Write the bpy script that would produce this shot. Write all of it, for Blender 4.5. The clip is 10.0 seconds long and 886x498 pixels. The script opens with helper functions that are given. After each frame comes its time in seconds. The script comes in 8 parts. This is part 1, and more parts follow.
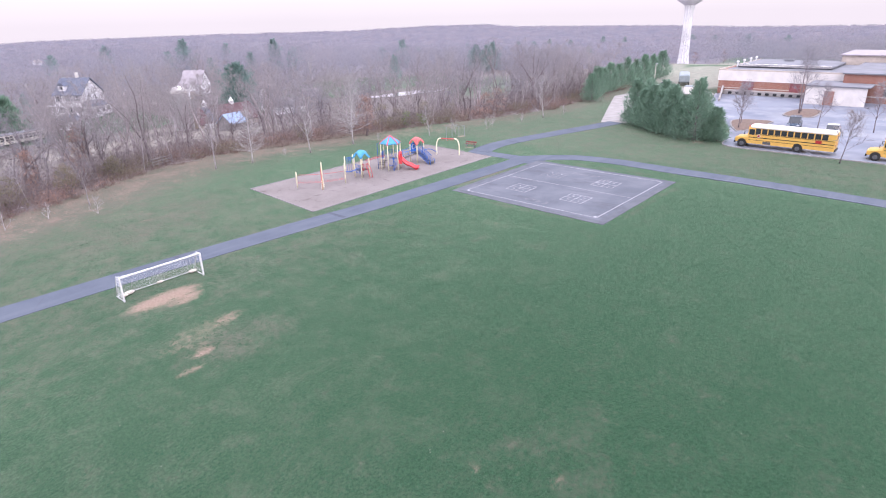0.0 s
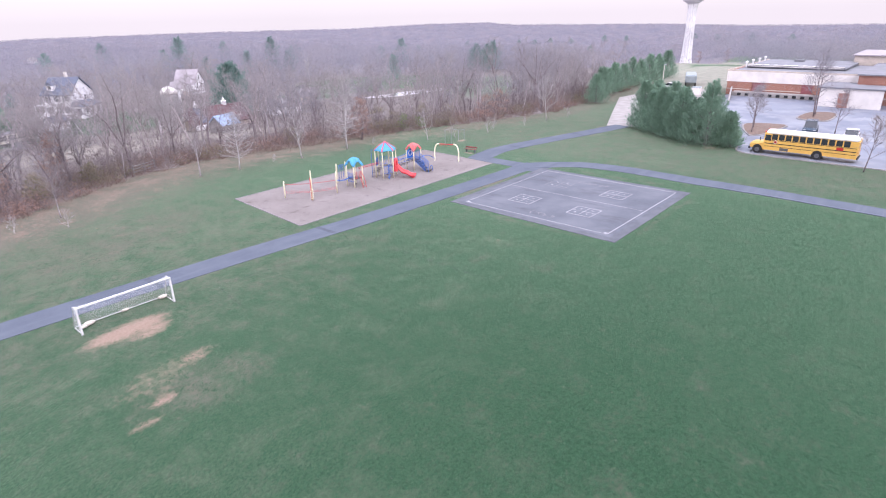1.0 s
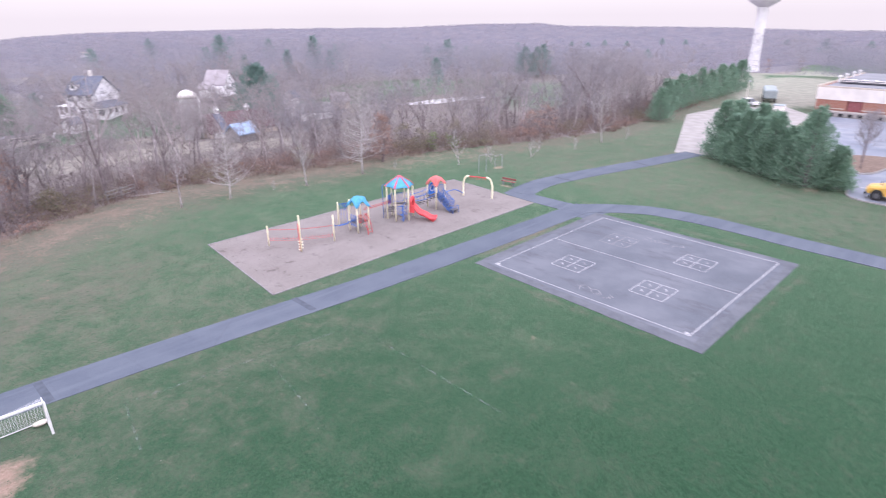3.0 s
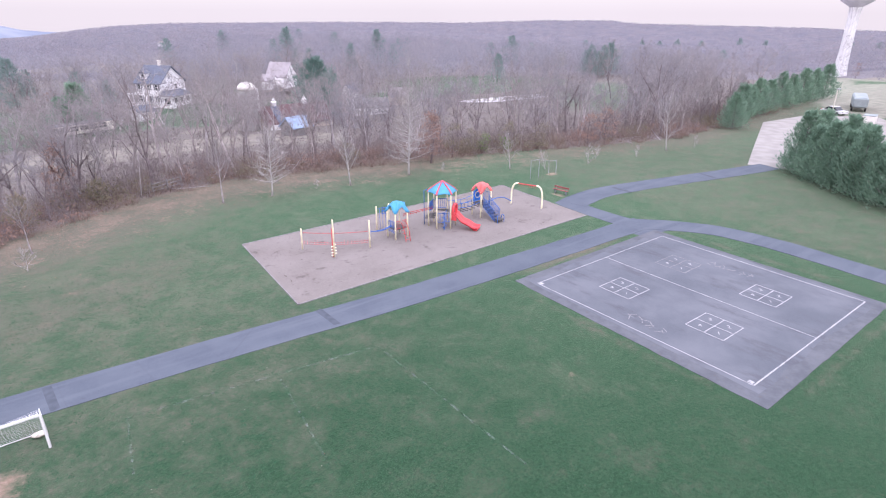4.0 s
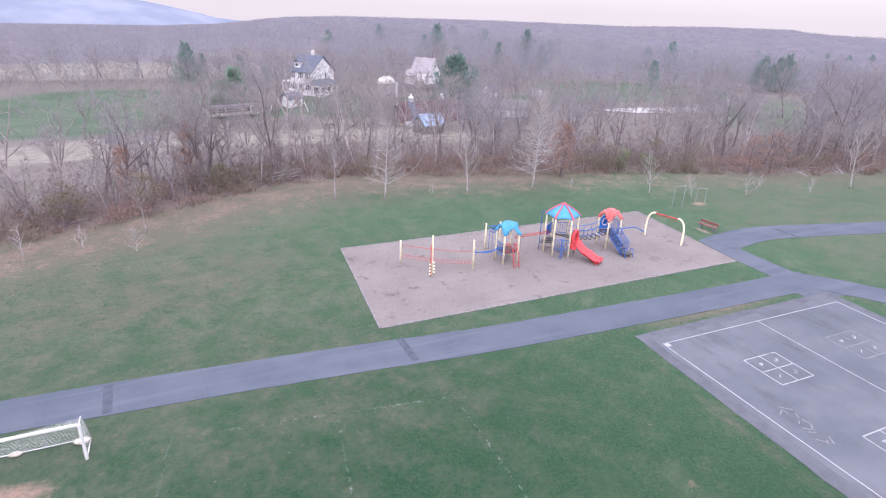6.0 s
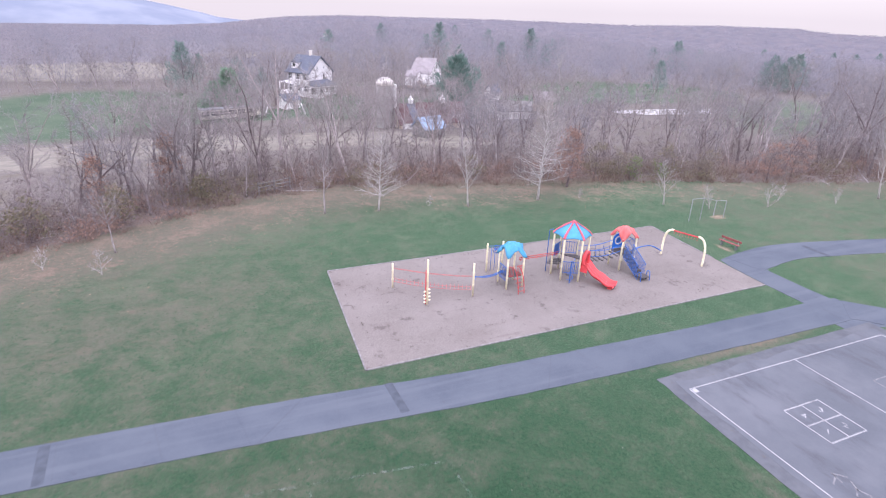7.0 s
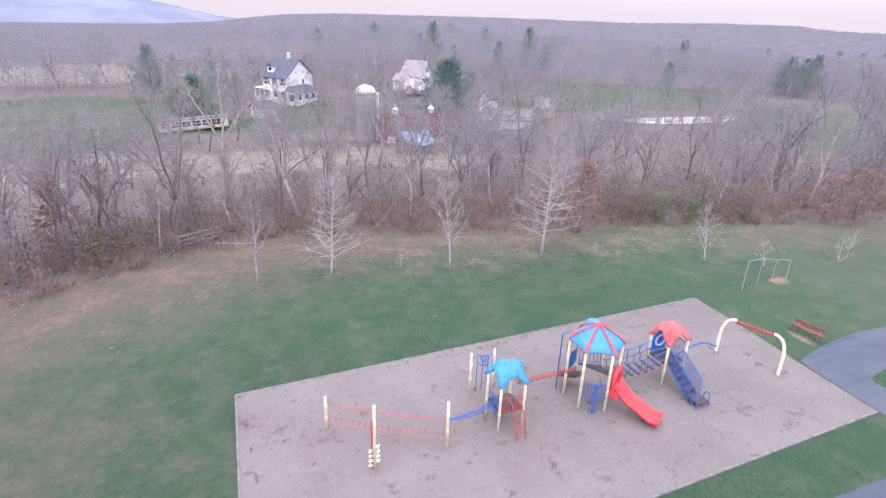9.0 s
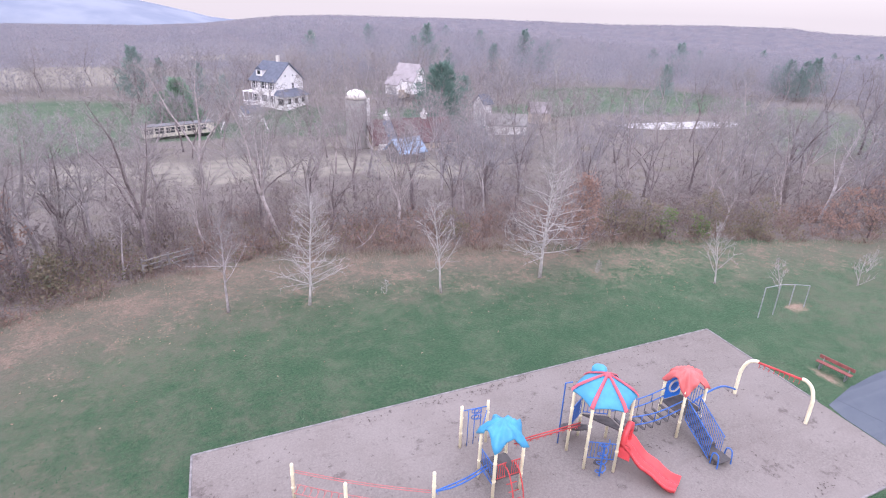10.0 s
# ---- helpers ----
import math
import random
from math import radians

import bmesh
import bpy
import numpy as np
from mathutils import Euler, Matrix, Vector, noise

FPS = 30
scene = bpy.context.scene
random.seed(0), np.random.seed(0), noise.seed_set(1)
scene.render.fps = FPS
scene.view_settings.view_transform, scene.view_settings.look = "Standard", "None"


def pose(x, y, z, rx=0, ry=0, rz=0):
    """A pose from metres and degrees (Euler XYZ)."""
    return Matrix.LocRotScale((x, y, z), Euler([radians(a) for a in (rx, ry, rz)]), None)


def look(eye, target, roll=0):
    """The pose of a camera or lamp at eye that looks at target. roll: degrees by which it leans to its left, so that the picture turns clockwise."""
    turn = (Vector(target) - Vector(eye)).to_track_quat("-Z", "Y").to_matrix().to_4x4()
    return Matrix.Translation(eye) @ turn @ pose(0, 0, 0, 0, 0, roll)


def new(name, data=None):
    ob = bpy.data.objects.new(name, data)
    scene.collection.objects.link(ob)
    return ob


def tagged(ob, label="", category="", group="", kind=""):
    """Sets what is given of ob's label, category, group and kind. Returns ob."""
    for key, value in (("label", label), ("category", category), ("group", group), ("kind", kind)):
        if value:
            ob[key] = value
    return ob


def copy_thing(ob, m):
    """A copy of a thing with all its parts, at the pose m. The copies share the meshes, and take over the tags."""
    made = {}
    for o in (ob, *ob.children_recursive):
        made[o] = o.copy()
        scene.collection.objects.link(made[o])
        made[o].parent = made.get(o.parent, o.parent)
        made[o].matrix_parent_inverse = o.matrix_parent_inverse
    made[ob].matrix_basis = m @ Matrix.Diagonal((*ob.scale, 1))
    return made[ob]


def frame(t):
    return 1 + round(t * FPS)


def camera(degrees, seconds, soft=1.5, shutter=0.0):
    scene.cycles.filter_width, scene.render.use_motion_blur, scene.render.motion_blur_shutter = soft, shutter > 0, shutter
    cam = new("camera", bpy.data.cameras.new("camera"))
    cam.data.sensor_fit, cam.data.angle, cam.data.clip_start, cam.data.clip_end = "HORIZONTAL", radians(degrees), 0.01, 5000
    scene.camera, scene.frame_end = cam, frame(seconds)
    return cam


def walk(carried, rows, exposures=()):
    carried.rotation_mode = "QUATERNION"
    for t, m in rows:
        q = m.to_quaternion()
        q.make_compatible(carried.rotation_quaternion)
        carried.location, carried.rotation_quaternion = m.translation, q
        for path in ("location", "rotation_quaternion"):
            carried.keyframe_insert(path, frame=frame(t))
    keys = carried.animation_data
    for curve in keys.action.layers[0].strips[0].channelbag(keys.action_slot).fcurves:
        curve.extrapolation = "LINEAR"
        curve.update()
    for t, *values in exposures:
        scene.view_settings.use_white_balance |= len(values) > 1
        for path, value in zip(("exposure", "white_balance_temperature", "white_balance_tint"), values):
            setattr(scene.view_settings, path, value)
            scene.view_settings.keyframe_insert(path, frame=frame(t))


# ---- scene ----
cam = camera(75.0, 10.0, soft=1.05, shutter=0.5)
PATH = [
    (0, (0.02, 2.104, 17.328), (1.407, 3.338, 16.584), -1.4),
    (0.5, (1.526, 3.251, 17.391), (2.911, 4.485, 16.643), -1.3),
    (1, (3.571, 4.928, 17.364), (4.956, 6.16, 16.615), -1.3),
    (1.5, (6.3, 6.675, 17.435), (7.685, 7.906, 16.684), -1.2),
    (2, (9.355, 8.91, 17.495), (10.748, 10.131, 16.741), -1.2),
    (2.5, (12.781, 11.353, 17.6), (14.178, 12.569, 16.847), -1.1),
    (2.8, (14.508, 12.752, 17.693), (15.852, 14.028, 16.94), -0.7),
    (3, (15.554, 13.394, 17.743), (16.839, 14.732, 16.994), -0.5),
    (3.2, (16.455, 13.935, 17.834), (17.691, 15.316, 17.081), -0.2),
    (4.3, (19.209, 15.391, 17.785), (20.336, 16.86, 17.028), 0.4),
    (4.5, (19.53, 15.778, 17.697), (20.654, 17.252, 16.945), 0.5),
    (5, (20.446, 16.928, 17.635), (21.453, 18.483, 16.881), 1.0),
    (5.3, (21.091, 17.27, 17.572), (21.905, 18.932, 16.814), 2.2),
    (5.5, (21.581, 17.724, 17.608), (22.368, 19.397, 16.845), 2.1),
    (5.7, (22.124, 18.135, 17.604), (22.896, 19.813, 16.838), 2.2),
    (6.8, (24.702, 21.966, 17.487), (25.452, 23.65, 16.711), 2.1),
    (7, (25.084, 22.872, 17.483), (25.835, 24.557, 16.709), 2.1),
    (7.5, (26.665, 25.586, 17.363), (27.41, 27.272, 16.585), 2.1),
    (8, (28.245, 28.582, 17.447), (28.993, 30.265, 16.667), 2.1),
    (8.5, (30.374, 31.972, 17.366), (31.125, 33.653, 16.585), 2.0),
    (9, (32.282, 35.228, 17.558), (33.036, 36.909, 16.778), 2.0),
    (9.5, (33.534, 37.469, 17.684), (34.294, 39.148, 16.906), 2.1),
    (10, (34.124, 38.509, 17.68), (34.893, 40.185, 16.905), 2.1),
]
walk(cam, [(t, look(eye, target, roll)) for t, eye, target, roll in PATH], [(0.0, 0.06), (2.5, 0.04), (5.0, -0.04), (10.0, -0.03)])

# ---- sky and light: an overcast winter afternoon ----
world = bpy.data.worlds.new("overcast_sky")
scene.world = world
world.use_nodes = True
wn, wl = world.node_tree.nodes, world.node_tree.links
wn.clear()
w_out = wn.new("ShaderNodeOutputWorld")
w_bg = wn.new("ShaderNodeBackground")
w_sky = wn.new("ShaderNodeTexSky")
w_sky.sky_type, w_sky.sun_disc = "NISHITA", False
w_sky.sun_elevation, w_sky.sun_rotation = radians(38), radians(215)
w_co = wn.new("ShaderNodeTexCoord")
w_sep = wn.new("ShaderNodeSeparateXYZ")
wl.new(w_co.outputs["Generated"], w_sep.inputs[0])
w_up = wn.new("ShaderNodeMapRange")           # cloud cover, three times brighter overhead than at the horizon
w_up.inputs["From Min"].default_value, w_up.inputs["From Max"].default_value = 0.0, 1.0
w_up.inputs["To Min"].default_value, w_up.inputs["To Max"].default_value = 0.82, 3.0
wl.new(w_sep.outputs["Z"], w_up.inputs["Value"])
w_cl = wn.new("ShaderNodeTexNoise")
w_cl.inputs["Scale"].default_value, w_cl.inputs["Detail"].default_value = 2.2, 4
wl.new(w_co.outputs["Generated"], w_cl.inputs["Vector"])
w_cr = wn.new("ShaderNodeMapRange")
w_cr.inputs["To Min"].default_value, w_cr.inputs["To Max"].default_value = 0.93, 1.07
wl.new(w_cl.outputs["Fac"], w_cr.inputs["Value"])
w_mul = wn.new("ShaderNodeMath")
w_mul.operation = "MULTIPLY"
wl.new(w_up.outputs[0], w_mul.inputs[0])
wl.new(w_cr.outputs[0], w_mul.inputs[1])
w_col = wn.new("ShaderNodeMixRGB")            # rosy at the horizon, cooler overhead
w_col.inputs["Color1"].default_value, w_col.inputs["Color2"].default_value = (1.055, 0.945, 1.085, 1), (0.985, 0.965, 1.16, 1)
w_hi = wn.new("ShaderNodeMapRange")
w_hi.inputs["From Max"].default_value = 0.45
wl.new(w_sep.outputs["Z"], w_hi.inputs["Value"])
wl.new(w_hi.outputs[0], w_col.inputs["Fac"])
w_tint = wn.new("ShaderNodeVectorMath")
w_tint.operation = "SCALE"
wl.new(w_col.outputs[0], w_tint.inputs[0])
wl.new(w_mul.outputs[0], w_tint.inputs["Scale"])
w_mix = wn.new("ShaderNodeMixRGB")
w_mix.blend_type, w_mix.inputs["Fac"].default_value = "ADD", 0.015
wl.new(w_tint.outputs[0], w_mix.inputs["Color1"])
wl.new(w_sky.outputs[0], w_mix.inputs["Color2"])
wl.new(w_mix.outputs[0], w_bg.inputs["Color"])
w_bg.inputs["Strength"].default_value = 1.0
wl.new(w_bg.outputs[0], w_out.inputs[0])

sun_data = bpy.data.lights.new("sun", "SUN")
sun_data.energy, sun_data.angle, sun_data.color = 0.9, radians(40), (1.0, 0.95, 0.93)
sun = new("sun", sun_data)
sun.matrix_world = look((-60, -60, 90), (20, 40, 0))


# ---- materials ----
class Nodes:
    """A node material under construction, with short calls for the nodes that are used again and again."""

    def __init__(self, name, rough=0.8, metal=0.0, spec=0.3):
        self.mat = bpy.data.materials.new(name)
        self.mat.use_nodes = True
        self.t = self.mat.node_tree
        self.b = self.t.nodes["Principled BSDF"]
        self.b.inputs["Roughness"].default_value = rough
        self.b.inputs["Metallic"].default_value = metal
        self.b.inputs["Specular IOR Level"].default_value = spec
        self.pos = self.t.nodes.new("ShaderNodeNewGeometry").outputs["Position"]

    def put(self, socket, value):
        if isinstance(value, (int, float)):
            socket.default_value = value
        elif isinstance(value, (tuple, list)):
            socket.default_value = (*value, 1.0) if len(value) == 3 and socket.type == "RGBA" else value
        else:
            self.t.links.new(value, socket)

    def noise(self, scale, detail=4, rough=0.55, vec=None, distort=0.0):
        n = self.t.nodes.new("ShaderNodeTexNoise")
        n.inputs["Scale"].default_value, n.inputs["Detail"].default_value = scale, detail
        n.inputs["Roughness"].default_value, n.inputs["Distortion"].default_value = rough, distort
        self.t.links.new(vec or self.pos, n.inputs["Vector"])
        return n.outputs["Fac"]

    def ramp(self, fac, lo, hi, a=0.0, b=1.0):
        n = self.t.nodes.new("ShaderNodeMapRange")
        n.interpolation_type = "SMOOTHSTEP"
        self.put(n.inputs["Value"], fac)
        for key, v in (("From Min", lo), ("From Max", hi), ("To Min", a), ("To Max", b)):
            n.inputs[key].default_value = v
        return n.outputs[0]

    def math(self, op, a, b=0.0):
        n = self.t.nodes.new("ShaderNodeMath")
        n.operation = op
        self.put(n.inputs[0], a)
        self.put(n.inputs[1], b)
        return n.outputs[0]

    def mix(self, fac, a, b, blend="MIX"):
        n = self.t.nodes.new("ShaderNodeMixRGB")
        n.blend_type = blend
        self.put(n.inputs["Fac"], fac)
        self.put(n.inputs["Color1"], a)
        self.put(n.inputs["Color2"], b)
        return n.outputs[0]

    def attr(self, name):
        n = self.t.nodes.new("ShaderNodeAttribute")
        n.attribute_name = name
        return n.outputs["Fac"]

    def stretch(self, sx, sy, sz, rot=0.0):
        n = self.t.nodes.new("ShaderNodeMapping")
        n.inputs["Scale"].default_value = (sx, sy, sz)
        n.inputs["Rotation"].default_value = (0, 0, rot)
        self.t.links.new(self.pos, n.inputs["Vector"])
        return n.outputs[0]

    def island(self):
        return self.t.nodes["Geometry"].outputs["Random Per Island"]

    def obrand(self):
        return self.t.nodes.new("ShaderNodeObjectInfo").outputs["Random"]

    def bump(self, height, strength=0.4, dist=0.02):
        n = self.t.nodes.new("ShaderNodeBump")
        n.inputs["Strength"].default_value, n.inputs["Distance"].default_value = strength, dist
        self.t.links.new(height, n.inputs["Height"])
        self.t.links.new(n.outputs[0], self.b.inputs["Normal"])

    def color(self, value):
        self.put(self.b.inputs["Base Color"], value)
        return self


def simple(name, col, rough=0.6, metal=0.0, var=0.18, scale=3.0, fine=40.0, spec=0.3, bump=0.0):
    """A plain surface with soiling at two scales."""
    m = Nodes(name, rough, metal, spec)
    dark = tuple(c * (1 - var) for c in col)
    lite = tuple(min(1, c * (1 + var * 0.7)) for c in col)
    c = m.mix(m.ramp(m.noise(scale), 0.3, 0.7), dark, lite)
    c = m.mix(m.ramp(m.noise(fine, 2), 0.45, 0.8, 0, 0.35), c, dark)
    m.color(c)
    m.put(m.b.inputs["Roughness"], m.ramp(m.noise(scale * 2), 0.3, 0.7, rough * 0.85, min(1, rough * 1.15)))
    if bump:
        m.bump(m.noise(fine, 3), bump)
    return m.mat


def mottled(name, cols, rough=0.9, scale=2.0, spec=0.15, through_light=0.0, stands=()):
    """Colours that change from one island of the mesh to the next, for twigs and leaves."""
    m = Nodes(name, rough, 0, spec)
    n = m.t.nodes.new("ShaderNodeValToRGB")
    n.color_ramp.interpolation = "LINEAR"
    while len(n.color_ramp.elements) < len(cols):
        n.color_ramp.elements.new(0.5)
    for i, (e, c) in enumerate(zip(n.color_ramp.elements, cols)):
        e.position, e.color = i / (len(cols) - 1), (*c, 1)
    m.t.links.new(m.island(), n.inputs["Fac"])
    big = m.mix(m.ramp(m.noise(scale * 0.05, 3), 0.3, 0.7, 0, 0.35), n.outputs[0], tuple(c * 0.7 for c in cols[0]))
    if stands:                                           # whole trees and stands differ in tint
        st_ = m.t.nodes.new("ShaderNodeValToRGB")
        while len(st_.color_ramp.elements) < len(stands):
            st_.color_ramp.elements.new(0.5)
        for i, (e, c) in enumerate(zip(st_.color_ramp.elements, stands)):
            e.position, e.color = i / (len(stands) - 1), (*c, 1)
        pick = m.math("ADD", m.math("MULTIPLY", m.obrand(), 0.45), m.ramp(m.noise(0.04, 4, 0.65), 0.3, 0.7, 0.0, 0.7))
        m.t.links.new(pick, st_.inputs["Fac"])
        big = m.mix(0.6, big, st_.outputs[0])
    m.color(big)
    if through_light:                                    # thin leaves let some light pass; on bare twigs it lightens the shaded gaps
        tl = m.t.nodes.new("ShaderNodeBsdfTranslucent")
        m.t.links.new(big, tl.inputs["Color"])
        mx_ = m.t.nodes.new("ShaderNodeMixShader")
        mx_.inputs[0].default_value = through_light
        m.t.links.new(m.b.outputs[0], mx_.inputs[1])
        m.t.links.new(tl.outputs[0], mx_.inputs[2])
        m.t.links.new(mx_.outputs[0], m.t.nodes["Material Output"].inputs["Surface"])
    return m.mat


# ground: lawn, worn earth, woodland floor, straw field and pasture, by masks of the land's use; far litter is paled by
# distance as painted haze
g = Nodes("grass_and_earth", 0.95, 0, 0.12)
mow = g.noise(0.045, 5, 0.6)
mid = g.noise(0.55, 5, 0.65)
fine = g.noise(7.0, 4, 0.7)
tuft = g.noise(2.4, 4, 0.7)
hair = g.noise(28.0, 3, 0.7, g.stretch(1, 0.55, 1, 0.6))
grass = g.mix(g.ramp(mow, 0.32, 0.68), (0.024, 0.066, 0.033), (0.042, 0.089, 0.047))
grass = g.mix(g.ramp(mid, 0.35, 0.72, 0, 0.45), grass, (0.088, 0.126, 0.080))
grass = g.mix(g.ramp(fine, 0.38, 0.62, 0, 0.85), grass, (0.015, 0.042, 0.024))
grass = g.mix(g.ramp(hair, 0.5, 0.75, 0, 0.7), grass, (0.105, 0.162, 0.108))
# Mask deepens the grass to dark green towards low y and higher x.
grass = g.mix(g.math("MULTIPLY", g.attr("dark_green"), 0.8), grass, g.mix(g.ramp(g.noise(4.0, 4, 0.7), 0.38, 0.62), (0.006, 0.033, 0.015), (0.016, 0.057, 0.027)))
grass = g.mix(g.ramp(tuft, 0.60, 0.74, 0, 0.3), grass, (0.115, 0.135, 0.090))
worn_ = g.ramp(g.noise(0.24, 6, 0.72, None, 0.6), 0.48, 0.70, 0, 0.40)
worn_ = g.math("MULTIPLY", worn_, g.math("SUBTRACT", 1.0, g.math("MULTIPLY", g.attr("dark_green"), 0.85)))
grass = g.mix(worn_, grass, g.mix(g.ramp(fine, 0.35, 0.65), (0.088, 0.108, 0.074), (0.148, 0.150, 0.112)))
thin = g.mix(g.ramp(fine, 0.3, 0.7), (0.092, 0.086, 0.070), (0.158, 0.136, 0.116))
thin = g.mix(g.ramp(g.noise(0.8, 5, 0.7), 0.48, 0.66, 0, 0.75), thin, (0.160, 0.118, 0.102))
dry_mask = g.ramp(g.math("ADD", g.attr("dry"), g.math("MULTIPLY", g.math("SUBTRACT", g.math("ADD", g.math("MULTIPLY", mid, 0.6), g.math("MULTIPLY", tuft, 0.4)), 0.5), 1.7)), 0.15, 1.0, 0, 0.9)
col = g.mix(dry_mask, grass, thin)
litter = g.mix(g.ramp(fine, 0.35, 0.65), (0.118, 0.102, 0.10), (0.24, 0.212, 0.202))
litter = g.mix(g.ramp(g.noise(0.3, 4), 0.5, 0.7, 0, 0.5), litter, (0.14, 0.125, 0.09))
# Distance haze painted in: the scrub mask turns far litter pale lavender.
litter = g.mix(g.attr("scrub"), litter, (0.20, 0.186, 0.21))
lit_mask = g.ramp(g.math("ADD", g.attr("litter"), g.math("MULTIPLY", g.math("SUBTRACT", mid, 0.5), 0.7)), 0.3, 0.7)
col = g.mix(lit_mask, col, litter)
leafy_ = g.ramp(g.math("ADD", g.math("MULTIPLY", g.attr("drift"), 0.52), g.math("MULTIPLY", g.math("SUBTRACT", g.math("ADD", g.math("MULTIPLY", g.noise(0.42, 5, 0.7), 0.6), g.math("MULTIPLY", tuft, 0.4)), 0.5), 3.2)), 0.3, 0.95, 0, 0.88)
fallen = g.mix(g.ramp(g.noise(9.0, 3, 0.7), 0.35, 0.65), (0.135, 0.095, 0.082), (0.29, 0.205, 0.175))
col = g.mix(g.math("MULTIPLY", leafy_, g.ramp(g.attr("drift"), 0.02, 0.2)), col, fallen)
straw = g.mix(g.ramp(g.noise(0.5, 5), 0.3, 0.7), (0.20, 0.182, 0.165), (0.285, 0.258, 0.228))
col = g.mix(g.ramp(g.math("ADD", g.attr("straw"), g.math("MULTIPLY", g.math("SUBTRACT", mid, 0.5), 0.6)), 0.35, 0.65), col, straw)
past = g.mix(g.ramp(g.noise(0.12, 5), 0.3, 0.7), (0.076, 0.114, 0.078), (0.112, 0.146, 0.104))
col = g.mix(g.ramp(g.math("ADD", g.attr("pasture"), g.math("MULTIPLY", g.math("SUBTRACT", mid, 0.5), 0.5)), 0.35, 0.65), col, past)
earth = g.mix(g.ramp(fine, 0.3, 0.7), (0.215, 0.142, 0.115), (0.32, 0.225, 0.185))
ear_mask = g.ramp(g.math("ADD", g.attr("earth"), g.math("MULTIPLY", g.math("SUBTRACT", tuft, 0.5), 0.9)), 0.22, 0.95)
col = g.mix(ear_mask, col, earth)
spk = g.t.nodes.new("ShaderNodeTexVoronoi")            # scattered pale dead leaves and clover heads
spk.inputs["Scale"].default_value = 1.15
g.t.links.new(g.pos, spk.inputs["Vector"])
spk_mask = g.math("MULTIPLY", g.ramp(spk.outputs["Distance"], 0.028, 0.05, 1, 0), g.ramp(g.noise(0.35, 3), 0.45, 0.62))
col = g.mix(g.math("MULTIPLY", spk_mask, 0.4), col, (0.36, 0.34, 0.29))
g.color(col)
g.put(g.b.inputs["Sheen Weight"], g.math("MULTIPLY", g.math("MULTIPLY", g.math("SUBTRACT", 1.0, lit_mask), g.math("SUBTRACT", 1.0, g.math("MULTIPLY", dry_mask, 0.6))), 0.25))       # fine dry blade tips catch the sky at low angles
g.b.inputs["Sheen Roughness"].default_value = 0.45
g.b.inputs["Sheen Tint"].default_value = (0.66, 0.92, 0.62, 1)
g.bump(g.math("ADD", fine, g.math("MULTIPLY", hair, 0.5)), 0.5, 0.07)
M_GROUND = g.mat

a = Nodes("worn_asphalt", 0.9, 0, 0.25)
c = a.mix(a.ramp(a.noise(0.35, 5), 0.3, 0.7), (0.078, 0.094, 0.128), (0.104, 0.121, 0.156))
c = a.mix(a.ramp(a.noise(0.9, 4, 0.6, a.stretch(0.06, 1.5, 1)), 0.46, 0.66, 0, 0.45), c, (0.135, 0.15, 0.185))
c = a.mix(a.ramp(a.noise(45, 3), 0.4, 0.7, 0, 0.5), c, (0.155, 0.162, 0.195))
crk = a.t.nodes.new("ShaderNodeTexVoronoi")
crk.feature, crk.inputs["Scale"].default_value = "DISTANCE_TO_EDGE", 0.16
a.t.links.new(a.stretch(1.0, 0.35, 1.0), crk.inputs["Vector"])
c = a.mix(a.ramp(crk.outputs["Distance"], 0.0, 0.004, 0.15, 0), c, (0.06, 0.06, 0.075))
c = a.mix(a.ramp(a.noise(1.6, 5, 0.7), 0.6, 0.75, 0, 0.4), c, (0.075, 0.076, 0.10))
a.color(c)
a.bump(a.noise(60, 3), 0.35, 0.01)
M_ASPHALT = a.mat

a = Nodes("court_asphalt", 0.88, 0, 0.25)
c = a.mix(a.ramp(a.noise(0.22, 5, 0.6), 0.32, 0.68), (0.100, 0.110, 0.135), (0.150, 0.158, 0.186))
c = a.mix(a.ramp(a.noise(0.6, 6, 0.7, a.stretch(1, 0.3, 1, 0.5)), 0.50, 0.70, 0, 0.65), c, (0.072, 0.073, 0.09))
c = a.mix(a.ramp(a.noise(50, 3), 0.4, 0.7, 0, 0.4), c, (0.19, 0.188, 0.215))
a.color(c)
a.bump(a.noise(60, 3), 0.3, 0.01)
M_COURT = a.mat
a = Nodes("stained_court_rim", 0.9, 0, 0.2)
c = a.mix(a.ramp(a.noise(0.7, 5, 0.7), 0.3, 0.7), (0.098, 0.104, 0.124), (0.142, 0.147, 0.170))
a.color(a.mix(a.ramp(a.noise(3.0, 5, 0.7), 0.55, 0.75, 0, 0.5), c, (0.135, 0.115, 0.10)))
a.bump(a.noise(60, 3), 0.3, 0.01)
M_COURTEDGE = a.mat

a = Nodes("wet_lot_asphalt", 0.55, 0, 0.4)
c = a.mix(a.ramp(a.noise(0.12, 5), 0.3, 0.7), (0.150, 0.165, 0.215), (0.22, 0.235, 0.285))
c = a.mix(a.ramp(a.noise(30, 3), 0.4, 0.7, 0, 0.3), c, (0.26, 0.27, 0.31))
a.color(c)
a.put(a.b.inputs["Roughness"], a.ramp(a.noise(0.15, 4), 0.35, 0.65, 0.35, 0.8))
M_LOT = a.mat

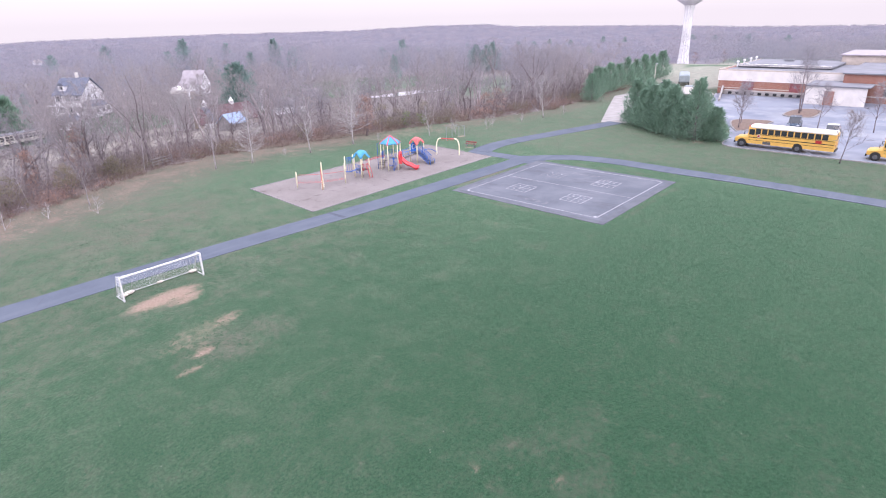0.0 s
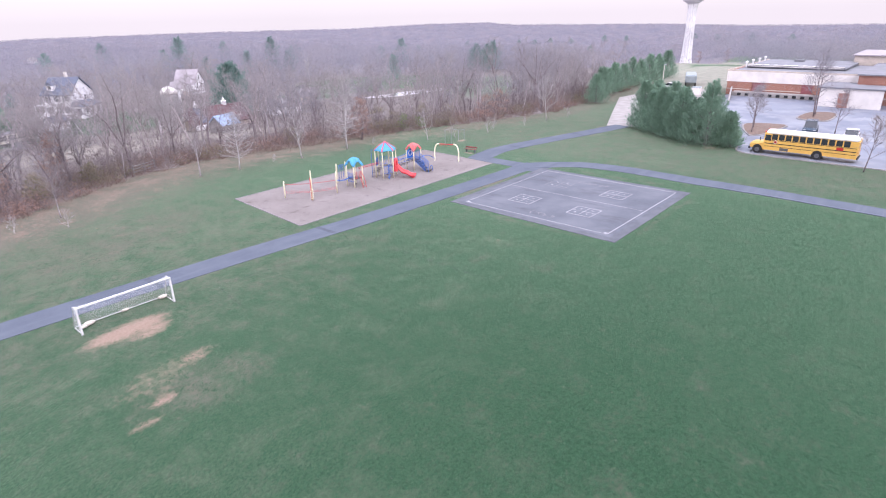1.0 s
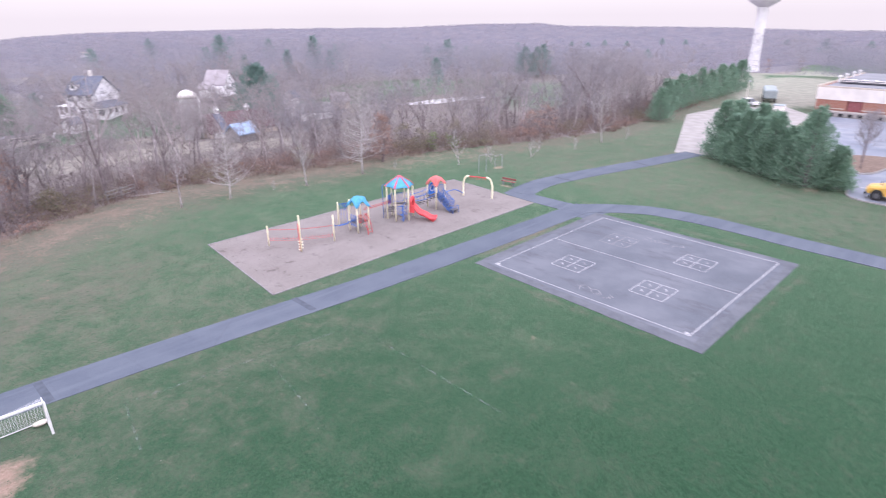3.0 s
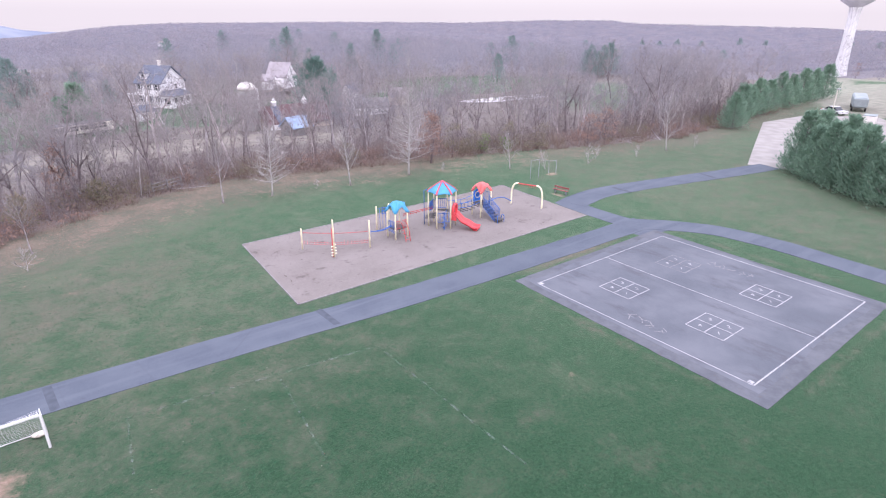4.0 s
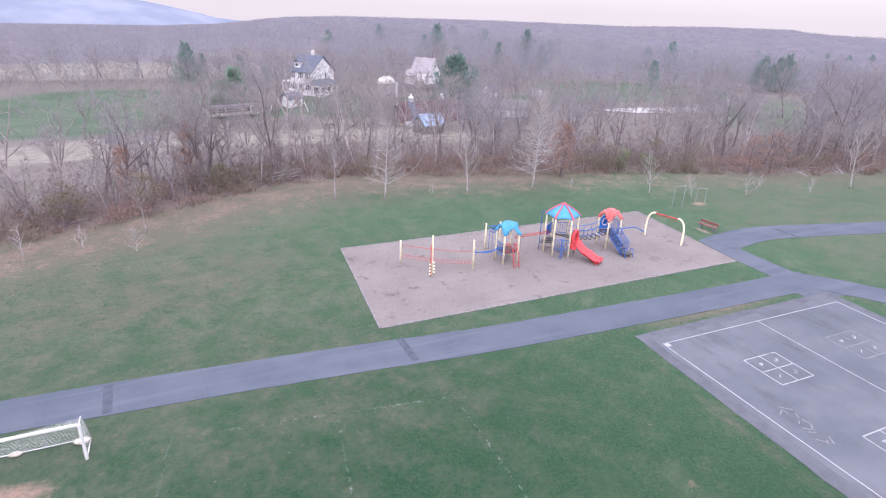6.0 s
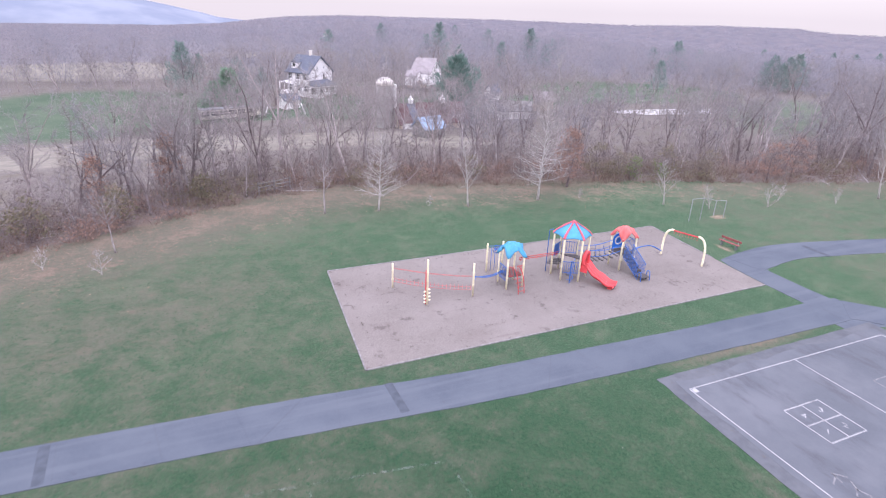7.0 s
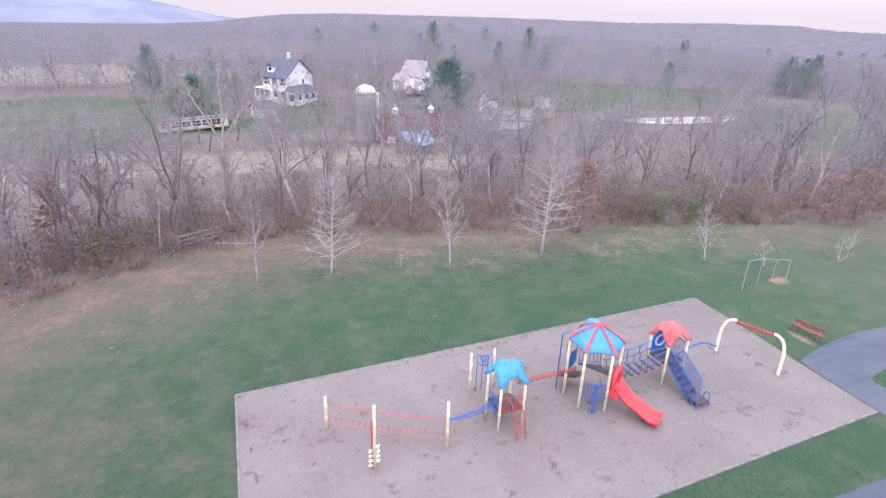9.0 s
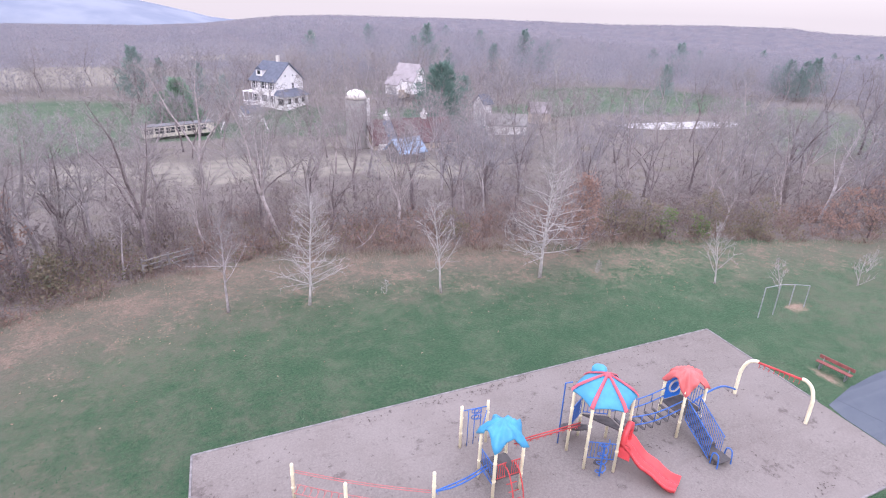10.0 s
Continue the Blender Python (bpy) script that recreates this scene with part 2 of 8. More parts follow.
a = Nodes("wood_chip_mulch", 0.95, 0, 0.1)
c = a.mix(a.ramp(a.noise(11, 4, 0.75), 0.3, 0.7), (0.181, 0.158, 0.154), (0.260, 0.231, 0.225))
c = a.mix(a.ramp(a.noise(0.5, 5, 0.65), 0.4, 0.75, 0, 0.55), c, (0.185, 0.155, 0.150))
c = a.mix(a.ramp(a.noise(0.16, 3), 0.4, 0.65, 0, 0.5), c, (0.275, 0.244, 0.240))
c = a.mix(a.ramp(a.noise(0.75, 6, 0.75), 0.56, 0.67, 0, 0.75), c, (0.125, 0.105, 0.105))
c = a.mix(a.ramp(a.noise(2.6, 5, 0.75), 0.60, 0.68, 0, 0.8), c, (0.095, 0.08, 0.08))
c = a.mix(a.ramp(a.noise(1.2, 4, 0.6, a.stretch(0.25, 1.6, 1, 0.4)), 0.58, 0.72, 0, 0.35), c, (0.17, 0.14, 0.135))
a.color(c)
a.bump(a.noise(22, 4, 0.7), 0.45, 0.03)
M_MULCH = a.mat

a = Nodes("line_paint", 0.8, 0, 0.2)
a.color(a.mix(a.ramp(a.noise(1.3, 6, 0.75), 0.5, 0.72), (0.40, 0.395, 0.42), (0.17, 0.17, 0.19)))
M_LINE = a.mat
a = Nodes("worn_line_paint", 0.85, 0, 0.2)
a.color(a.mix(a.ramp(a.noise(4, 6, 0.8), 0.42, 0.62), (0.26, 0.255, 0.275), (0.145, 0.146, 0.165)))
M_WORN = a.mat
a = Nodes("turf_chalk", 0.95, 0, 0.1)
a.color(a.mix(a.noise(5, 4), (0.20, 0.27, 0.24), (0.42, 0.47, 0.45)))
M_CHALK = a.mat
tr = a.t.nodes.new("ShaderNodeBsdfTransparent")
mx = a.t.nodes.new("ShaderNodeMixShader")
a.put(mx.inputs[0], a.ramp(a.noise(2.2, 6, 0.8), 0.46, 0.68, 0.0, 0.22))
a.t.links.new(tr.outputs[0], mx.inputs[1])
a.t.links.new(a.b.outputs[0], mx.inputs[2])
a.t.links.new(mx.outputs[0], a.t.nodes["Material Output"].inputs["Surface"])

M_CONCRETE = simple("pale_concrete", (0.33, 0.305, 0.295), 0.9, 0, 0.15, 0.6, 25)
M_CURB = simple("curb_concrete", (0.30, 0.285, 0.285), 0.9, 0, 0.2, 2, 30)
M_TIMBER = simple("weathered_timber", (0.25, 0.235, 0.245), 0.9, 0, 0.3, 4, 40)
M_YELLOW = simple("cream_yellow_steel", (0.92, 0.84, 0.63), 0.4, 0, 0.12, 2, 30, 0.4)
M_BLUE = simple("blue_coated_steel", (0.045, 0.15, 0.50), 0.45, 0, 0.2, 3, 30, 0.4)
M_BLUEPL = simple("sky_blue_plastic", (0.075, 0.33, 0.57), 0.5, 0, 0.15, 2, 30, 0.4)
M_RED = simple("red_plastic", (0.74, 0.078, 0.095), 0.36, 0, 0.15, 2, 30, 0.45)
M_REDST = simple("red_coated_steel", (0.52, 0.07, 0.075), 0.5, 0, 0.2, 3, 30)
M_REDFADE = simple("sun_faded_red_chain", (0.52, 0.16, 0.165), 0.6, 0, 0.2, 3, 30)
M_PANEL = simple("bright_blue_plastic", (0.03, 0.19, 0.72), 0.45, 0, 0.12, 2, 30, 0.4)
M_CORAL = simple("faded_red_plastic", (0.66, 0.155, 0.155), 0.5, 0, 0.18, 2, 30, 0.4)
M_STRIPE = simple("faded_pink_red_rib", (0.60, 0.12, 0.17), 0.5, 0, 0.15, 2, 30, 0.4)
M_BLACK = simple("black_coated_deck", (0.105, 0.095, 0.10), 0.75, 0, 0.3, 4, 40)
M_GALV = simple("galvanised_steel", (0.34, 0.35, 0.38), 0.45, 0.7, 0.15, 3, 30)
M_BARS = simple("pale_galvanised_pipe", (0.36, 0.37, 0.40), 0.6, 0.1, 0.15, 3, 30)
M_WHITE = simple("white_paint", (0.78, 0.76, 0.78), 0.55, 0, 0.1, 1.5, 20)
M_WHITEPL = simple("white_cap", (0.80, 0.74, 0.72), 0.6, 0, 0.1, 3, 20)
M_BENCH = simple("red_stained_bench", (0.27, 0.095, 0.09), 0.7, 0, 0.25, 4, 40)
M_NET = simple("white_cord_net", (0.80, 0.79, 0.82), 0.9, 0, 0.1, 4, 40)
M_BAG = simple("pale_sandbag_cloth", (0.66, 0.59, 0.53), 0.95, 0, 0.3, 9, 60, 0.1, 0.3)
M_RUBBER = simple("tyre_rubber", (0.03, 0.03, 0.033), 0.8, 0, 0.2, 6, 50)
M_GLASS = simple("dark_window_glass", (0.035, 0.04, 0.05), 0.08, 0, 0.2, 2, 20, 0.6)
M_BUS = simple("school_bus_yellow", (0.74, 0.44, 0.11), 0.35, 0, 0.08, 1.5, 25, 0.5)
M_BUSROOF = simple("white_bus_roof", (0.78, 0.74, 0.70), 0.45, 0, 0.1, 1.5, 25, 0.4)
M_STEELRIM = simple("grey_steel_rim", (0.14, 0.14, 0.15), 0.5, 0.5, 0.15, 5, 30)
M_LAMP = simple("clear_headlight", (0.55, 0.56, 0.6), 0.15, 0.3, 0.1, 5, 30, 0.6)
M_REDLENS = simple("red_lens", (0.45, 0.03, 0.03), 0.3, 0, 0.1, 5, 30, 0.5)
M_BARK = simple("grey_bark", (0.414, 0.362, 0.368), 0.95, 0, 0.3, 3, 30, 0.1)
M_BARKD = simple("brown_bark", (0.212, 0.174, 0.184), 0.95, 0, 0.35, 2.5, 25, 0.1)
M_PALE = simple("pale_young_bark", (0.47, 0.44, 0.44), 0.95, 0, 0.25, 4, 40, 0.1)
M_TRUNK = simple("light_grey_bark", (0.40, 0.36, 0.375), 0.95, 0, 0.3, 2.5, 25, 0.1)
M_TWIG = mottled("winter_twigs", [(0.241, 0.217, 0.248), (0.308, 0.293, 0.325), (0.383, 0.370, 0.401), (0.294, 0.278, 0.308)], 0.9, 2.0, 0.1, 0.3, [(0.247, 0.235, 0.261), (0.320, 0.308, 0.336), (0.370, 0.319, 0.314), (0.348, 0.334, 0.316)])
M_PTWIG = mottled("pale_twigs", [(0.36, 0.33, 0.335), (0.46, 0.425, 0.43), (0.41, 0.375, 0.38)])
# Haze put into the colour: far twigs paled to lavender, translucence softening their shade.
M_FAR = mottled("hazed_winter_woods", [(0.348, 0.335, 0.382), (0.362, 0.350, 0.392), (0.376, 0.360, 0.402), (0.357, 0.345, 0.387)], 0.95, 0.3, 0.05, 0.6, [(0.254, 0.261, 0.314), (0.329, 0.325, 0.377), (0.404, 0.360, 0.382), (0.376, 0.355, 0.363)])
# Base colour carries the mauve-blue haze over the far woods.
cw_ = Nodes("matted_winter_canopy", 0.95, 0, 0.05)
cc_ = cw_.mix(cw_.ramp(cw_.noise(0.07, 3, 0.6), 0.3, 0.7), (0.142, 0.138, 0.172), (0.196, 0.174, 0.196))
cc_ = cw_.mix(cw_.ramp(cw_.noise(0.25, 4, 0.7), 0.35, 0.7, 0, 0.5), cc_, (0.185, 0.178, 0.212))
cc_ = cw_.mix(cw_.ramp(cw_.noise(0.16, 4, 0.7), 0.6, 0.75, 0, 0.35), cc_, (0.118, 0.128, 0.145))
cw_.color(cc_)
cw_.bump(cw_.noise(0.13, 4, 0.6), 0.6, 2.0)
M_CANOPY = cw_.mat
M_BRAMBLE = mottled("bramble_canes", [(0.17, 0.115, 0.105), (0.25, 0.175, 0.155), (0.30, 0.225, 0.20)])
M_BRUSH = mottled("dark_brushwood", [(0.173, 0.137, 0.146), (0.245, 0.204, 0.213), (0.314, 0.271, 0.280), (0.205, 0.168, 0.175)])
M_TUFT = mottled("grass_blades", [(0.027, 0.078, 0.042), (0.036, 0.091, 0.051), (0.053, 0.109, 0.064), (0.031, 0.084, 0.046), (0.068, 0.109, 0.069)])
M_VINE = mottled("dead_vine_stems", [(0.20, 0.165, 0.165), (0.28, 0.24, 0.235), (0.35, 0.305, 0.295), (0.24, 0.20, 0.195)], 0.9, 2.0, 0.1, 0.2)
M_OLIVE = mottled("late_olive_leaves", [(0.152, 0.144, 0.101), (0.238, 0.207, 0.150), (0.293, 0.230, 0.182), (0.146, 0.155, 0.111)], 0.9, 2.0, 0.15, 0.3)
M_IVY = mottled("green_ivy_leaves", [(0.10, 0.16, 0.06), (0.16, 0.23, 0.09), (0.20, 0.25, 0.12)], 0.8, 2.0, 0.2, 0.3)
M_RUSSET = mottled("russet_oak_leaves", [(0.29, 0.185, 0.158), (0.37, 0.25, 0.212), (0.25, 0.165, 0.142)], 0.9, 2.0, 0.15, 0.3)
M_NEEDLE = mottled("evergreen_sprays", [(0.179, 0.284, 0.217), (0.254, 0.374, 0.284), (0.329, 0.463, 0.344), (0.194, 0.314, 0.239)], 0.9, 2.0, 0.15, 0.4)
# Needles of the farther pines, lightened and greyed to hold distance haze.
M_NEEDLEF = mottled("hazed_pine_needles", [(0.224, 0.305, 0.291), (0.278, 0.369, 0.344), (0.244, 0.330, 0.310)], 0.9, 2.0, 0.15, 0.5)


# ---- mesh helpers ----
class Geo:
    """Vertices and faces of one mesh under construction."""

    def __init__(self):
        self.v, self.f = [], []

    def add(self, verts, faces):
        o = len(self.v)
        self.v += [tuple(p) for p in verts]
        self.f += [tuple(i + o for i in q) for q in faces]
        return self

    def box(self, cx, cy, cz, sx, sy, sz, rz=0.0, bevel=0.0):
        """A box about its centre, with chamfered upright and top edges where bevel is given."""
        x, y, z, b = sx / 2, sy / 2, sz / 2, min(bevel, sx / 2.5, sy / 2.5, sz / 2.5)
        ca, sa = math.cos(rz), math.sin(rz)
        rings = []
        if b > 0:
            for zz, k in ((-z, b), (-z + b, 0), (z - b, 0), (z, b)):
                xx, yy = x - k, y - k
                rings.append([(xx - b, yy, zz), (xx, yy - b, zz), (xx, -yy + b, zz), (xx - b, -yy, zz),
                              (-xx + b, -yy, zz), (-xx, -yy + b, zz), (-xx, yy - b, zz), (-xx + b, yy, zz)])
        else:
            for zz in (-z, z):
                rings.append([(x, y, zz), (x, -y, zz), (-x, -y, zz), (-x, y, zz)])
        n = len(rings[0])
        vs = [(cx + px * ca - py * sa, cy + px * sa + py * ca, cz + pz) for ring in rings for px, py, pz in ring]
        fs = [(i * n + j, (i + 1) * n + j, (i + 1) * n + (j + 1) % n, i * n + (j + 1) % n) for i in range(len(rings) - 1) for j in range(n)]
        fs += [tuple(range(n)), tuple(reversed(range((len(rings) - 1) * n, len(rings) * n)))]
        return self.add(vs, fs)

    def tube(self, path, r, n=8, caps=True):
        """A round bar along a path; r is one radius or one for each point."""
        pts = [Vector(p) for p in path]
        rs = [r] * len(pts) if isinstance(r, (int, float)) else list(r)
        vs, fs, side = [], [], None
        for i, p in enumerate(pts):
            d = (pts[min(i + 1, len(pts) - 1)] - pts[max(i - 1, 0)]).normalized()
            if side is None:
                side = d.orthogonal().normalized()
            side = (side - d * side.dot(d)).normalized()
            up = d.cross(side)
            vs += [p + (side * math.cos(2 * math.pi * k / n) + up * math.sin(2 * math.pi * k / n)) * rs[i] for k in range(n)]
        for i in range(len(pts) - 1):
            fs += [(i * n + k, i * n + (k + 1) % n, (i + 1) * n + (k + 1) % n, (i + 1) * n + k) for k in range(n)]
        if caps:
            fs += [tuple(reversed(range(n))), tuple(range((len(pts) - 1) * n, len(pts) * n))]
        return self.add(vs, fs)

    def lathe(self, cx, cy, profile, n=20):
        """A turned form about an upright axis; profile is a list of (radius, height)."""
        vs = [(cx + r * math.cos(2 * math.pi * k / n), cy + r * math.sin(2 * math.pi * k / n), z) for r, z in profile for k in range(n)]
        fs = [(i * n + k, i * n + (k + 1) % n, (i + 1) * n + (k + 1) % n, (i + 1) * n + k) for i in range(len(profile) - 1) for k in range(n)]
        fs += [tuple(reversed(range(n))), tuple(range((len(profile) - 1) * n, len(profile) * n))]
        return self.add(vs, fs)

    def slab(self, outline, z0, z1):
        """A flat plate with the given outline, counter-clockwise."""
        n = len(outline)
        vs = [(x, y, z0) for x, y in outline] + [(x, y, z1) for x, y in outline]
        fs = [tuple(reversed(range(n))), tuple(range(n, 2 * n))] + [(i, (i + 1) % n, n + (i + 1) % n, n + i) for i in range(n)]
        return self.add(vs, fs)

    def side(self, outline, y0, y1):
        """A plate standing in the xz plane, from y0 to y1."""
        n = len(outline)
        vs = [(x, y0, z) for x, z in outline] + [(x, y1, z) for x, z in outline]
        fs = [tuple(range(n)), tuple(reversed(range(n, 2 * n)))] + [(i, n + i, n + (i + 1) % n, (i + 1) % n) for i in range(n)]
        return self.add(vs, fs)


def mesh_of(name, geo, mat, smooth=False):
    me = bpy.data.meshes.new(name)
    me.from_pydata(geo.v, [], geo.f)
    me.materials.append(mat)
    if smooth:
        me.polygons.foreach_set("use_smooth", [True] * len(me.polygons))
    me.update()
    return me


def tri_mesh(name, verts, mat, corners=3):
    """A mesh of loose triangles or quads, from an array of corners."""
    verts = np.asarray(verts, dtype=np.float32).reshape(-1, 3)
    n = len(verts) // corners
    me = bpy.data.meshes.new(name)
    me.vertices.add(len(verts))
    me.vertices.foreach_set("co", verts.ravel())
    me.loops.add(len(verts))
    me.loops.foreach_set("vertex_index", np.arange(len(verts), dtype=np.int32))
    me.polygons.add(n)
    me.polygons.foreach_set("loop_start", np.arange(n, dtype=np.int32) * corners)
    me.materials.append(mat)
    me.update(calc_edges=True)
    return me


def thing(name, label, category, group="", at=None, kind=""):
    """An Empty that stands for one thing; its parts hang under it."""
    ob = new(name)
    ob.empty_display_size = 0.1
    if at is not None:
        ob.matrix_world = at
    return tagged(ob, label, category, group, kind)


def part(name, geo, mat, parent, label="", smooth=False):
    """One mesh object under a thing or a part."""
    me = mesh_of(name, geo, mat, smooth) if isinstance(geo, Geo) else geo
    ob = new(name, me)
    ob.parent = parent
    if label:
        ob["label"] = label
    return ob


def whole(name, geo, mat, label, category, kind="", smooth=False, group=""):
    ob = new(name, mesh_of(name, geo, mat, smooth) if isinstance(geo, Geo) else geo)
    return tagged(ob, label, category, group, kind)


def curve_points(pts, n=8):
    """A smooth line through points."""
    pts = [Vector(p) for p in pts]
    out = []
    for i in range(len(pts) - 1):
        p0, p1, p2, p3 = pts[max(i - 1, 0)], pts[i], pts[i + 1], pts[min(i + 2, len(pts) - 1)]
        for k in range(n):
            t = k / n
            out.append(0.5 * ((2 * p1) + (p2 - p0) * t + (2 * p0 - 5 * p1 + 4 * p2 - p3) * t * t + (3 * p1 - p0 - 3 * p2 + p3) * t ** 3))
    return out + [pts[-1]]


# ---- the lie of the land ----
EDGE_X = [-3000, -200, -60, 0, 9, 16, 23, 30, 39, 49, 61, 74, 86, 100, 137, 180, 300, 3000]
EDGE_Y = [-700, 10, 42, 63, 68.5, 71, 74.6, 78, 79.5, 77.3, 74.3, 71, 66.5, 62.5, 65, 75, 100, 600]


def ease(t):
    t = np.clip(t, 0, 1)
    return t * t * (3 - 2 * t)


def wood_edge(x):
    return np.interp(x, EDGE_X, EDGE_Y)


def land(x, y):
    """Height of the ground: the school's level field, the bank below the wood, the valley beyond."""
    n = y - wood_edge(x)
    r = np.hypot(x - 40, y - 20)
    west = ease((118 - x) / 30)
    z = -3.2 * ease(n / 30) - 3.8 * ease((n - 25) / (110 - 45 * west)) + 3.2 * np.exp(-((x - 74) / 30) ** 2 - ((y - 182) / 20) ** 2) - 9 * ease((r - 230) / 900) - 11 * ease((x - 205) / 150)
    az = np.degrees(np.arctan2(x - 30, y - 25))
    hills = np.interp(az, [4, 9, 14, 42, 48, 53, 56, 62, 72, 80], [0, 2.5, 5, 5, 10, 10.5, 6, 5, 2, 0]) + 11 * ease((x - 205) / 150)
    return z + hills * ease((r - 700) / 330) - 190 * ease((r - 1120) / 1300) - 30 * ease((6 - az) / 8) * ease((r - 620) / 700)


def spread(parts):
    return np.unique(np.concatenate(parts).round(3))


gx = spread([-8 - np.geomspace(1, 4500, 26), np.arange(-8, 72, 0.6), np.arange(72, 200, 2.0), 200 + np.geomspace(1, 4600, 42)])
gy = spread([-np.geomspace(1, 4500, 24), np.arange(0, 84, 0.6), np.arange(84, 230, 2.5), 230 + np.geomspace(2, 4700, 46)])
GX, GY = np.meshgrid(gx, gy)
GZ = land(GX, GY)
ground_me = bpy.data.meshes.new("ground")
nx, ny = len(gx), len(gy)
idx = np.arange(nx * ny).reshape(ny, nx)
quads = np.stack([idx[:-1, :-1], idx[:-1, 1:], idx[1:, 1:], idx[1:, :-1]], -1).reshape(-1, 4)
ground_me.from_pydata(np.stack([GX, GY, GZ], -1).reshape(-1, 3).tolist(), [], quads.tolist())
ground_me.polygons.foreach_set("use_smooth", [True] * len(quads))
ground_me.materials.append(M_GROUND)


def blob(cx, cy, rx, ry, rot=0.0):
    """A soft-edged oval, 1 in the middle and 0 outside."""
    ca, sa = math.cos(radians(rot)), math.sin(radians(rot))
    u = ((GX - cx) * ca + (GY - cy) * sa) / rx
    v = (-(GX - cx) * sa + (GY - cy) * ca) / ry
    return ease(1.35 - np.hypot(u, v))


NN = GY - wood_edge(GX)
RR = np.hypot(GX - 40, GY - 20)
dry = 0.54 * ease((NN + 15) / 14) * (1 - ease((GX - 52) / 18)) + 0.34 * ease((NN + 7) / 6) + 0.18
dry = np.maximum(dry, 0.35 * blob(20, 57, 14, 6, 20))
dry += 0.28 * ease((GY - 28) / 16) * (1 - ease((GX - 24) / 26)) + 0.34 * ease((GX - 62) / 12) * (1 - ease((GY - 66) / 4))
dark_green = np.maximum(ease((GX - 2) / 26) * (1 - ease((GY - 14) / 30)), 0.5 * blob(33, 35, 15, 9))
drift = ease((NN + 13) / 10) * (1 - ease((NN - 6) / 6)) * (1 - 0.45 * ease((GX - 70) / 20))
for cx, cy, rx, ry, w in ((53, 41.8, 9, 0.5, 0.9), (44.8, 33, 0.6, 9, 0.45), (54, 22.9, 9.5, 0.6, 0.5), (64, 33, 0.5, 9, 0.5), (17, 11.5, 6, 4, 0.3),
                          (14, 31, 5, 3, 0.5), (36, 30, 1.4, 0.8, 0.5), (38, 25, 2.0, 1.0, 0.4), (88, 38, 8, 4, 0.5), (85, 28, 5, 2, 0.5), (72, 60, 3, 1, 0.5), (23, 62, 5, 2, 0.5)):
    dry = np.maximum(dry, w * blob(cx, cy, rx, ry))
earth = np.zeros_like(GX)
for cx, cy, rx, ry, rot, w in ((13.8, 39.9, 3.0, 1.15, 6, 1.0), (14.8, 38.7, 1.6, 0.8, 15, 0.8), (12.1, 31.3, 1.0, 0.6, 20, 0.8), (15.0, 33.9, 1.5, 0.8, 10, 0.62), (10.7, 30.0, 1.0, 0.5, 0, 0.66), (12.6, 33.4, 3.2, 1.6, 20, 0.42),
                               (15.0, 13.9, 0.7, 0.35, 40, 0.52), (18.8, 8.7, 0.6, 0.4, 10, 0.5), (16.4, 10.8, 0.6, 0.4, 0, 0.48), (39.7, 31.0, 0.7, 0.3, 30, 0.6), (38.7, 25.5, 0.5, 0.3, 0, 0.5), (69.9, 59.8, 1.1, 0.6, 0, 0.95), (64.1, 53.6, 0.6, 1.2, 0, 0.75),
                               (40.0, 71.3, 0.9, 0.6, 0, 0.55), (48.5, 69.9, 0.8, 0.5, 0, 0.6), (56.1, 69.7, 0.8, 0.5, 0, 0.6), (67.6, 64.5, 0.7, 0.5, 0, 0.55), (54, 41.75, 7, 0.35, 0, 0.6), (85.4, 29.2, 1.6, 1.2, 0, 0.7)):
    earth = np.maximum(earth, w * blob(cx, cy, rx, ry, rot))
litter = ease((NN + 1.5) / 4)
pasture = np.zeros_like(GX)
for cx, cy, rx, ry, rot in ((5, 175, 35, 40, 0), (37, 160, 14, 10, 0), (58, 163, 13, 16, 10), (80, 160, 9, 12, 0), (85, 205, 16, 10, 0), (160, 178, 40, 38, 30), (158, 121, 58, 21, 36), (120, 165, 18, 14, 0)):
    pasture = np.maximum(pasture, blob(cx, cy, rx, ry, rot) * (0.56 if rot == 36 else 1.0))
straw = np.zeros_like(GX)
for cx, cy, rx, ry, rot in ((8, 124, 30, 14, 0), (45, 120, 28, 10, 0), (0, 262, 60, 34, 8), (80, 330, 60, 25, 0), (65, 112, 9, 7, 0), (60, 142, 14, 6, 0), (200, 85, 40, 14, 15), (250, 95, 50, 18, 10), (182, 60, 42, 15, 12), (165, 50, 14, 7, 0), (270, 88, 60, 24, 8), (330, 100, 60, 30, 8)):
    straw = np.maximum(straw, blob(cx, cy, rx, ry, rot))
# scrub grows with distance alone, as haze paling the far litter
for key, values in (("dry", dry), ("dark_green", dark_green), ("drift", drift), ("scrub", 0.9 * ease((RR - 215) / 60)), ("earth", earth), ("litter", litter), ("pasture", pasture), ("straw", straw)):
    ground_me.attributes.new(key, "FLOAT", "POINT").data.foreach_set("value", values.astype(np.float32).ravel())
ground_me.update()
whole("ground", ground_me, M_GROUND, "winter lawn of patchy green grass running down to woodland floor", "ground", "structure")


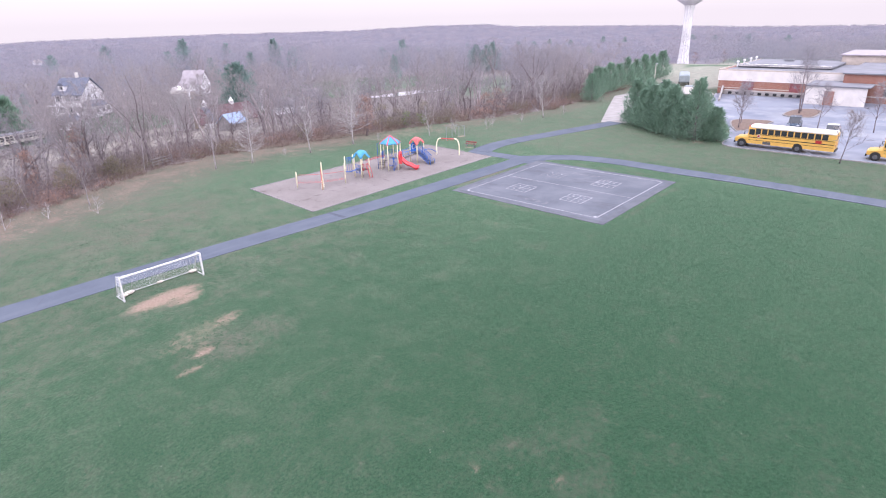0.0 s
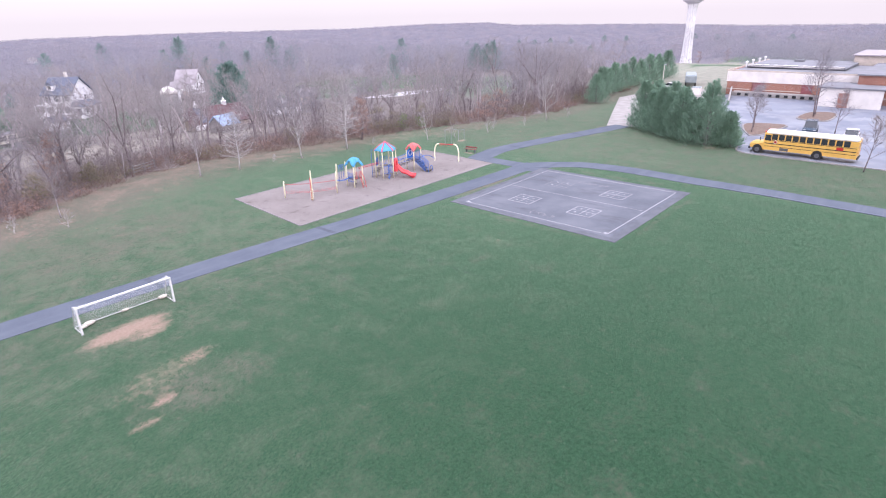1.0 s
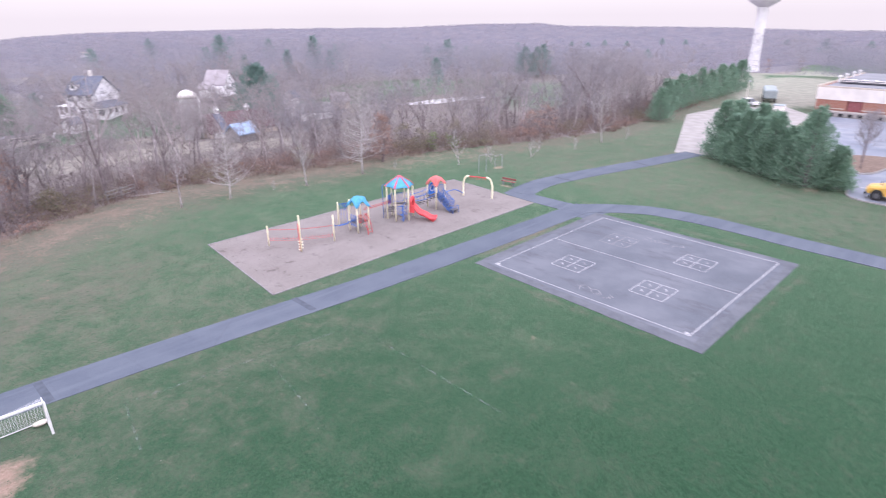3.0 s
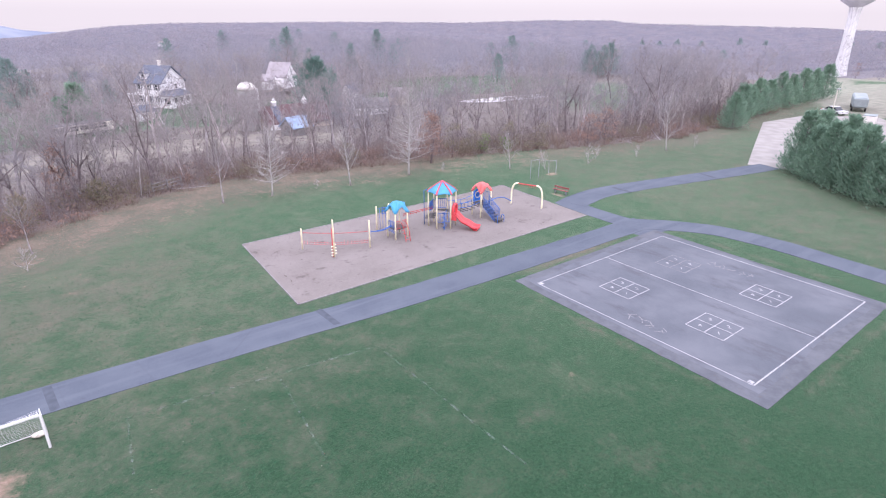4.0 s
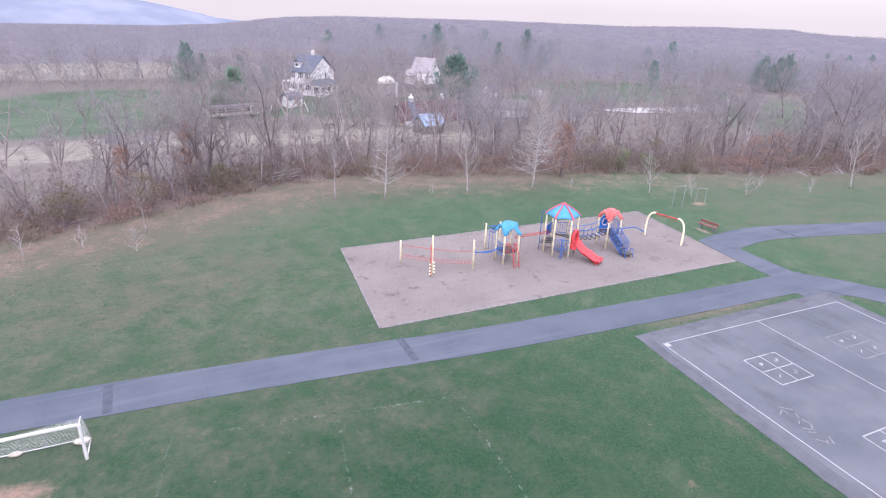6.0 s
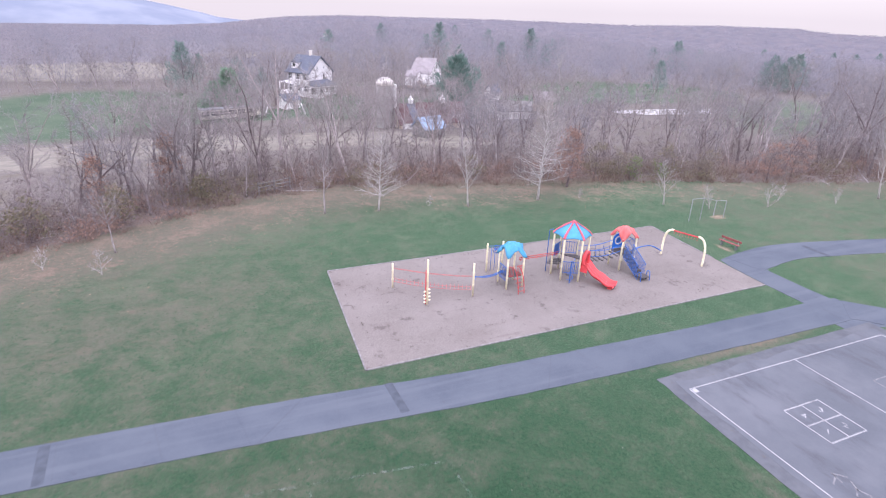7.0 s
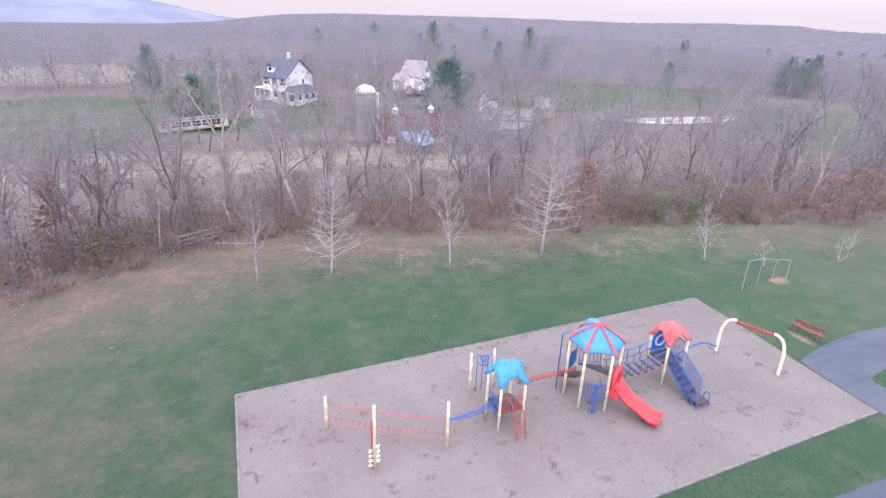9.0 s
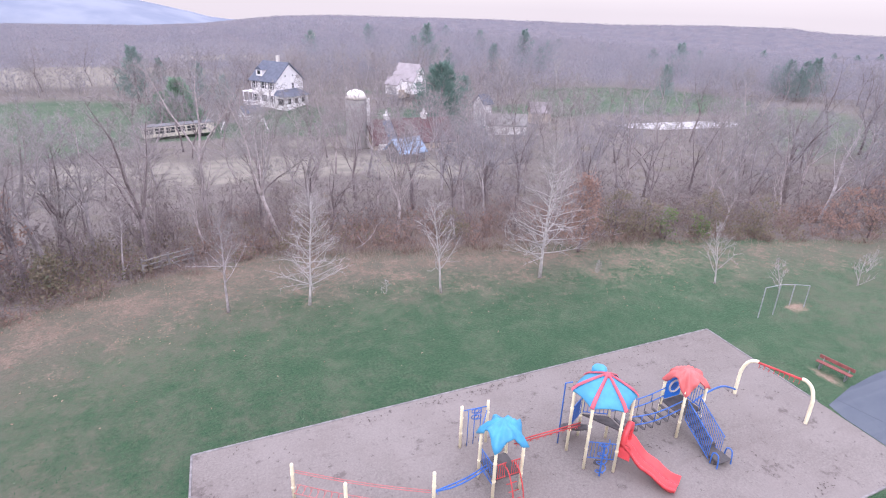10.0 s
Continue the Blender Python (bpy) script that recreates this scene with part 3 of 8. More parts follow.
# ---- paths, court and playground bed ----
def ribbon(centre, width):
    """Outline of a strip along a line."""
    pts = [Vector((x, y)) for x, y in centre]
    left, right = [], []
    for i, p in enumerate(pts):
        d = (pts[min(i + 1, len(pts) - 1)] - pts[max(i - 1, 0)]).normalized()
        nrm = Vector((-d.y, d.x)) * width / 2
        w = 1 + 0.05 * noise.noise((p.x * 0.7, p.y * 0.7, 1.0))
        left.append(p + nrm * w)
        right.append(p - nrm * w)
    return left, right


def strip(centre, width, z0, z1, n=6):
    pts = [(p.x, p.y) for p in curve_points([(x, y, 0) for x, y in centre], n)]
    left, right = ribbon(pts, width)
    k = len(pts)
    vs = [(p.x, p.y, z) for z in (z0, z1) for side in (left, right) for p in side]
    fs = []
    for i in range(k - 1):
        fs += [(2 * k + i, 3 * k + i, 3 * k + i + 1, 2 * k + i + 1), (i, 2 * k + i, 2 * k + i + 1, i + 1), (k + i, k + i + 1, 3 * k + i + 1, 3 * k + i)]
    fs += [(0, k, 3 * k, 2 * k), (k - 1, 3 * k - 1, 4 * k - 1, 2 * k - 1)]
    return Geo().add(vs, fs)


whole("path", strip([(-70, 48.5), (-20, 46.9), (10, 45.85), (18, 45.5), (28, 44.85), (37, 44.05), (45, 43.68), (54, 43.36), (61.4, 43.2), (64.0, 43.05)], 2.6, -0.1, 0.026, 10), M_ASPHALT,
      "straight grey asphalt footpath with worn edges and seams", "path", "structure")
whole("path", strip([(62.9, 50.7), (66, 51.3), (68.8, 51.4), (72.2, 50.85), (76.2, 50.0), (81, 48.85), (87, 47.4), (94.6, 45.8)], 2.9, -0.1, 0.021, 8), M_ASPHALT,
      "grey asphalt footpath curving past the playground corner", "path", "structure")
whole("path", strip([(63.2, 43.0), (64.9, 41.2), (66.3, 39.3), (67.3, 37.2), (67.9, 33), (67.8, 29), (67.6, 25), (67.5, 17), (66.8, 7), (65.8, -8), (64.7, -40)], 2.7, -0.1, 0.031, 8), M_ASPHALT,
      "grey asphalt footpath running beside the painted court", "path", "structure")
whole("path", Geo().slab([(60.6, 41.2), (63.9, 40.4), (64.7, 43), (63.75, 44.4), (63.63, 46), (63.63, 49.1), (63.85, 49.45), (64.6, 49.75), (64.6, 52.65), (61.78, 52.0), (61.5, 51.0), (61.32, 47.6), (61.32, 44.5), (60.6, 44.3)], -0.1, 0.014), M_ASPHALT,
      "short grey asphalt link along the end of the wood chip bed", "path", "structure")
seams = Geo()
for sx, sy, ang in ((17.9, 45.5, 93), (32.6, 44.6, 92), (71, 50.7, 90), (84, 48.0, 78)):
    seams.box(sx, sy, 0.030, 0.42, 2.4, 0.004, radians(ang - 90))
whole("asphalt_patch", seams, simple("fresh_patch_asphalt", (0.082, 0.094, 0.122), 0.9, 0, 0.2), "darker repair strips across the grey footpath", "patch", "structure")

court = Geo()
edge_pts = []
for (x0, y0), (x1, y1) in (((45.25, 23.4), (62.9, 23.6)), ((62.9, 23.6), (62.9, 41.3)), ((62.9, 41.3), (45.7, 41.3)), ((45.7, 41.3), (45.25, 23.4))):
    for i in range(24):
        t = i / 24
        wob = 0.09 * noise.noise(((x0 + (x1 - x0) * t) * 0.9, (y0 + (y1 - y0) * t) * 0.9, 3.0))
        edge_pts.append((x0 + (x1 - x0) * t + wob, y0 + (y1 - y0) * t + wob))
court.slab(edge_pts, -0.1, 0.016)
sealed, seal_pts = Geo(), []
for (x0, y0), (x1, y1) in (((46.2, 24.3), (62.45, 24.35)), ((62.45, 24.35), (62.5, 40.75)), ((62.5, 40.75), (46.4, 40.7)), ((46.4, 40.7), (46.2, 24.3))):
    for i in range(22):
        t = i / 22
        wob = 0.28 * noise.noise(((x0 + (x1 - x0) * t) * 0.6, (y0 + (y1 - y0) * t) * 0.6, 8.0))
        seal_pts.append((x0 + (x1 - x0) * t + wob, y0 + (y1 - y0) * t + wob))
sealed.slab(seal_pts, 0.0, 0.0200)
whole("court", court, M_COURTEDGE, "dark stained rim of the asphalt play court", "court", "structure")
whole("court_surface", sealed, M_COURT, "weathered grey asphalt play court with faded markings", "court", "structure")

CX0, CX1, CY0, CY1, CZ = 46.68, 62.04, 24.77, 40.0, 0.020


def line(geo, x0, y0, x1, y1, w=0.05):
    d = math.hypot(x1 - x0, y1 - y0)
    geo.box((x0 + x1) / 2, (y0 + y1) / 2, CZ + 0.003, d, w, 0.006, math.atan2(y1 - y0, x1 - x0))


border = Geo()
line(border, CX0, CY0, CX1, CY0, 0.075), line(border, CX0, CY1, CX1, CY1), line(border, CX0, CY0 + 0.05, CX0, CY1 - 0.05, 0.06), line(border, CX1, CY0 + 0.05, CX1, CY1 - 0.05, 0.065)
line(border, 54.4, CY0 + 0.05, 54.4, CY1 - 0.04)
border.box(CX0 + 0.2, CY1 - 0.2, CZ + 0.003, 0.28, 0.28, 0.005), border.box(CX0 + 0.2, CY0 + 0.25, CZ + 0.003, 0.28, 0.28, 0.005)
whole("court_lines", border, M_LINE, "white painted border and centre line of the court", "markings", "structure")


def digit_text(txt, size):
    cu = bpy.data.curves.new("numeral", "FONT")
    cu.body, cu.size, cu.align_x, cu.align_y, cu.extrude = txt, size, "CENTER", "CENTER", 0.003
    ob = bpy.data.objects.new("numeral", cu)
    scene.collection.objects.link(ob)
    me = bpy.data.meshes.new_from_object(ob.evaluated_get(bpy.context.evaluated_depsgraph_get()))
    bpy.data.objects.remove(ob)
    me.materials.clear()
    me.materials.append(M_LINE)
    return me


numerals = {k: digit_text(k, 0.5) for k in "1234"}
for i, (fx, fy, mat) in enumerate(((49.75, 34.6, M_LINE), (56.6, 34.65, M_WORN), (56.45, 28.05, M_LINE), (49.7, 28.0, M_LINE))):
    ob = thing("four_square_court", "white painted four square grid with numbered boxes on asphalt" if mat is M_LINE else "faded white four square grid half worn off the asphalt", "markings", "four square grids", None, "structure")
    grid = Geo()
    for k in (0, 1.21, 2.42):
        line(grid, fx, fy + k, fx + 2.42, fy + k, 0.055)
        line(grid, fx + k, fy + 0.04, fx + k, fy + 2.38, 0.055)
    part("grid", grid, mat, ob)
    for txt, dx, dy in (("1", 0.6, 0.6), ("2", 1.8, 0.6), ("3", 1.8, 1.8), ("4", 0.6, 1.8)):
        nu = part("numeral", numerals[txt], mat, ob)
        nu.matrix_world = pose(fx + dx, fy + dy, CZ + 0.003, 0, 0, -50)
for cx, cy, n in ((47.9, 32.4, 4), (59.9, 33.2, 5)):
    faded = Geo()
    rng = random.Random(n)
    for i in range(n):
        for k in range(3):
            faded.box(cx + 0.3 * rng.uniform(-1, 1), cy + (i - n / 2) * 0.75 + rng.uniform(-0.2, 0.2), CZ + 0.003, 0.06, rng.uniform(0.3, 0.65), 0.005, rng.uniform(-1.2, 1.2))
    whole("faded_marking", faded, M_WORN, "worn illegible white lettering on the asphalt court", "markings", "structure")
# mulch bed with its timber edging
BED = [(31.85, 47.28), (61.25, 47.5), (61.85, 59.8), (32.69, 59.8)]
bed_x = np.linspace(0, 1, 60)
bed_y = np.linspace(0, 1, 28)
vs = []
for v in bed_y:
    for u in bed_x:
        x = (31.85 + 0.84 * v) * (1 - u) + (61.25 + 0.6 * v) * u
        y = (47.28 + 0.22 * u) * (1 - v) + 59.8 * v
        inner = min(u, 1 - u, v, 1 - v) > 0
        vs.append((x, y, 0.02 + (0.05 * noise.noise((x * 0.5, y * 0.5, 0)) * inner)))
fs = [(j * 60 + i, j * 60 + i + 1, (j + 1) * 60 + i + 1, (j + 1) * 60 + i) for j in range(27) for i in range(59)]
bed = whole("mulch_bed", Geo().add([(x, y, max(z, 0.006)) for x, y, z in vs], fs), M_MULCH, "flat bed of tan wood chips with scuffed darker patches", "mulch", "structure", True)
edging = thing("bed_edging", "low weathered timber edging round the wood chip bed", "edging", "", None, "structure")
for (x0, y0), (x1, y1) in zip(BED, BED[1:] + BED[:1]):
    d = math.hypot(x1 - x0, y1 - y0)
    k = max(1, round(d / 2.4))
    for i in range(k):
        t = (i + 0.5) / k
        if x0 > 60 and x1 > 60 and t < 0.36:
            continue
        part("timber", Geo().box(x0 + (x1 - x0) * t, y0 + (y1 - y0) * t, 0.005, d / k - 0.01, 0.09, 0.10, math.atan2(y1 - y0, x1 - x0), 0.015), M_TIMBER, edging)
chalk = Geo()
for x0, y0, x1, y1 in ((20.6, 41.6, 33.3, 39.85), (33.3, 39.8, 33.35, 28.0), (27.6, 40.3, 26.7, 33.0), (20.6, 41.6, 20.0, 37.5)):
    d = math.hypot(x1 - x0, y1 - y0)
    chalk.box((x0 + x1) / 2, (y0 + y1) / 2, 0.006, d, 0.11, 0.006, math.atan2(y1 - y0, x1 - x0))
whole("field_lines", chalk, M_CHALK, "faint worn white chalk lines on the grass field", "markings", "structure")
# far concrete pad, parking lot, curbs
whole("concrete_pad", Geo().slab([(94.7, 43.7), (100, 40), (140, 44), (150, 52), (139, 60.2), (126, 61.3), (106.7, 53.5), (93.3, 48.0)], -0.1, 0.02), M_CONCRETE,
      "pale concrete drive beside the evergreen trees", "pavement", "structure")
whole("parking_lot", Geo().slab([(84.6, -90), (190, -90), (190, 24), (141.5, 44.4), (128, 41), (98, 28.4), (90, 26.6), (86.2, 26.0), (84.6, 23)], -0.1, 0.012), M_LOT,
      "damp blue-grey asphalt school parking lot", "parking lot", "structure")


# ---- trees and brush ----
def needle(out, p, q, r):
    """A three-sided sliver from p to a point at q."""
    d = q - p
    s = d.orthogonal().normalized() * r
    u = d.normalized().cross(s)
    a, b, c = p + s, p - s * 0.5 + u * 0.87, p - s * 0.5 - u * 0.87
    for i, j in ((a, b), (b, c), (c, a)):
        out += [i, j, q]


def bend(rng, p, d, length, steps, wander, lift):
    """A wandering branch line from p along d."""
    pts, d = [p.copy()], d.normalized()
    for _ in range(steps):
        d = (d + Vector((rng.gauss(0, wander), rng.gauss(0, wander), rng.gauss(0, wander) + lift))).normalized()
        pts.append(pts[-1] + d * (length / steps))
    return pts


def sliver(out, p, q, r, rng):
    """One thin blade from p to a point at q, for twigs finer than a finger."""
    d = q - p
    s = d.cross(Vector((rng.gauss(0, 1), rng.gauss(0, 1), rng.gauss(0, 1)))).normalized() * r
    out += [p - s, p + s, q]


def bare_tree(seed, h, r, limbs, subs, twigs, shape="round", low=0.25, trunk_mat=None, twig_mat=None, sides=6, lean=0.05, twig_len=0.1, wild=1.0, slim=1.0, flat=False, thin=0.0125):
    """Meshes of a leafless tree: trunk with limbs, and the twigs of its crown."""
    rng = random.Random(seed)
    wood, fine = Geo(), []
    trunk = bend(rng, Vector((0, 0, -0.15)), Vector((rng.gauss(0, lean), rng.gauss(0, lean), 1)), h * 0.93, 8, 0.05 * wild, 0.06)
    wood.tube(trunk, [r * (1.25 if i == 0 else (1 - i / 8.6)) for i in range(9)], sides)
    for k in range(limbs):
        f = low + (0.97 - low) * (k + rng.random() * 0.8) / limbs
        i = min(7, int(f * 8))
        p = trunk[i].lerp(trunk[i + 1], f * 8 - i)
        a = k * 2.4 + rng.gauss(0, 0.4)
        if shape == "cone":
            ln, rise = h * 0.29 * (1.06 - f) ** 0.75 + 0.2, 0.16 + 0.75 * f * f
        elif shape == "vase":
            ln, rise = h * 0.42 * (1.15 - f), 1.1
        else:
            ln, rise = h * (0.34 * math.sin(math.pi * min(1, 0.22 + 0.72 * (f - low) / (1 - low)))) + 0.3, 0.45 + 0.8 * f
        d = Vector((math.cos(a), math.sin(a), rise))
        line_ = bend(rng, p, d, ln, 4, (0.08 if shape == "cone" else 0.14) * wild, 0.03 if shape == "cone" else 0.07)
        r1 = r * slim * (0.18 + 0.30 * (1 - f))
        wood.tube(line_, [r1, r1 * 0.8, r1 * 0.58, r1 * 0.38, r1 * 0.15], 4, False)
        for m in range(subs):
            g_ = 0.25 + 0.75 * (m + rng.random()) / subs
            j = min(3, int(g_ * 4))
            q = line_[j].lerp(line_[j + 1], min(1, g_ * 4 - j))
            d2 = (line_[j + 1] - line_[j]).normalized() + Vector((rng.gauss(0, 0.6), rng.gauss(0, 0.6), rng.gauss(0.1, 0.4)))
            l2 = ln * (0.55 - 0.25 * g_) + h * 0.02
            sub = bend(rng, q, d2, l2, 3, 0.2 * wild, 0.05)
            r2 = max(0.006, r1 * 0.42)
            wood.tube(sub, [r2, r2 * 0.7, r2 * 0.45, r2 * 0.15], 3, False)
            for t in range(twigs):
                e = rng.random()
                j2 = min(2, int(e * 3))
                s0 = sub[j2].lerp(sub[j2 + 1], e * 3 - j2)
                d3 = (sub[j2 + 1] - sub[j2]).normalized() + Vector((rng.gauss(0, 0.55), rng.gauss(0, 0.55), rng.gauss(0.15, 0.45)))
                end = s0 + d3.normalized() * h * twig_len * rng.uniform(0.5, 1.1)
                if flat:
                    sliver(fine, s0, end, thin, rng)
                else:
                    needle(fine, s0, end, max(0.006, r2 * 0.4))
    return mesh_of("trunk", wood, trunk_mat or M_BARK, True), tri_mesh("crown", fine, twig_mat or M_TWIG)


def wild_tree(seed, h, r, leaders=4, boughs=6, subs=4, twigs=9, wide=1.0, trunk_mat=None, twig_mat=None, vines=0, thin=0.0125):
    """Meshes of an old field-edge tree: a leaning trunk that forks into arching leaders, with a deep brush of fine twigs."""
    rng = random.Random(seed)
    wood, fine = Geo(), []
    fork = rng.uniform(0.28, 0.45)
    trunk = bend(rng, Vector((0, 0, -0.4)), Vector((rng.gauss(0, 0.1), rng.gauss(0, 0.1), 1)), h * fork, 4, 0.09, 0.05)
    wood.tube(trunk, [r * 1.35, r, r * 0.92, r * 0.86, r * 0.78], 6)
    for k in range(leaders):
        a = k * 6.283 / leaders + rng.gauss(0, 0.5)
        out = rng.uniform(0.18, 0.75) * wide if k else 0.12
        p = trunk[4] if k < 2 else trunk[3].lerp(trunk[4], rng.random())
        ln = h * (1 - fork) * rng.uniform(0.72, 1.04)
        lead = bend(rng, p, Vector((math.cos(a) * out, math.sin(a) * out, 1)), ln, 6, 0.13, 0.05)
        r1 = r * (0.62 if k == 0 else rng.uniform(0.34, 0.55))
        for _ in range(vines):                             # dead creeper hanging on the stems
            e = rng.random() ** 1.3
            stem, m = (trunk, e * 8) if e < 0.5 else (lead, (e - 0.5) * 6)
            m = min(m, len(stem) - 1.01)
            c = stem[int(m)].lerp(stem[int(m) + 1], m - int(m)) + Vector((rng.gauss(0, 0.22), rng.gauss(0, 0.22), 0))
            sliver(fine, c, c + Vector((rng.gauss(0, 0.22), rng.gauss(0, 0.22), rng.uniform(-0.75, 0.4))), 0.02, rng)
        wood.tube(lead, [r1 * (1 - 0.15 * i) for i in range(7)], 5, False)
        for m in range(boughs):
            f = 0.16 + 0.84 * (m + rng.random()) / boughs
            i = min(5, int(f * 6))
            q = lead[i].lerp(lead[i + 1], min(1, f * 6 - i))
            b = rng.uniform(0, 6.283)
            l1 = h * (0.25 - 0.15 * f) * rng.uniform(0.7, 1.2) * wide
            bough = bend(rng, q, Vector((math.cos(b), math.sin(b), rng.uniform(0.15, 1.0))), l1, 4, 0.2, 0.06)
            r2 = max(0.014, r1 * (0.42 - 0.22 * f))
            wood.tube(bough, [r2, r2 * 0.8, r2 * 0.6, r2 * 0.4, r2 * 0.15], 4, False)
            for j in range(subs):
                g_ = 0.2 + 0.8 * (j + rng.random()) / subs
                i2 = min(3, int(g_ * 4))
                o = bough[i2].lerp(bough[i2 + 1], min(1, g_ * 4 - i2))
                d2 = (bough[i2 + 1] - bough[i2]).normalized() + Vector((rng.gauss(0, 0.6), rng.gauss(0, 0.6), rng.gauss(0.1, 0.45)))
                sub = bend(rng, o, d2, h * rng.uniform(0.05, 0.11), 2, 0.25, 0.04)
                needle(fine, sub[0], sub[1].lerp(sub[2], 0.6), max(0.012, r2 * 0.4))
                for t in range(twigs):
                    e = rng.random() * 1.99
                    s0 = sub[int(e)].lerp(sub[int(e) + 1], e - int(e))
                    d3 = (sub[-1] - sub[0]).normalized() + Vector((rng.gauss(0, 0.7), rng.gauss(0, 0.7), rng.gauss(0.1, 0.6)))
                    sliver(fine, s0, s0 + d3.normalized() * h * rng.uniform(0.035, 0.085), thin, rng)
    return mesh_of("trunk", wood, trunk_mat or M_BARK, True), tri_mesh("crown", fine, twig_mat or M_TWIG)


def put_tree(name, meshes, x, y, label, group, size=1.0, turn=0.0, tilt=0.0, z=None):
    """A tree of its own: an Empty at its foot with trunk and crown under it."""
    z = float(land(x, y)) if z is None else z
    ob = thing(name, label, "tree", group, pose(x, y, z, tilt, 0, turn) @ Matrix.Scale(size, 4))
    for nm, me in zip(("trunk", "crown", "foliage"), meshes):
        part(nm, me, None, ob)
    return ob


# ---- playground equipment ----
def ring(cx, cy, z, r, tube_r, geo, tilt=(0, 0, 1), n=16):
    """A hoop about a centre, square to tilt."""
    ax = Vector(tilt).normalized()
    s = ax.orthogonal().normalized()
    u = ax.cross(s)
    pts = [Vector((cx, cy, z)) + (s * math.cos(2 * math.pi * k / n) + u * math.sin(2 * math.pi * k / n)) * r for k in range(n + 1)]
    geo.tube(pts, tube_r, 5, False)


def post(parent, x, y, h, bands=True, r=0.066):
    """A cream steel post with a domed cap and dark clamp bands."""
    g_ = Geo().lathe(x, y, [(r, -0.05), (r, h - 0.05), (r * 0.85, h - 0.015), (r * 0.4, h)], 12)
    p = part("post", g_, M_YELLOW, parent, "cream yellow steel post", True)
    if bands:
        for z in (h * 0.36, h * 0.72):
            part("clamp", Geo().lathe(x, y, [(r * 1.02, z - 0.035), (r * 1.22, z - 0.025), (r * 1.22, z + 0.025), (r * 1.02, z + 0.035)], 12), M_YELLOW, p, "clamp collar")
    return p


def rail(parent, pts, r, mat, name="rail", n=6, label=""):
    return part(name, Geo().tube(pts, r, n), mat, parent, label, True)


def barred_panel(parent, a, b, z0, z1, bars, mat, label="", slope=0.0):
    """A panel of upright bars between two points, with top and bottom rail; slope drops the far end."""
    a, b = Vector(a), Vector(b)
    panel = part("barred_panel", Geo().tube([(a.x, a.y, z1), (b.x, b.y, z1 - slope)], 0.024, 6), mat, parent, label)
    part("bottom_rail", Geo().tube([(a.x, a.y, z0), (b.x, b.y, z0 - slope)], 0.022, 6), mat, panel)
    for i in range(bars):
        t = (i + 0.5) / bars
        p = a.lerp(b, t)
        part("bar", Geo().tube([(p.x, p.y, z0 - slope * t), (p.x, p.y, z1 - slope * t)], 0.015, 5), mat, panel)
    return panel


def draped_roof(cx, cy, z0, z1, half, arch=0.34, lobes=8, seed=0.0, sides=72):
    """A moulded canopy like draped cloth: low over the corners, arched and flared between, uneven on top."""
    vs, fs = [], []
    rows = 10
    for j in range(rows):
        t = j / (rows - 1)
        for k in range(sides):
            a = 2 * math.pi * k / sides
            sq = half * (1.0 / max(abs(math.cos(a)), abs(math.sin(a)))) ** 0.9
            corner = 0.5 - 0.5 * math.cos(4 * a)                    # 1 over the posts, 0 between
            flare = math.cos(lobes * a + seed)
            rr = sq * (0.05 + 0.95 * t) * (1 + 0.07 * t * t * flare - 0.05 * t * (1 - corner))
            drop = (z1 - z0) * (0.30 * t + 0.70 * t ** 2.4)
            z = z1 - drop * (1 - 0.55 * (1 - corner) * t) + 0.055 * t * math.sin(math.pi * min(1, t * 1.1)) * flare
            z += arch * 0.25 * (1 - corner) * t ** 3 + 0.14 * noise.noise((math.cos(a) * t * 2.4 + seed, math.sin(a) * t * 2.4, seed + 2)) + 0.11 * t * noise.noise((math.cos(a) * t * 6 + seed, math.sin(a) * t * 6, seed + 5))
            vs.append((cx + rr * math.cos(a), cy + rr * math.sin(a), z - (0.06 if j == rows - 1 else 0)))
    n = len(vs)
    vs += [(x + (cx - x) * 0.03, y + (cy - y) * 0.03, z - 0.05) for x, y, z in vs]
    for j in range(rows - 1):
        for k in range(sides):
            q = (j * sides + k, (j + 1) * sides + k, (j + 1) * sides + (k + 1) % sides, j * sides + (k + 1) % sides)
            fs += [q, tuple(n + i for i in reversed(q))]
    e = (rows - 1) * sides
    fs += [(e + k, n + e + k, n + e + (k + 1) % sides, e + (k + 1) % sides) for k in range(sides)]
    fs.append(tuple(range(sides)))
    return Geo().add(vs, fs)


# chain walk of three posts with two sagging red lines and a peg climber
cw = thing("chain_walk", "three cream posts joined by sagging red chain lines over wood chips", "climber")
P1, P2, P3 = (36.2, 55.87), (37.5, 52.9), (40.75, 52.97)
post(cw, *P1, 1.8), post(cw, *P3, 2.35)
pc = thing("pod_climber", "tall cream pole with cream foot pods and a slim red pole", "climber")
post(pc, *P2, 3.12)
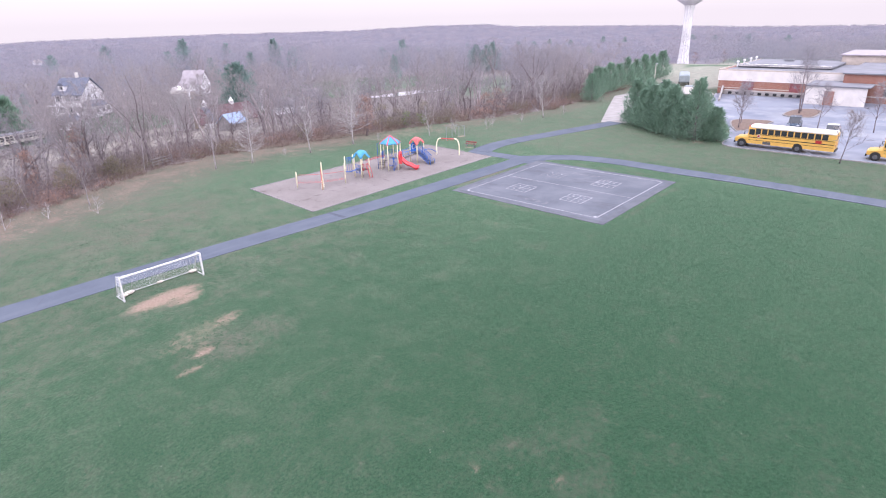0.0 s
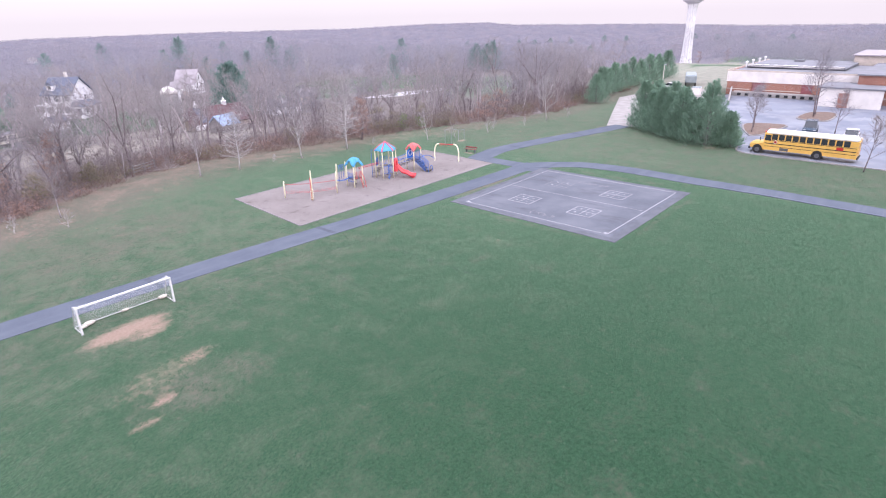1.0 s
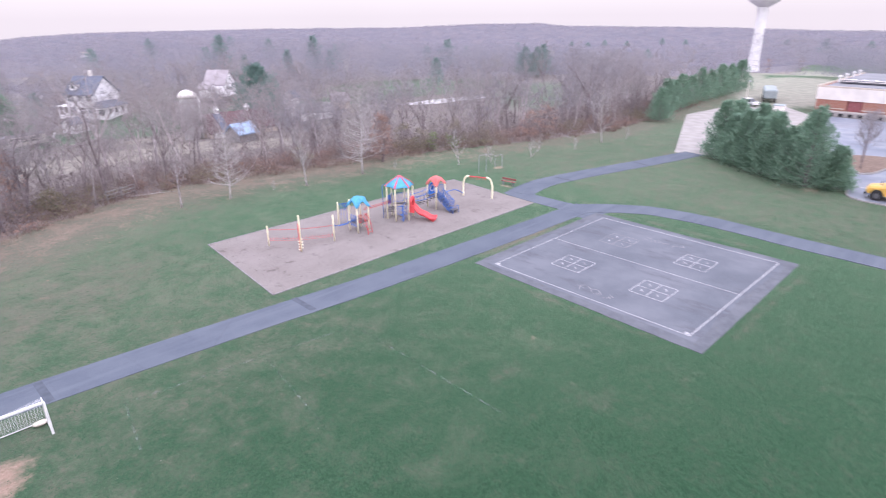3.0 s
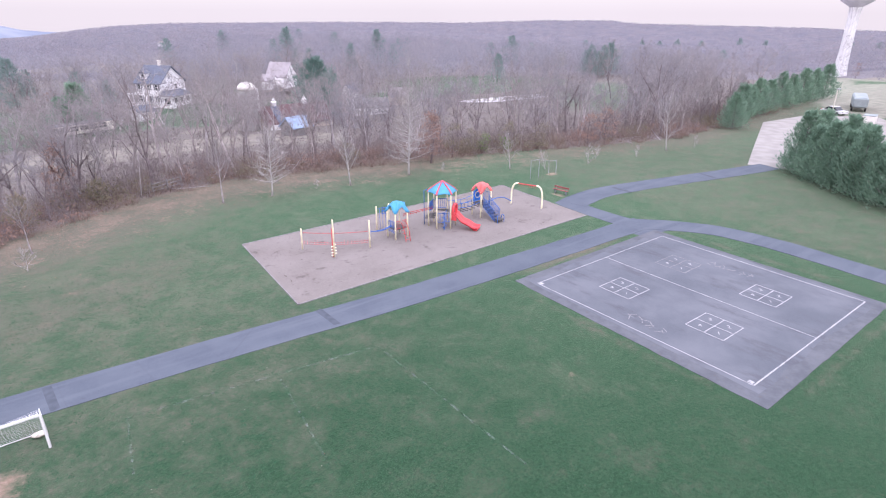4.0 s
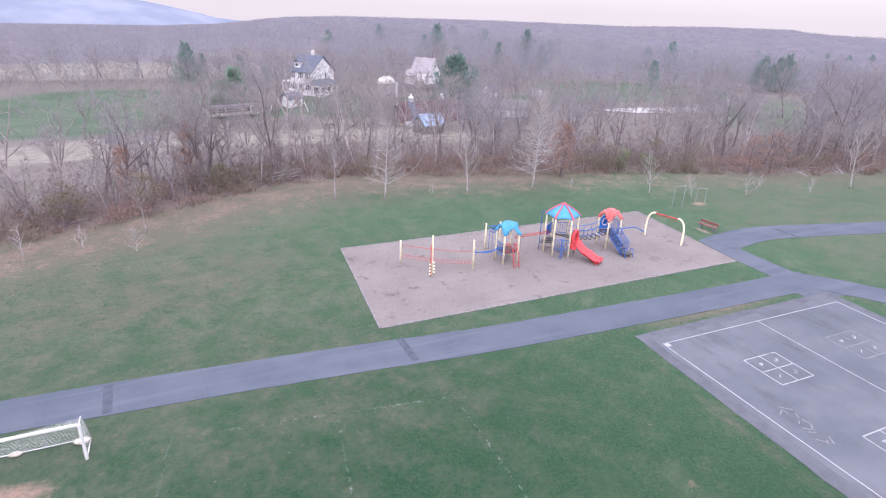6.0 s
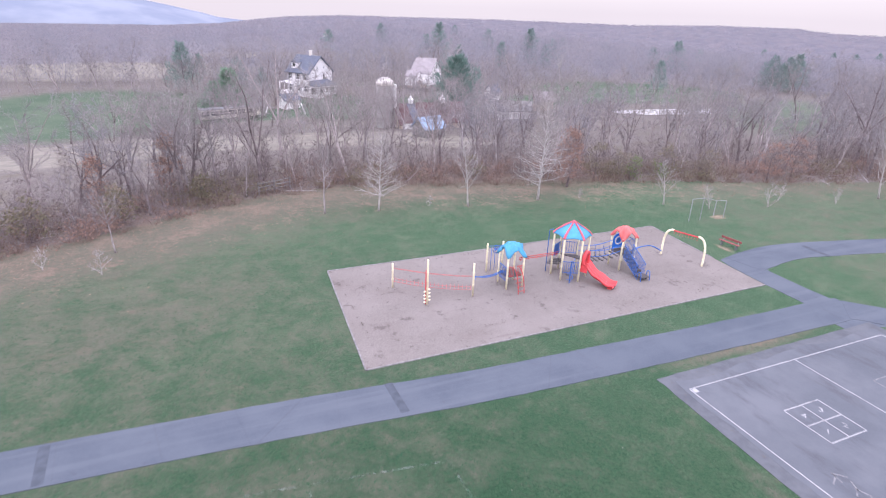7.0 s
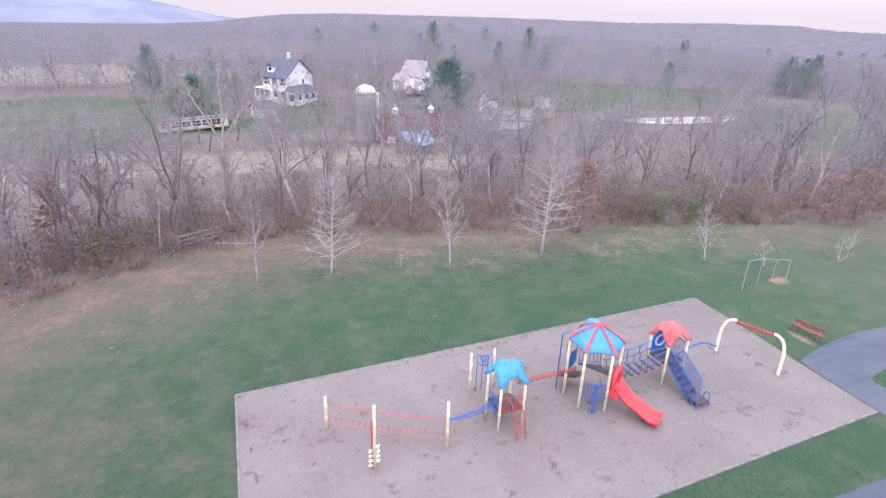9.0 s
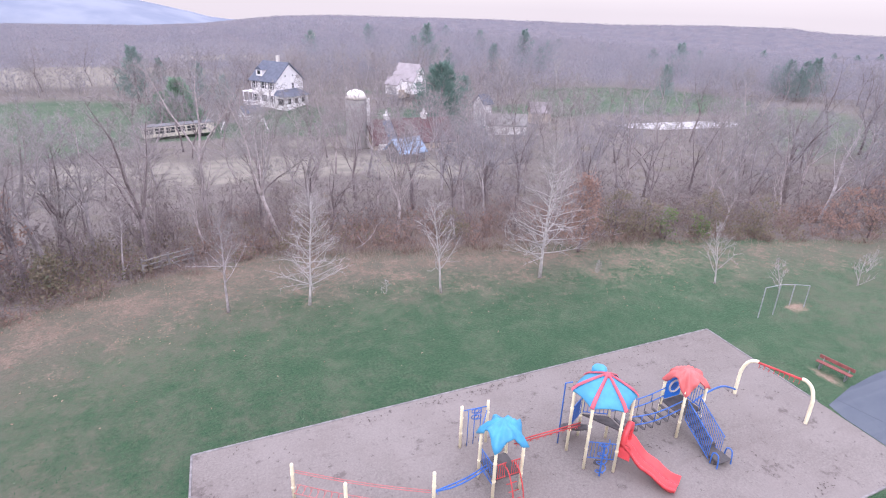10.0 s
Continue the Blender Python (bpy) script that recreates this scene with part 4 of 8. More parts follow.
for a, b, za, zb in ((P1, P3, 1.45, 1.42),):
    for dz, sag, tag in ((0.0, 0.12, "hand_line"), (-0.86, 0.16, "foot_line")):
        for off in ((-0.05, 0.05) if tag == "hand_line" else (-0.22, 0.22)):
            d = Vector((b[0] - a[0], b[1] - a[1], 0)).normalized()
            nx_, ny_ = -d.y * off, d.x * off
            pts = [(a[0] + (b[0] - a[0]) * t + nx_, a[1] + (b[1] - a[1]) * t + ny_, za + (zb - za) * t + dz - sag * math.sin(math.pi * t)) for t in np.linspace(0.02, 0.98, 12)]
            rail(cw, pts, 0.015, M_REDFADE, tag, 5, "faded red coated chain")
    for i in range(20):
        t = (i + 0.6) / 20.2
        d = Vector((b[0] - a[0], b[1] - a[1], 0)).normalized()
        c_ = Vector((a[0] + (b[0] - a[0]) * t, a[1] + (b[1] - a[1]) * t, za + (zb - za) * t - 0.86 - 0.16 * math.sin(math.pi * t)))
        s_ = Vector((-d.y, d.x, 0)) * 0.22
        part("rung", Geo().tube([c_ - s_, c_ + s_], 0.015, 5).tube([c_, c_ + Vector((0, 0, 0.26))], 0.012, 4), M_REDFADE, cw, "faded red rung")
rail(pc, [(P2[0] - 0.12, P2[1], 0.05), (P2[0] - 0.12, P2[1], 2.4)], 0.035, M_REDST, "red_pole", 8, "slim red pole")
for i, z in enumerate((0.22, 0.46, 0.70, 0.96)):
    for s in (-1, 1):
        part("foot_pod", Geo().box(P2[0] + 0.17 * s - 0.02, P2[1] + 0.05 * s, z + 0.06 * (s > 0), 0.17, 0.13, 0.08, 0.3 * i, 0.03), M_YELLOW, pc, "cream foot pod")

# small tower with a crumpled blue roof
st = thing("small_play_tower", "small play tower with cream posts and a bright blue scalloped roof", "play tower")
A0, A1, B0, B1 = 43.32, 44.54, 53.08, 54.3
for x, y in ((A0, B0), (A1, B0), (A0, B1), (A1, B1)):
    post(st, x, y, 2.42)
part("roof", draped_roof(43.93, 53.69, 2.32, 3.16, 0.75, 0.5, 8, 0.6), M_BLUEPL, st, "bright sky blue moulded plastic roof", True)
part("deck", Geo().box(43.93, 53.69, 0.86, 1.2, 1.2, 0.07, 0, 0.01), M_BLACK, st, "black perforated deck")
barred_panel(st, (A0 + 0.03, B0 + 0.1, 0), (A0 + 0.03, B1 - 0.1, 0), 0.55, 1.5, 8, M_BLUE, "blue barred panel")
for s in (0.32, 0.93):
    barred_panel(st, (A0 + s - 0.2, B0 + 0.02, 0), (A0 + s + 0.2, B0 + 0.02, 0), 0.92, 1.6, 4, M_REDST, "red barred panel")
for s in (0.40, 0.85):
    rail(st, curve_points([(A0 + s, B0, 1.55), (A0 + s, B0 - 0.35, 1.5), (A0 + s, B0 - 0.75, 0.9), (A0 + s, B0 - 0.95, 0.0)], 5), 0.028, M_REDST, "ladder_rail", 6, "bent red ladder rail")
for i in range(4):
    part("rung", Geo().tube([(A0 + 0.40, B0 - 0.9 + 0.2 * i, 0.2 + 0.21 * i), (A0 + 0.85, B0 - 0.9 + 0.2 * i, 0.2 + 0.21 * i)], 0.02, 5), M_REDST, st)
# climbing panel behind the small tower
post(st, 43.35, 56.1, 2.2), post(st, 44.55, 56.0, 2.25)
loops = Geo()
for i in range(4):
    ring(43.95 + 0.12 * (i % 2), 56.0, 1.55 + 0.16 * i - 0.2 * (i % 2), 0.16, 0.02, loops, (0.2, 1, 0.3))
part("loop_ladder", loops, M_BLUE, st, "blue steel climbing loops")
for x in (43.65, 43.95, 44.25):
    rail(st, [(x, 56.05, 0.05), (x, 56.05, 1.9)], 0.02, M_BLUE, "bar", 5)
rail(st, [(43.35, 56.1, 1.95), (44.55, 56.0, 1.95)], 0.022, M_BLUE, "bar", 5)
rail(st, curve_points([(44.5, 56.0, 1.75), (44.1, 55.4, 2.0), (43.6, 54.8, 1.9), (43.35, 54.35, 1.7)], 5), 0.022, M_BLUE, "bar", 5)
# blue beam from the chain walk to the tower, red overhead beam to the big tower
bb = thing("balance_beam", "curved blue steel bars between a post and the small tower", "beam")
for off in (0.0, 0.14):
    rail(bb, curve_points([(P3[0] + 0.05, P3[1] + off, 1.42 - off), (41.6, 53.15 + off, 1.15), (42.4, 53.35 + off, 1.05), (A0, 53.55 + off, 1.15)], 6), 0.03, M_BLUE, "bar", 6)
for i in range(6):
    t = (i + 0.5) / 6
    part("rung", Geo().tube([(P3[0] + 2.5 * t, 53.0 + 0.5 * t, 1.15), (P3[0] + 2.5 * t, 53.14 + 0.5 * t, 1.13)], 0.018, 5), M_BLUE, bb)
ob_ = thing("overhead_beam", "red sawtooth steel beam between the two play towers", "beam")
for z in (0.0, 0.13):
    rail(ob_, [(A1, 53.75, 1.75 + z), (47.6, 53.6, 1.85 + z)], 0.028, M_REDST, "bar", 6, "red coated bar")
for i in range(10):
    t = (i + 0.5) / 10
    x, y, z = A1 + (47.6 - A1) * t, 53.75 - 0.15 * t, 1.75 + 0.1 * t
    part("grip", Geo().tube([(x - 0.06, y, z - 0.13), (x, y, z), (x + 0.06, y, z - 0.13)], 0.016, 5), M_REDST, ob_)

# hexagonal tower
HC, HR = Vector((48.66, 53.63, 0)), 1.22
hexp = [HC + Vector((math.cos(radians(30 + 60 * k)), math.sin(radians(30 + 60 * k)), 0)) * HR for k in range(6)]
ht = thing("hexagonal_play_tower", "hexagonal play tower with cream posts and blue red-ribbed roof", "play tower")
for p in hexp:
    post(ht, p.x, p.y, 3.12)
HD = 1.22
part("deck", Geo().slab([(HC.x + (p.x - HC.x) * 0.97, HC.y + (p.y - HC.y) * 0.97) for p in (hexp[5], hexp[0], hexp[1])], HD - 0.06, HD), M_BLACK, ht, "black perforated part-hexagonal deck")
for k in range(6):
    a0, a1 = radians(30 + 60 * k), radians(90 + 60 * k)
    vs, rows, cols = [], 6, 6
    for j in range(rows):
        t = j / (rows - 1)
        for i in range(cols):
            s = i / (cols - 1)
            c0 = Vector((math.cos(a0), math.sin(a0), 0))
            c1 = Vector((math.cos(a1), math.sin(a1), 0))
            d = c0.lerp(c1, s)
            edge_sag = 0.10 * math.sin(math.pi * s) * t ** 3
            rr = (HR + 0.11) * (0.05 + 0.95 * t)
            z = 4.08 - 0.84 * (0.9 * t + 0.1 * t ** 3) + edge_sag * 1.1 - (0.07 * (t > 0.95))
            vs.append(tuple(HC + d * rr + Vector((0, 0, z))))
    n = len(vs)
    vs += [(x, y, z - 0.045) for x, y, z in vs]
    fs = []
    for j in range(rows - 1):
        for i in range(cols - 1):
            q = (j * cols + i, (j + 1) * cols + i, (j + 1) * cols + i + 1, j * cols + i + 1)
            fs += [q, tuple(n + m for m in reversed(q))]
    e = (rows - 1) * cols
    fs += [(e + i, n + e + i, n + e + i + 1, e + i + 1) for i in range(cols - 1)]
    panel = part("roof_panel", Geo().add(vs, fs), M_BLUEPL, ht, "bright blue moulded roof panel", True)
    c0 = Vector((math.cos(a0), math.sin(a0), 0))
    side = Vector((-c0.y, c0.x, 0))
    rib = Geo()
    pts = []
    for j in range(7):
        t = j / 6
        pts.append(HC + c0 * (HR + 0.14) * (0.04 + 0.96 * t) + Vector((0, 0, 4.13 - 0.84 * (0.9 * t + 0.1 * t ** 3) - (0.08 if j == 6 else 0))))
    vs = []
    for j, p in enumerate(pts):
        w = 0.055 + 0.04 * j / 6
        vs += [p + side * w - Vector((0, 0, 0.03)), p + side * w * 0.6 + Vector((0, 0, 0.03)), p - side * w * 0.6 + Vector((0, 0, 0.03)), p - side * w - Vector((0, 0, 0.03))]
    fs = [(4 * j + i, 4 * j + i + 1, 4 * j + i + 5, 4 * j + i + 4) for j in range(6) for i in range(3)] + [(0, 1, 2, 3), (27, 26, 25, 24)]
    rib.add(vs, fs)
    part("roof_rib", rib, M_STRIPE, ht, "faded red roof rib")
part("roof_cap", Geo().lathe(HC.x, HC.y, [(0.16, 4.02), (0.17, 4.08), (0.10, 4.15), (0.03, 4.18)], 12), M_STRIPE, ht, "red roof cap", True)
# lookout pod behind the big roof
part("pod_roof", Geo().lathe(49.45, 55.0, [(0.34, 2.85), (0.36, 2.95), (0.33, 3.28), (0.29, 3.36), (0.18, 3.39), (0.02, 3.395)], 20), M_BLUEPL, ht, "small blue domed pod roof", True)
rail(ht, [(47.5, 54.75, 0.0), (47.5, 54.75, 3.2), (47.75, 54.6, 3.3)], 0.03, M_BLUE, "fireman_pole", 8, "tall blue sliding pole")
barred_panel(ht, hexp[1] * 0.97 + hexp[2] * 0.03, hexp[2], HD + 0.1, HD + 0.95, 8, M_BLUE, "blue barred panel")
barred_panel(ht, hexp[3], hexp[4], HD - 0.55, HD + 0.25, 9, M_BLUE, "blue barred panel")
barred_panel(ht, hexp[0], hexp[1], HD + 0.1, HD + 0.95, 7, M_BLUE, "blue barred panel")
part("solid_panel", Geo().box((hexp[1].x + hexp[2].x) / 2, (hexp[1].y + hexp[2].y) / 2, HD + 0.5, 0.7, 0.04, 0.8, radians(30), 0.02), M_BLUE, ht, "solid blue plastic panel")
# spiral climber on the front face
mid_f = (hexp[3] + hexp[4]) / 2
out_f = (mid_f - HC).normalized()
coil = Geo()
c_ = mid_f + out_f * 0.32
coil.tube([(c_.x, c_.y, 0), (c_.x, c_.y, HD + 0.45)], 0.035, 8)
part("climber_pole", coil, M_BLUE, ht)
coil = Geo()
coil.tube([(c_.x + 0.19 * math.cos(a), c_.y + 0.19 * math.sin(a), 0.08 + a * 0.072) for a in np.linspace(0, 25, 84)], 0.022, 5)
part("climber_coil", coil, M_BLUE, ht, "blue spiral climber", True)
part("step_disc", Geo().box(mid_f.x - 0.2, mid_f.y - 0.1, HD - 0.62, 0.3, 0.3, 0.05, 0.5, 0.02), M_BLACK, ht)
# dark stepped panel inside
for i in range(3):
    part("step", Geo().box(HC.x - 0.55 + 0.1 * i, HC.y + 0.75 + 0.32 * i, HD - 0.3 * (i + 1) + 0.1, 0.9, 0.34, 0.06, radians(-30), 0.01), M_BLACK, ht, "black step")

# wavy red slide
sl = thing("slide", "wavy bright red plastic double slide on wood chips", "slide")
m_s = (hexp[4] + hexp[5]) / 2
d_s = (m_s - HC).normalized()
w_s = Vector((-d_s.y, d_s.x, 0))
prof = [(0.0, 1.22), (0.2, 1.21), (0.45, 1.04), (0.70, 0.78), (0.96, 0.58), (1.22, 0.50), (1.48, 0.42), (1.74, 0.26), (2.02, 0.15), (2.25, 0.15), (2.42, 0.18)]
cross = [(-0.50, 0.16), (-0.50, 0.24), (-0.46, 0.27), (-0.42, 0.25), (-0.37, 0.06), (-0.30, 0.0), (-0.12, 0.0), (-0.07, 0.05), (-0.04, 0.14), (0.0, 0.16), (0.04, 0.14), (0.07, 0.05), (0.12, 0.0), (0.30, 0.0), (0.37, 0.06), (0.42, 0.25), (0.46, 0.27), (0.50, 0.24), (0.50, 0.16)]
vs, fs, nc = [], [], len(cross)
for s, z in [tuple(p)[:2] for p in curve_points([(s, z, 0) for s, z in prof], 3)]:
    for u, dz in cross:
        vs.append(tuple(m_s + d_s * s + w_s * u + Vector((0, 0, z + dz))))
np_ = len(vs) // nc
n = len(vs)
vs += [(x, y, z - 0.05) for x, y, z in vs]
for j in range(np_ - 1):
    for i in range(nc - 1):
        q = (j * nc + i, j * nc + i + 1, (j + 1) * nc + i + 1, (j + 1) * nc + i)
        fs += [q, tuple(n + k for k in reversed(q))]
    fs += [(j * nc, (j + 1) * nc, n + (j + 1) * nc, n + j * nc), (j * nc + nc - 1, n + j * nc + nc - 1, n + (j + 1) * nc + nc - 1, (j + 1) * nc + nc - 1)]
e = (np_ - 1) * nc
fs += [(e + i, e + i + 1, n + e + i + 1, n + e + i) for i in range(nc - 1)]
part("chute", Geo().add(vs, fs), M_RED, sl, "glossy red moulded chute", True)
part("end_leg", Geo().box(*(m_s + d_s * 2.15 + Vector((0, 0, 0.07))), 0.5, 0.3, 0.2, math.atan2(w_s.y, w_s.x), 0.03), M_RED, sl)
hood = Geo()
arch = [(math.cos(a) * 0.50, 0.62 + math.sin(a) * 0.46) for a in np.linspace(0, math.pi, 11)]
inner_a = [(math.cos(a) * 0.30, 0.50 + math.sin(a) * 0.26) for a in np.linspace(0, math.pi, 11)]
vs = []
for thick in (0.0, 0.2):
    for outl in ([(0.50, 0.0)] + arch + [(-0.50, 0.0)], [(0.30, 0.0)] + inner_a + [(-0.30, 0.0)]):
        vs += [tuple(m_s + d_s * (0.05 + thick) + w_s * u + Vector((0, 0, 1.16 + v))) for u, v in outl]
k = 13
fs = []
for i in range(k - 1):
    fs += [(i, i + 1, k + i + 1, k + i), (2 * k + i, 3 * k + i, 3 * k + i + 1, 2 * k + i + 1), (i, 2 * k + i, 2 * k + i + 1, i + 1), (k + i, k + i + 1, 3 * k + i + 1, 3 * k + i)]
hood.add(vs, fs)
part("hood", hood, M_RED, sl, "red arched slide hood", True)

part("side_panel", Geo().box(*(m_s + d_s * 0.22 - w_s * 0.47 + Vector((0, 0, 1.12))), 0.6, 0.05, 0.7, math.atan2(d_s.y, d_s.x), 0.03), M_RED, sl, "square red side panel")

# small tower with a red roof
RX0, RX1, RY0, RY1, RD = 52.75, 53.97, 53.05, 54.27, 1.22
rt = thing("red_roof_play_tower", "play tower with cream posts under a faded red scalloped roof", "play tower")
for x, y in ((RX0, RY0), (RX1, RY0), (RX0, RY1), (RX1, RY1)):
    post(rt, x, y, 2.5)
part("roof", draped_roof(53.36, 53.66, 2.44, 3.22, 0.73, 0.35, 12, 2.1), M_CORAL, rt, "faded red moulded plastic roof", True)
part("deck", Geo().box(53.36, 53.66, RD - 0.03, 1.2, 1.2, 0.07, 0, 0.01), M_BLACK, rt, "black perforated deck")
arch_p = [(52.90, RD + 0.05), (53.82, RD + 0.05)] + [(53.36 + 0.46 * math.cos(a), RD + 0.78 + 0.42 * math.sin(a)) for a in np.linspace(0, math.pi, 13)]
pan = part("porthole_panel", Geo().side(arch_p, RY1 - 0.03, RY1 + 0.03), M_PANEL, rt, "arched bright blue plastic panel")
part("porthole", Geo().tube([(53.36 + 0.3 * math.cos(a), RY1 - 0.05, RD + 0.66 + 0.3 * math.sin(a)) for a in np.linspace(0, 2 * math.pi, 25)], 0.05, 6, False), M_WHITEPL, pan, "white porthole ring", True)
part("porthole_wheel", Geo().tube([(53.36, RY1 - 0.03, RD + 0.66), (53.36, RY1 - 0.06, RD + 0.66)], 0.15, 12), M_BLUE, pan, "dark blue wheel")
barred_panel(rt, (RX1, RY0 + 0.1, 0), (RX1, RY1 - 0.1, 0), RD + 0.08, RD + 1.0, 8, M_BLUE, "blue barred panel")

# suspension bridge of black treads
br = thing("suspension_bridge", "sagging clatter bridge with black treads and blue handrails", "bridge")
bx0, bx1 = hexp[0].x, RX0
for i in range(7):
    t = (i + 0.5) / 7
    x, sag = bx0 + (bx1 - bx0) * t, 0.22 * math.sin(math.pi * t)
    yc = 53.63
    part("tread", Geo().box(x, yc, HD - 0.04 - sag, 0.15, 0.95, 0.06, 0, 0.015), M_BLACK, br, "black coated tread")
    for s in (-1, 1):
        part("hanger", Geo().tube([(x, yc + 0.5 * s, HD - 0.04 - sag), (x, yc + 0.5 * s, HD + 0.34 - sag * 0.8)], 0.016, 5), M_BLACK, br)
for s in (-1, 1):
    for z in (0.34, 0.78):
        rail(br, [(bx0 + (bx1 - bx0) * t, 53.63 + 0.52 * s, HD + z - 0.2 * math.sin(math.pi * t)) for t in np.linspace(0, 1, 11)], 0.026, M_BLUE, "handrail", 6, "blue handrail")
    for t in (0.25, 0.5, 0.75):
        sag = 0.2 * math.sin(math.pi * t)
        rail(br, [(bx0 + (bx1 - bx0) * t, 53.63 + 0.52 * s, HD + 0.34 - sag), (bx0 + (bx1 - bx0) * t, 53.63 + 0.52 * s, HD + 0.78 - sag)], 0.02, M_BLUE, "upright", 5)

# transfer stair with barred blue sides
ts = thing("transfer_stair", "black stepped transfer stair with blue barred sides on wood chips", "stairs")
for i in range(5):
    part("tread", Geo().box(53.30, RY0 - 0.2 - 0.32 * i, RD - 0.2 * (i + 1) + 0.05, 0.66, 0.34, 0.06, 0, 0.01), M_BLACK, ts, "black step")
    part("riser", Geo().box(53.30, RY0 - 0.03 - 0.32 * i, RD - 0.2 * (i + 1) + 0.14, 0.64, 0.03, 0.16), M_BLACK, ts)
for s in (-0.36, 0.36):
    barred_panel(ts, (53.30 + s, RY0 - 0.05, 0), (53.30 + s, RY0 - 1.65, 0), RD - 0.15, RD + 0.8, 18, M_BLUE, "blue barred side rail", 0.95)
part("platform", Geo().box(53.30, RY0 - 1.92, 0.3, 0.72, 0.56, 0.08, 0, 0.02), M_BLACK, ts, "black transfer platform")
for s in (-0.40, 0.40):
    part("leg", Geo().box(53.30 + s * 0.7, RY0 - 1.95, 0.13, 0.08, 0.08, 0.28), M_BLACK, ts)
    rail(ts, curve_points([(53.30 + s, RY0 - 1.8, 0.0), (53.30 + s, RY0 - 1.83, 0.6), (53.30 + s, RY0 - 2.1, 0.64), (53.30 + s, RY0 - 2.18, 0.0)], 5), 0.032, M_BLUE, "grab_loop", 6, "blue grab loop")

# track ride between two bent posts
tk = thing("track_ride", "two cream cane-shaped posts carrying a red track beam", "track ride")
K0, K1 = Vector((58.05, 54.45, 0)), Vector((59.28, 51.47, 0))
kd = (K1 - K0).normalized()
for base, s in ((K0, 1), (K1, -1)):
    pts = curve_points([base + Vector((0, 0, -0.05)), base + Vector((0, 0, 1.1)), base + kd * 0.06 * s + Vector((0, 0, 1.6)), base + kd * 0.22 * s + Vector((0, 0, 2.0)), base + kd * 0.48 * s + Vector((0, 0, 2.20)), base + kd * 0.66 * s + Vector((0, 0, 2.22))], 6)
    part("bent_post", Geo().tube(pts, 0.085, 10), M_YELLOW, tk, "cream yellow cane-shaped post", True)
ta, tb = K0 + kd * 0.62 + Vector((0, 0, 2.19)), K1 - kd * 0.62 + Vector((0, 0, 2.19))
part("beam", Geo().tube([ta, tb], 0.06, 8), M_REDST, tk, "red track beam")
for i in range(9):
    p = ta.lerp(tb, (i + 0.5) / 9)
    part("hanger", Geo().tube([p, p - Vector((0, 0, 0.2)), p - Vector((0.06, 0.02, 0.26))], 0.016, 5), M_REDST, tk)
arc = thing("curved_bar", "arched blue steel bar joining tower and bent post", "bar")
rail(arc, curve_points([(RX1, 53.7, 1.0), (55.1, 53.9, 1.18), (56.6, 54.2, 1.0), (58.0, 54.43, 0.3)], 8), 0.045, M_BLUE, "bar", 8)

# bench
bn = thing("bench", "red stained plank bench with a slatted back beside the path", "bench", "", pose(64.5, 53.7, 0, 0, 0, -82))
part("seat", Geo().box(0, 0.0, 0.44, 1.8, 0.28, 0.05, 0, 0.01), M_BENCH, bn, "red plank seat")
part("backrest", Geo().box(0, 0.24, 0.66, 1.8, 0.05, 0.2, 0, 0.01), M_BENCH, bn, "red plank back")
for s in (-0.65, 0.65):
    part("leg", Geo().box(s, 0.05, 0.2, 0.07, 0.3, 0.44, 0, 0.01), M_GALV, bn)
    part("back_post", Geo().tube([(s, 0.17, 0.40), (s, 0.26, 0.74)], 0.025, 6), M_GALV, bn)

# parallel bars
pbars = thing("parallel_bars", "galvanised steel exercise bars standing on the grass", "exercise bars")
UP = [(66.14, 59.69, 2.14), (67.45, 59.65, 2.16), (69.75, 60.2, 1.52), (70.4, 59.63, 1.6)]
for x, y, h in UP:
    part("upright", Geo().tube([(x, y, -0.05), (x, y, h)], 0.032, 8), M_BARS, pbars)
for a, b in ((0, 1), (1, 2), (2, 3)):
    rail(pbars, [UP[a], UP[b]], 0.024, M_BARS, "bar", 8)

# ---- football goal ----
gl = thing("football_goal", "white steel football goal with a loose white net on the grass", "goal")
GL, GR, GYY, GHH = 11.85, 17.48, 41.45, 1.78
for x in (GL, GR):
    part("post", Geo().box(x, GYY, GHH / 2, 0.11, 0.11, GHH, 0, 0.02), M_WHITE, gl)
part("crossbar", Geo().box((GL + GR) / 2, GYY, GHH - 0.02, GR - GL - 0.11, 0.11, 0.11, 0, 0.02), M_WHITE, gl)
for x in (GL, GR):
    rail(gl, [(x, GYY + 0.05, GHH - 0.03), (x, GYY + 0.55, GHH - 0.05), (x, GYY + 1.35, 0.04)], 0.024, M_WHITE, "back_stay", 6)
    rail(gl, [(x, GYY, 0.03), (x, GYY + 1.35, 0.03)], 0.024, M_WHITE, "ground_bar", 6)
rail(gl, [(GL, GYY + 1.35, 0.03), (GR, GYY + 1.35, 0.03)], 0.024, M_WHITE, "ground_bar", 6)


def net_point(u, v):
    """u across the goal, v from crossbar to the ground behind, with sag."""
    x = GL + (GR - GL) * u
    y = GYY + 0.05 + 0.5 * min(1, v / 0.3) + max(0, v - 0.3) / 0.7 * 0.8
    z = (GHH - 0.05) - max(0, v - 0.28) / 0.72 * (GHH - 0.1)
    s = math.sin(math.pi * u)
    return (x, y - 0.16 * s * math.sin(math.pi * v), z - 0.16 * s * math.sin(math.pi * min(1, v * 1.3)))


net = Geo()
for i in range(47):
    u = i / 46
    net.tube([net_point(u, v) for v in np.linspace(0, 1, 10)], 0.0036, 3, False)
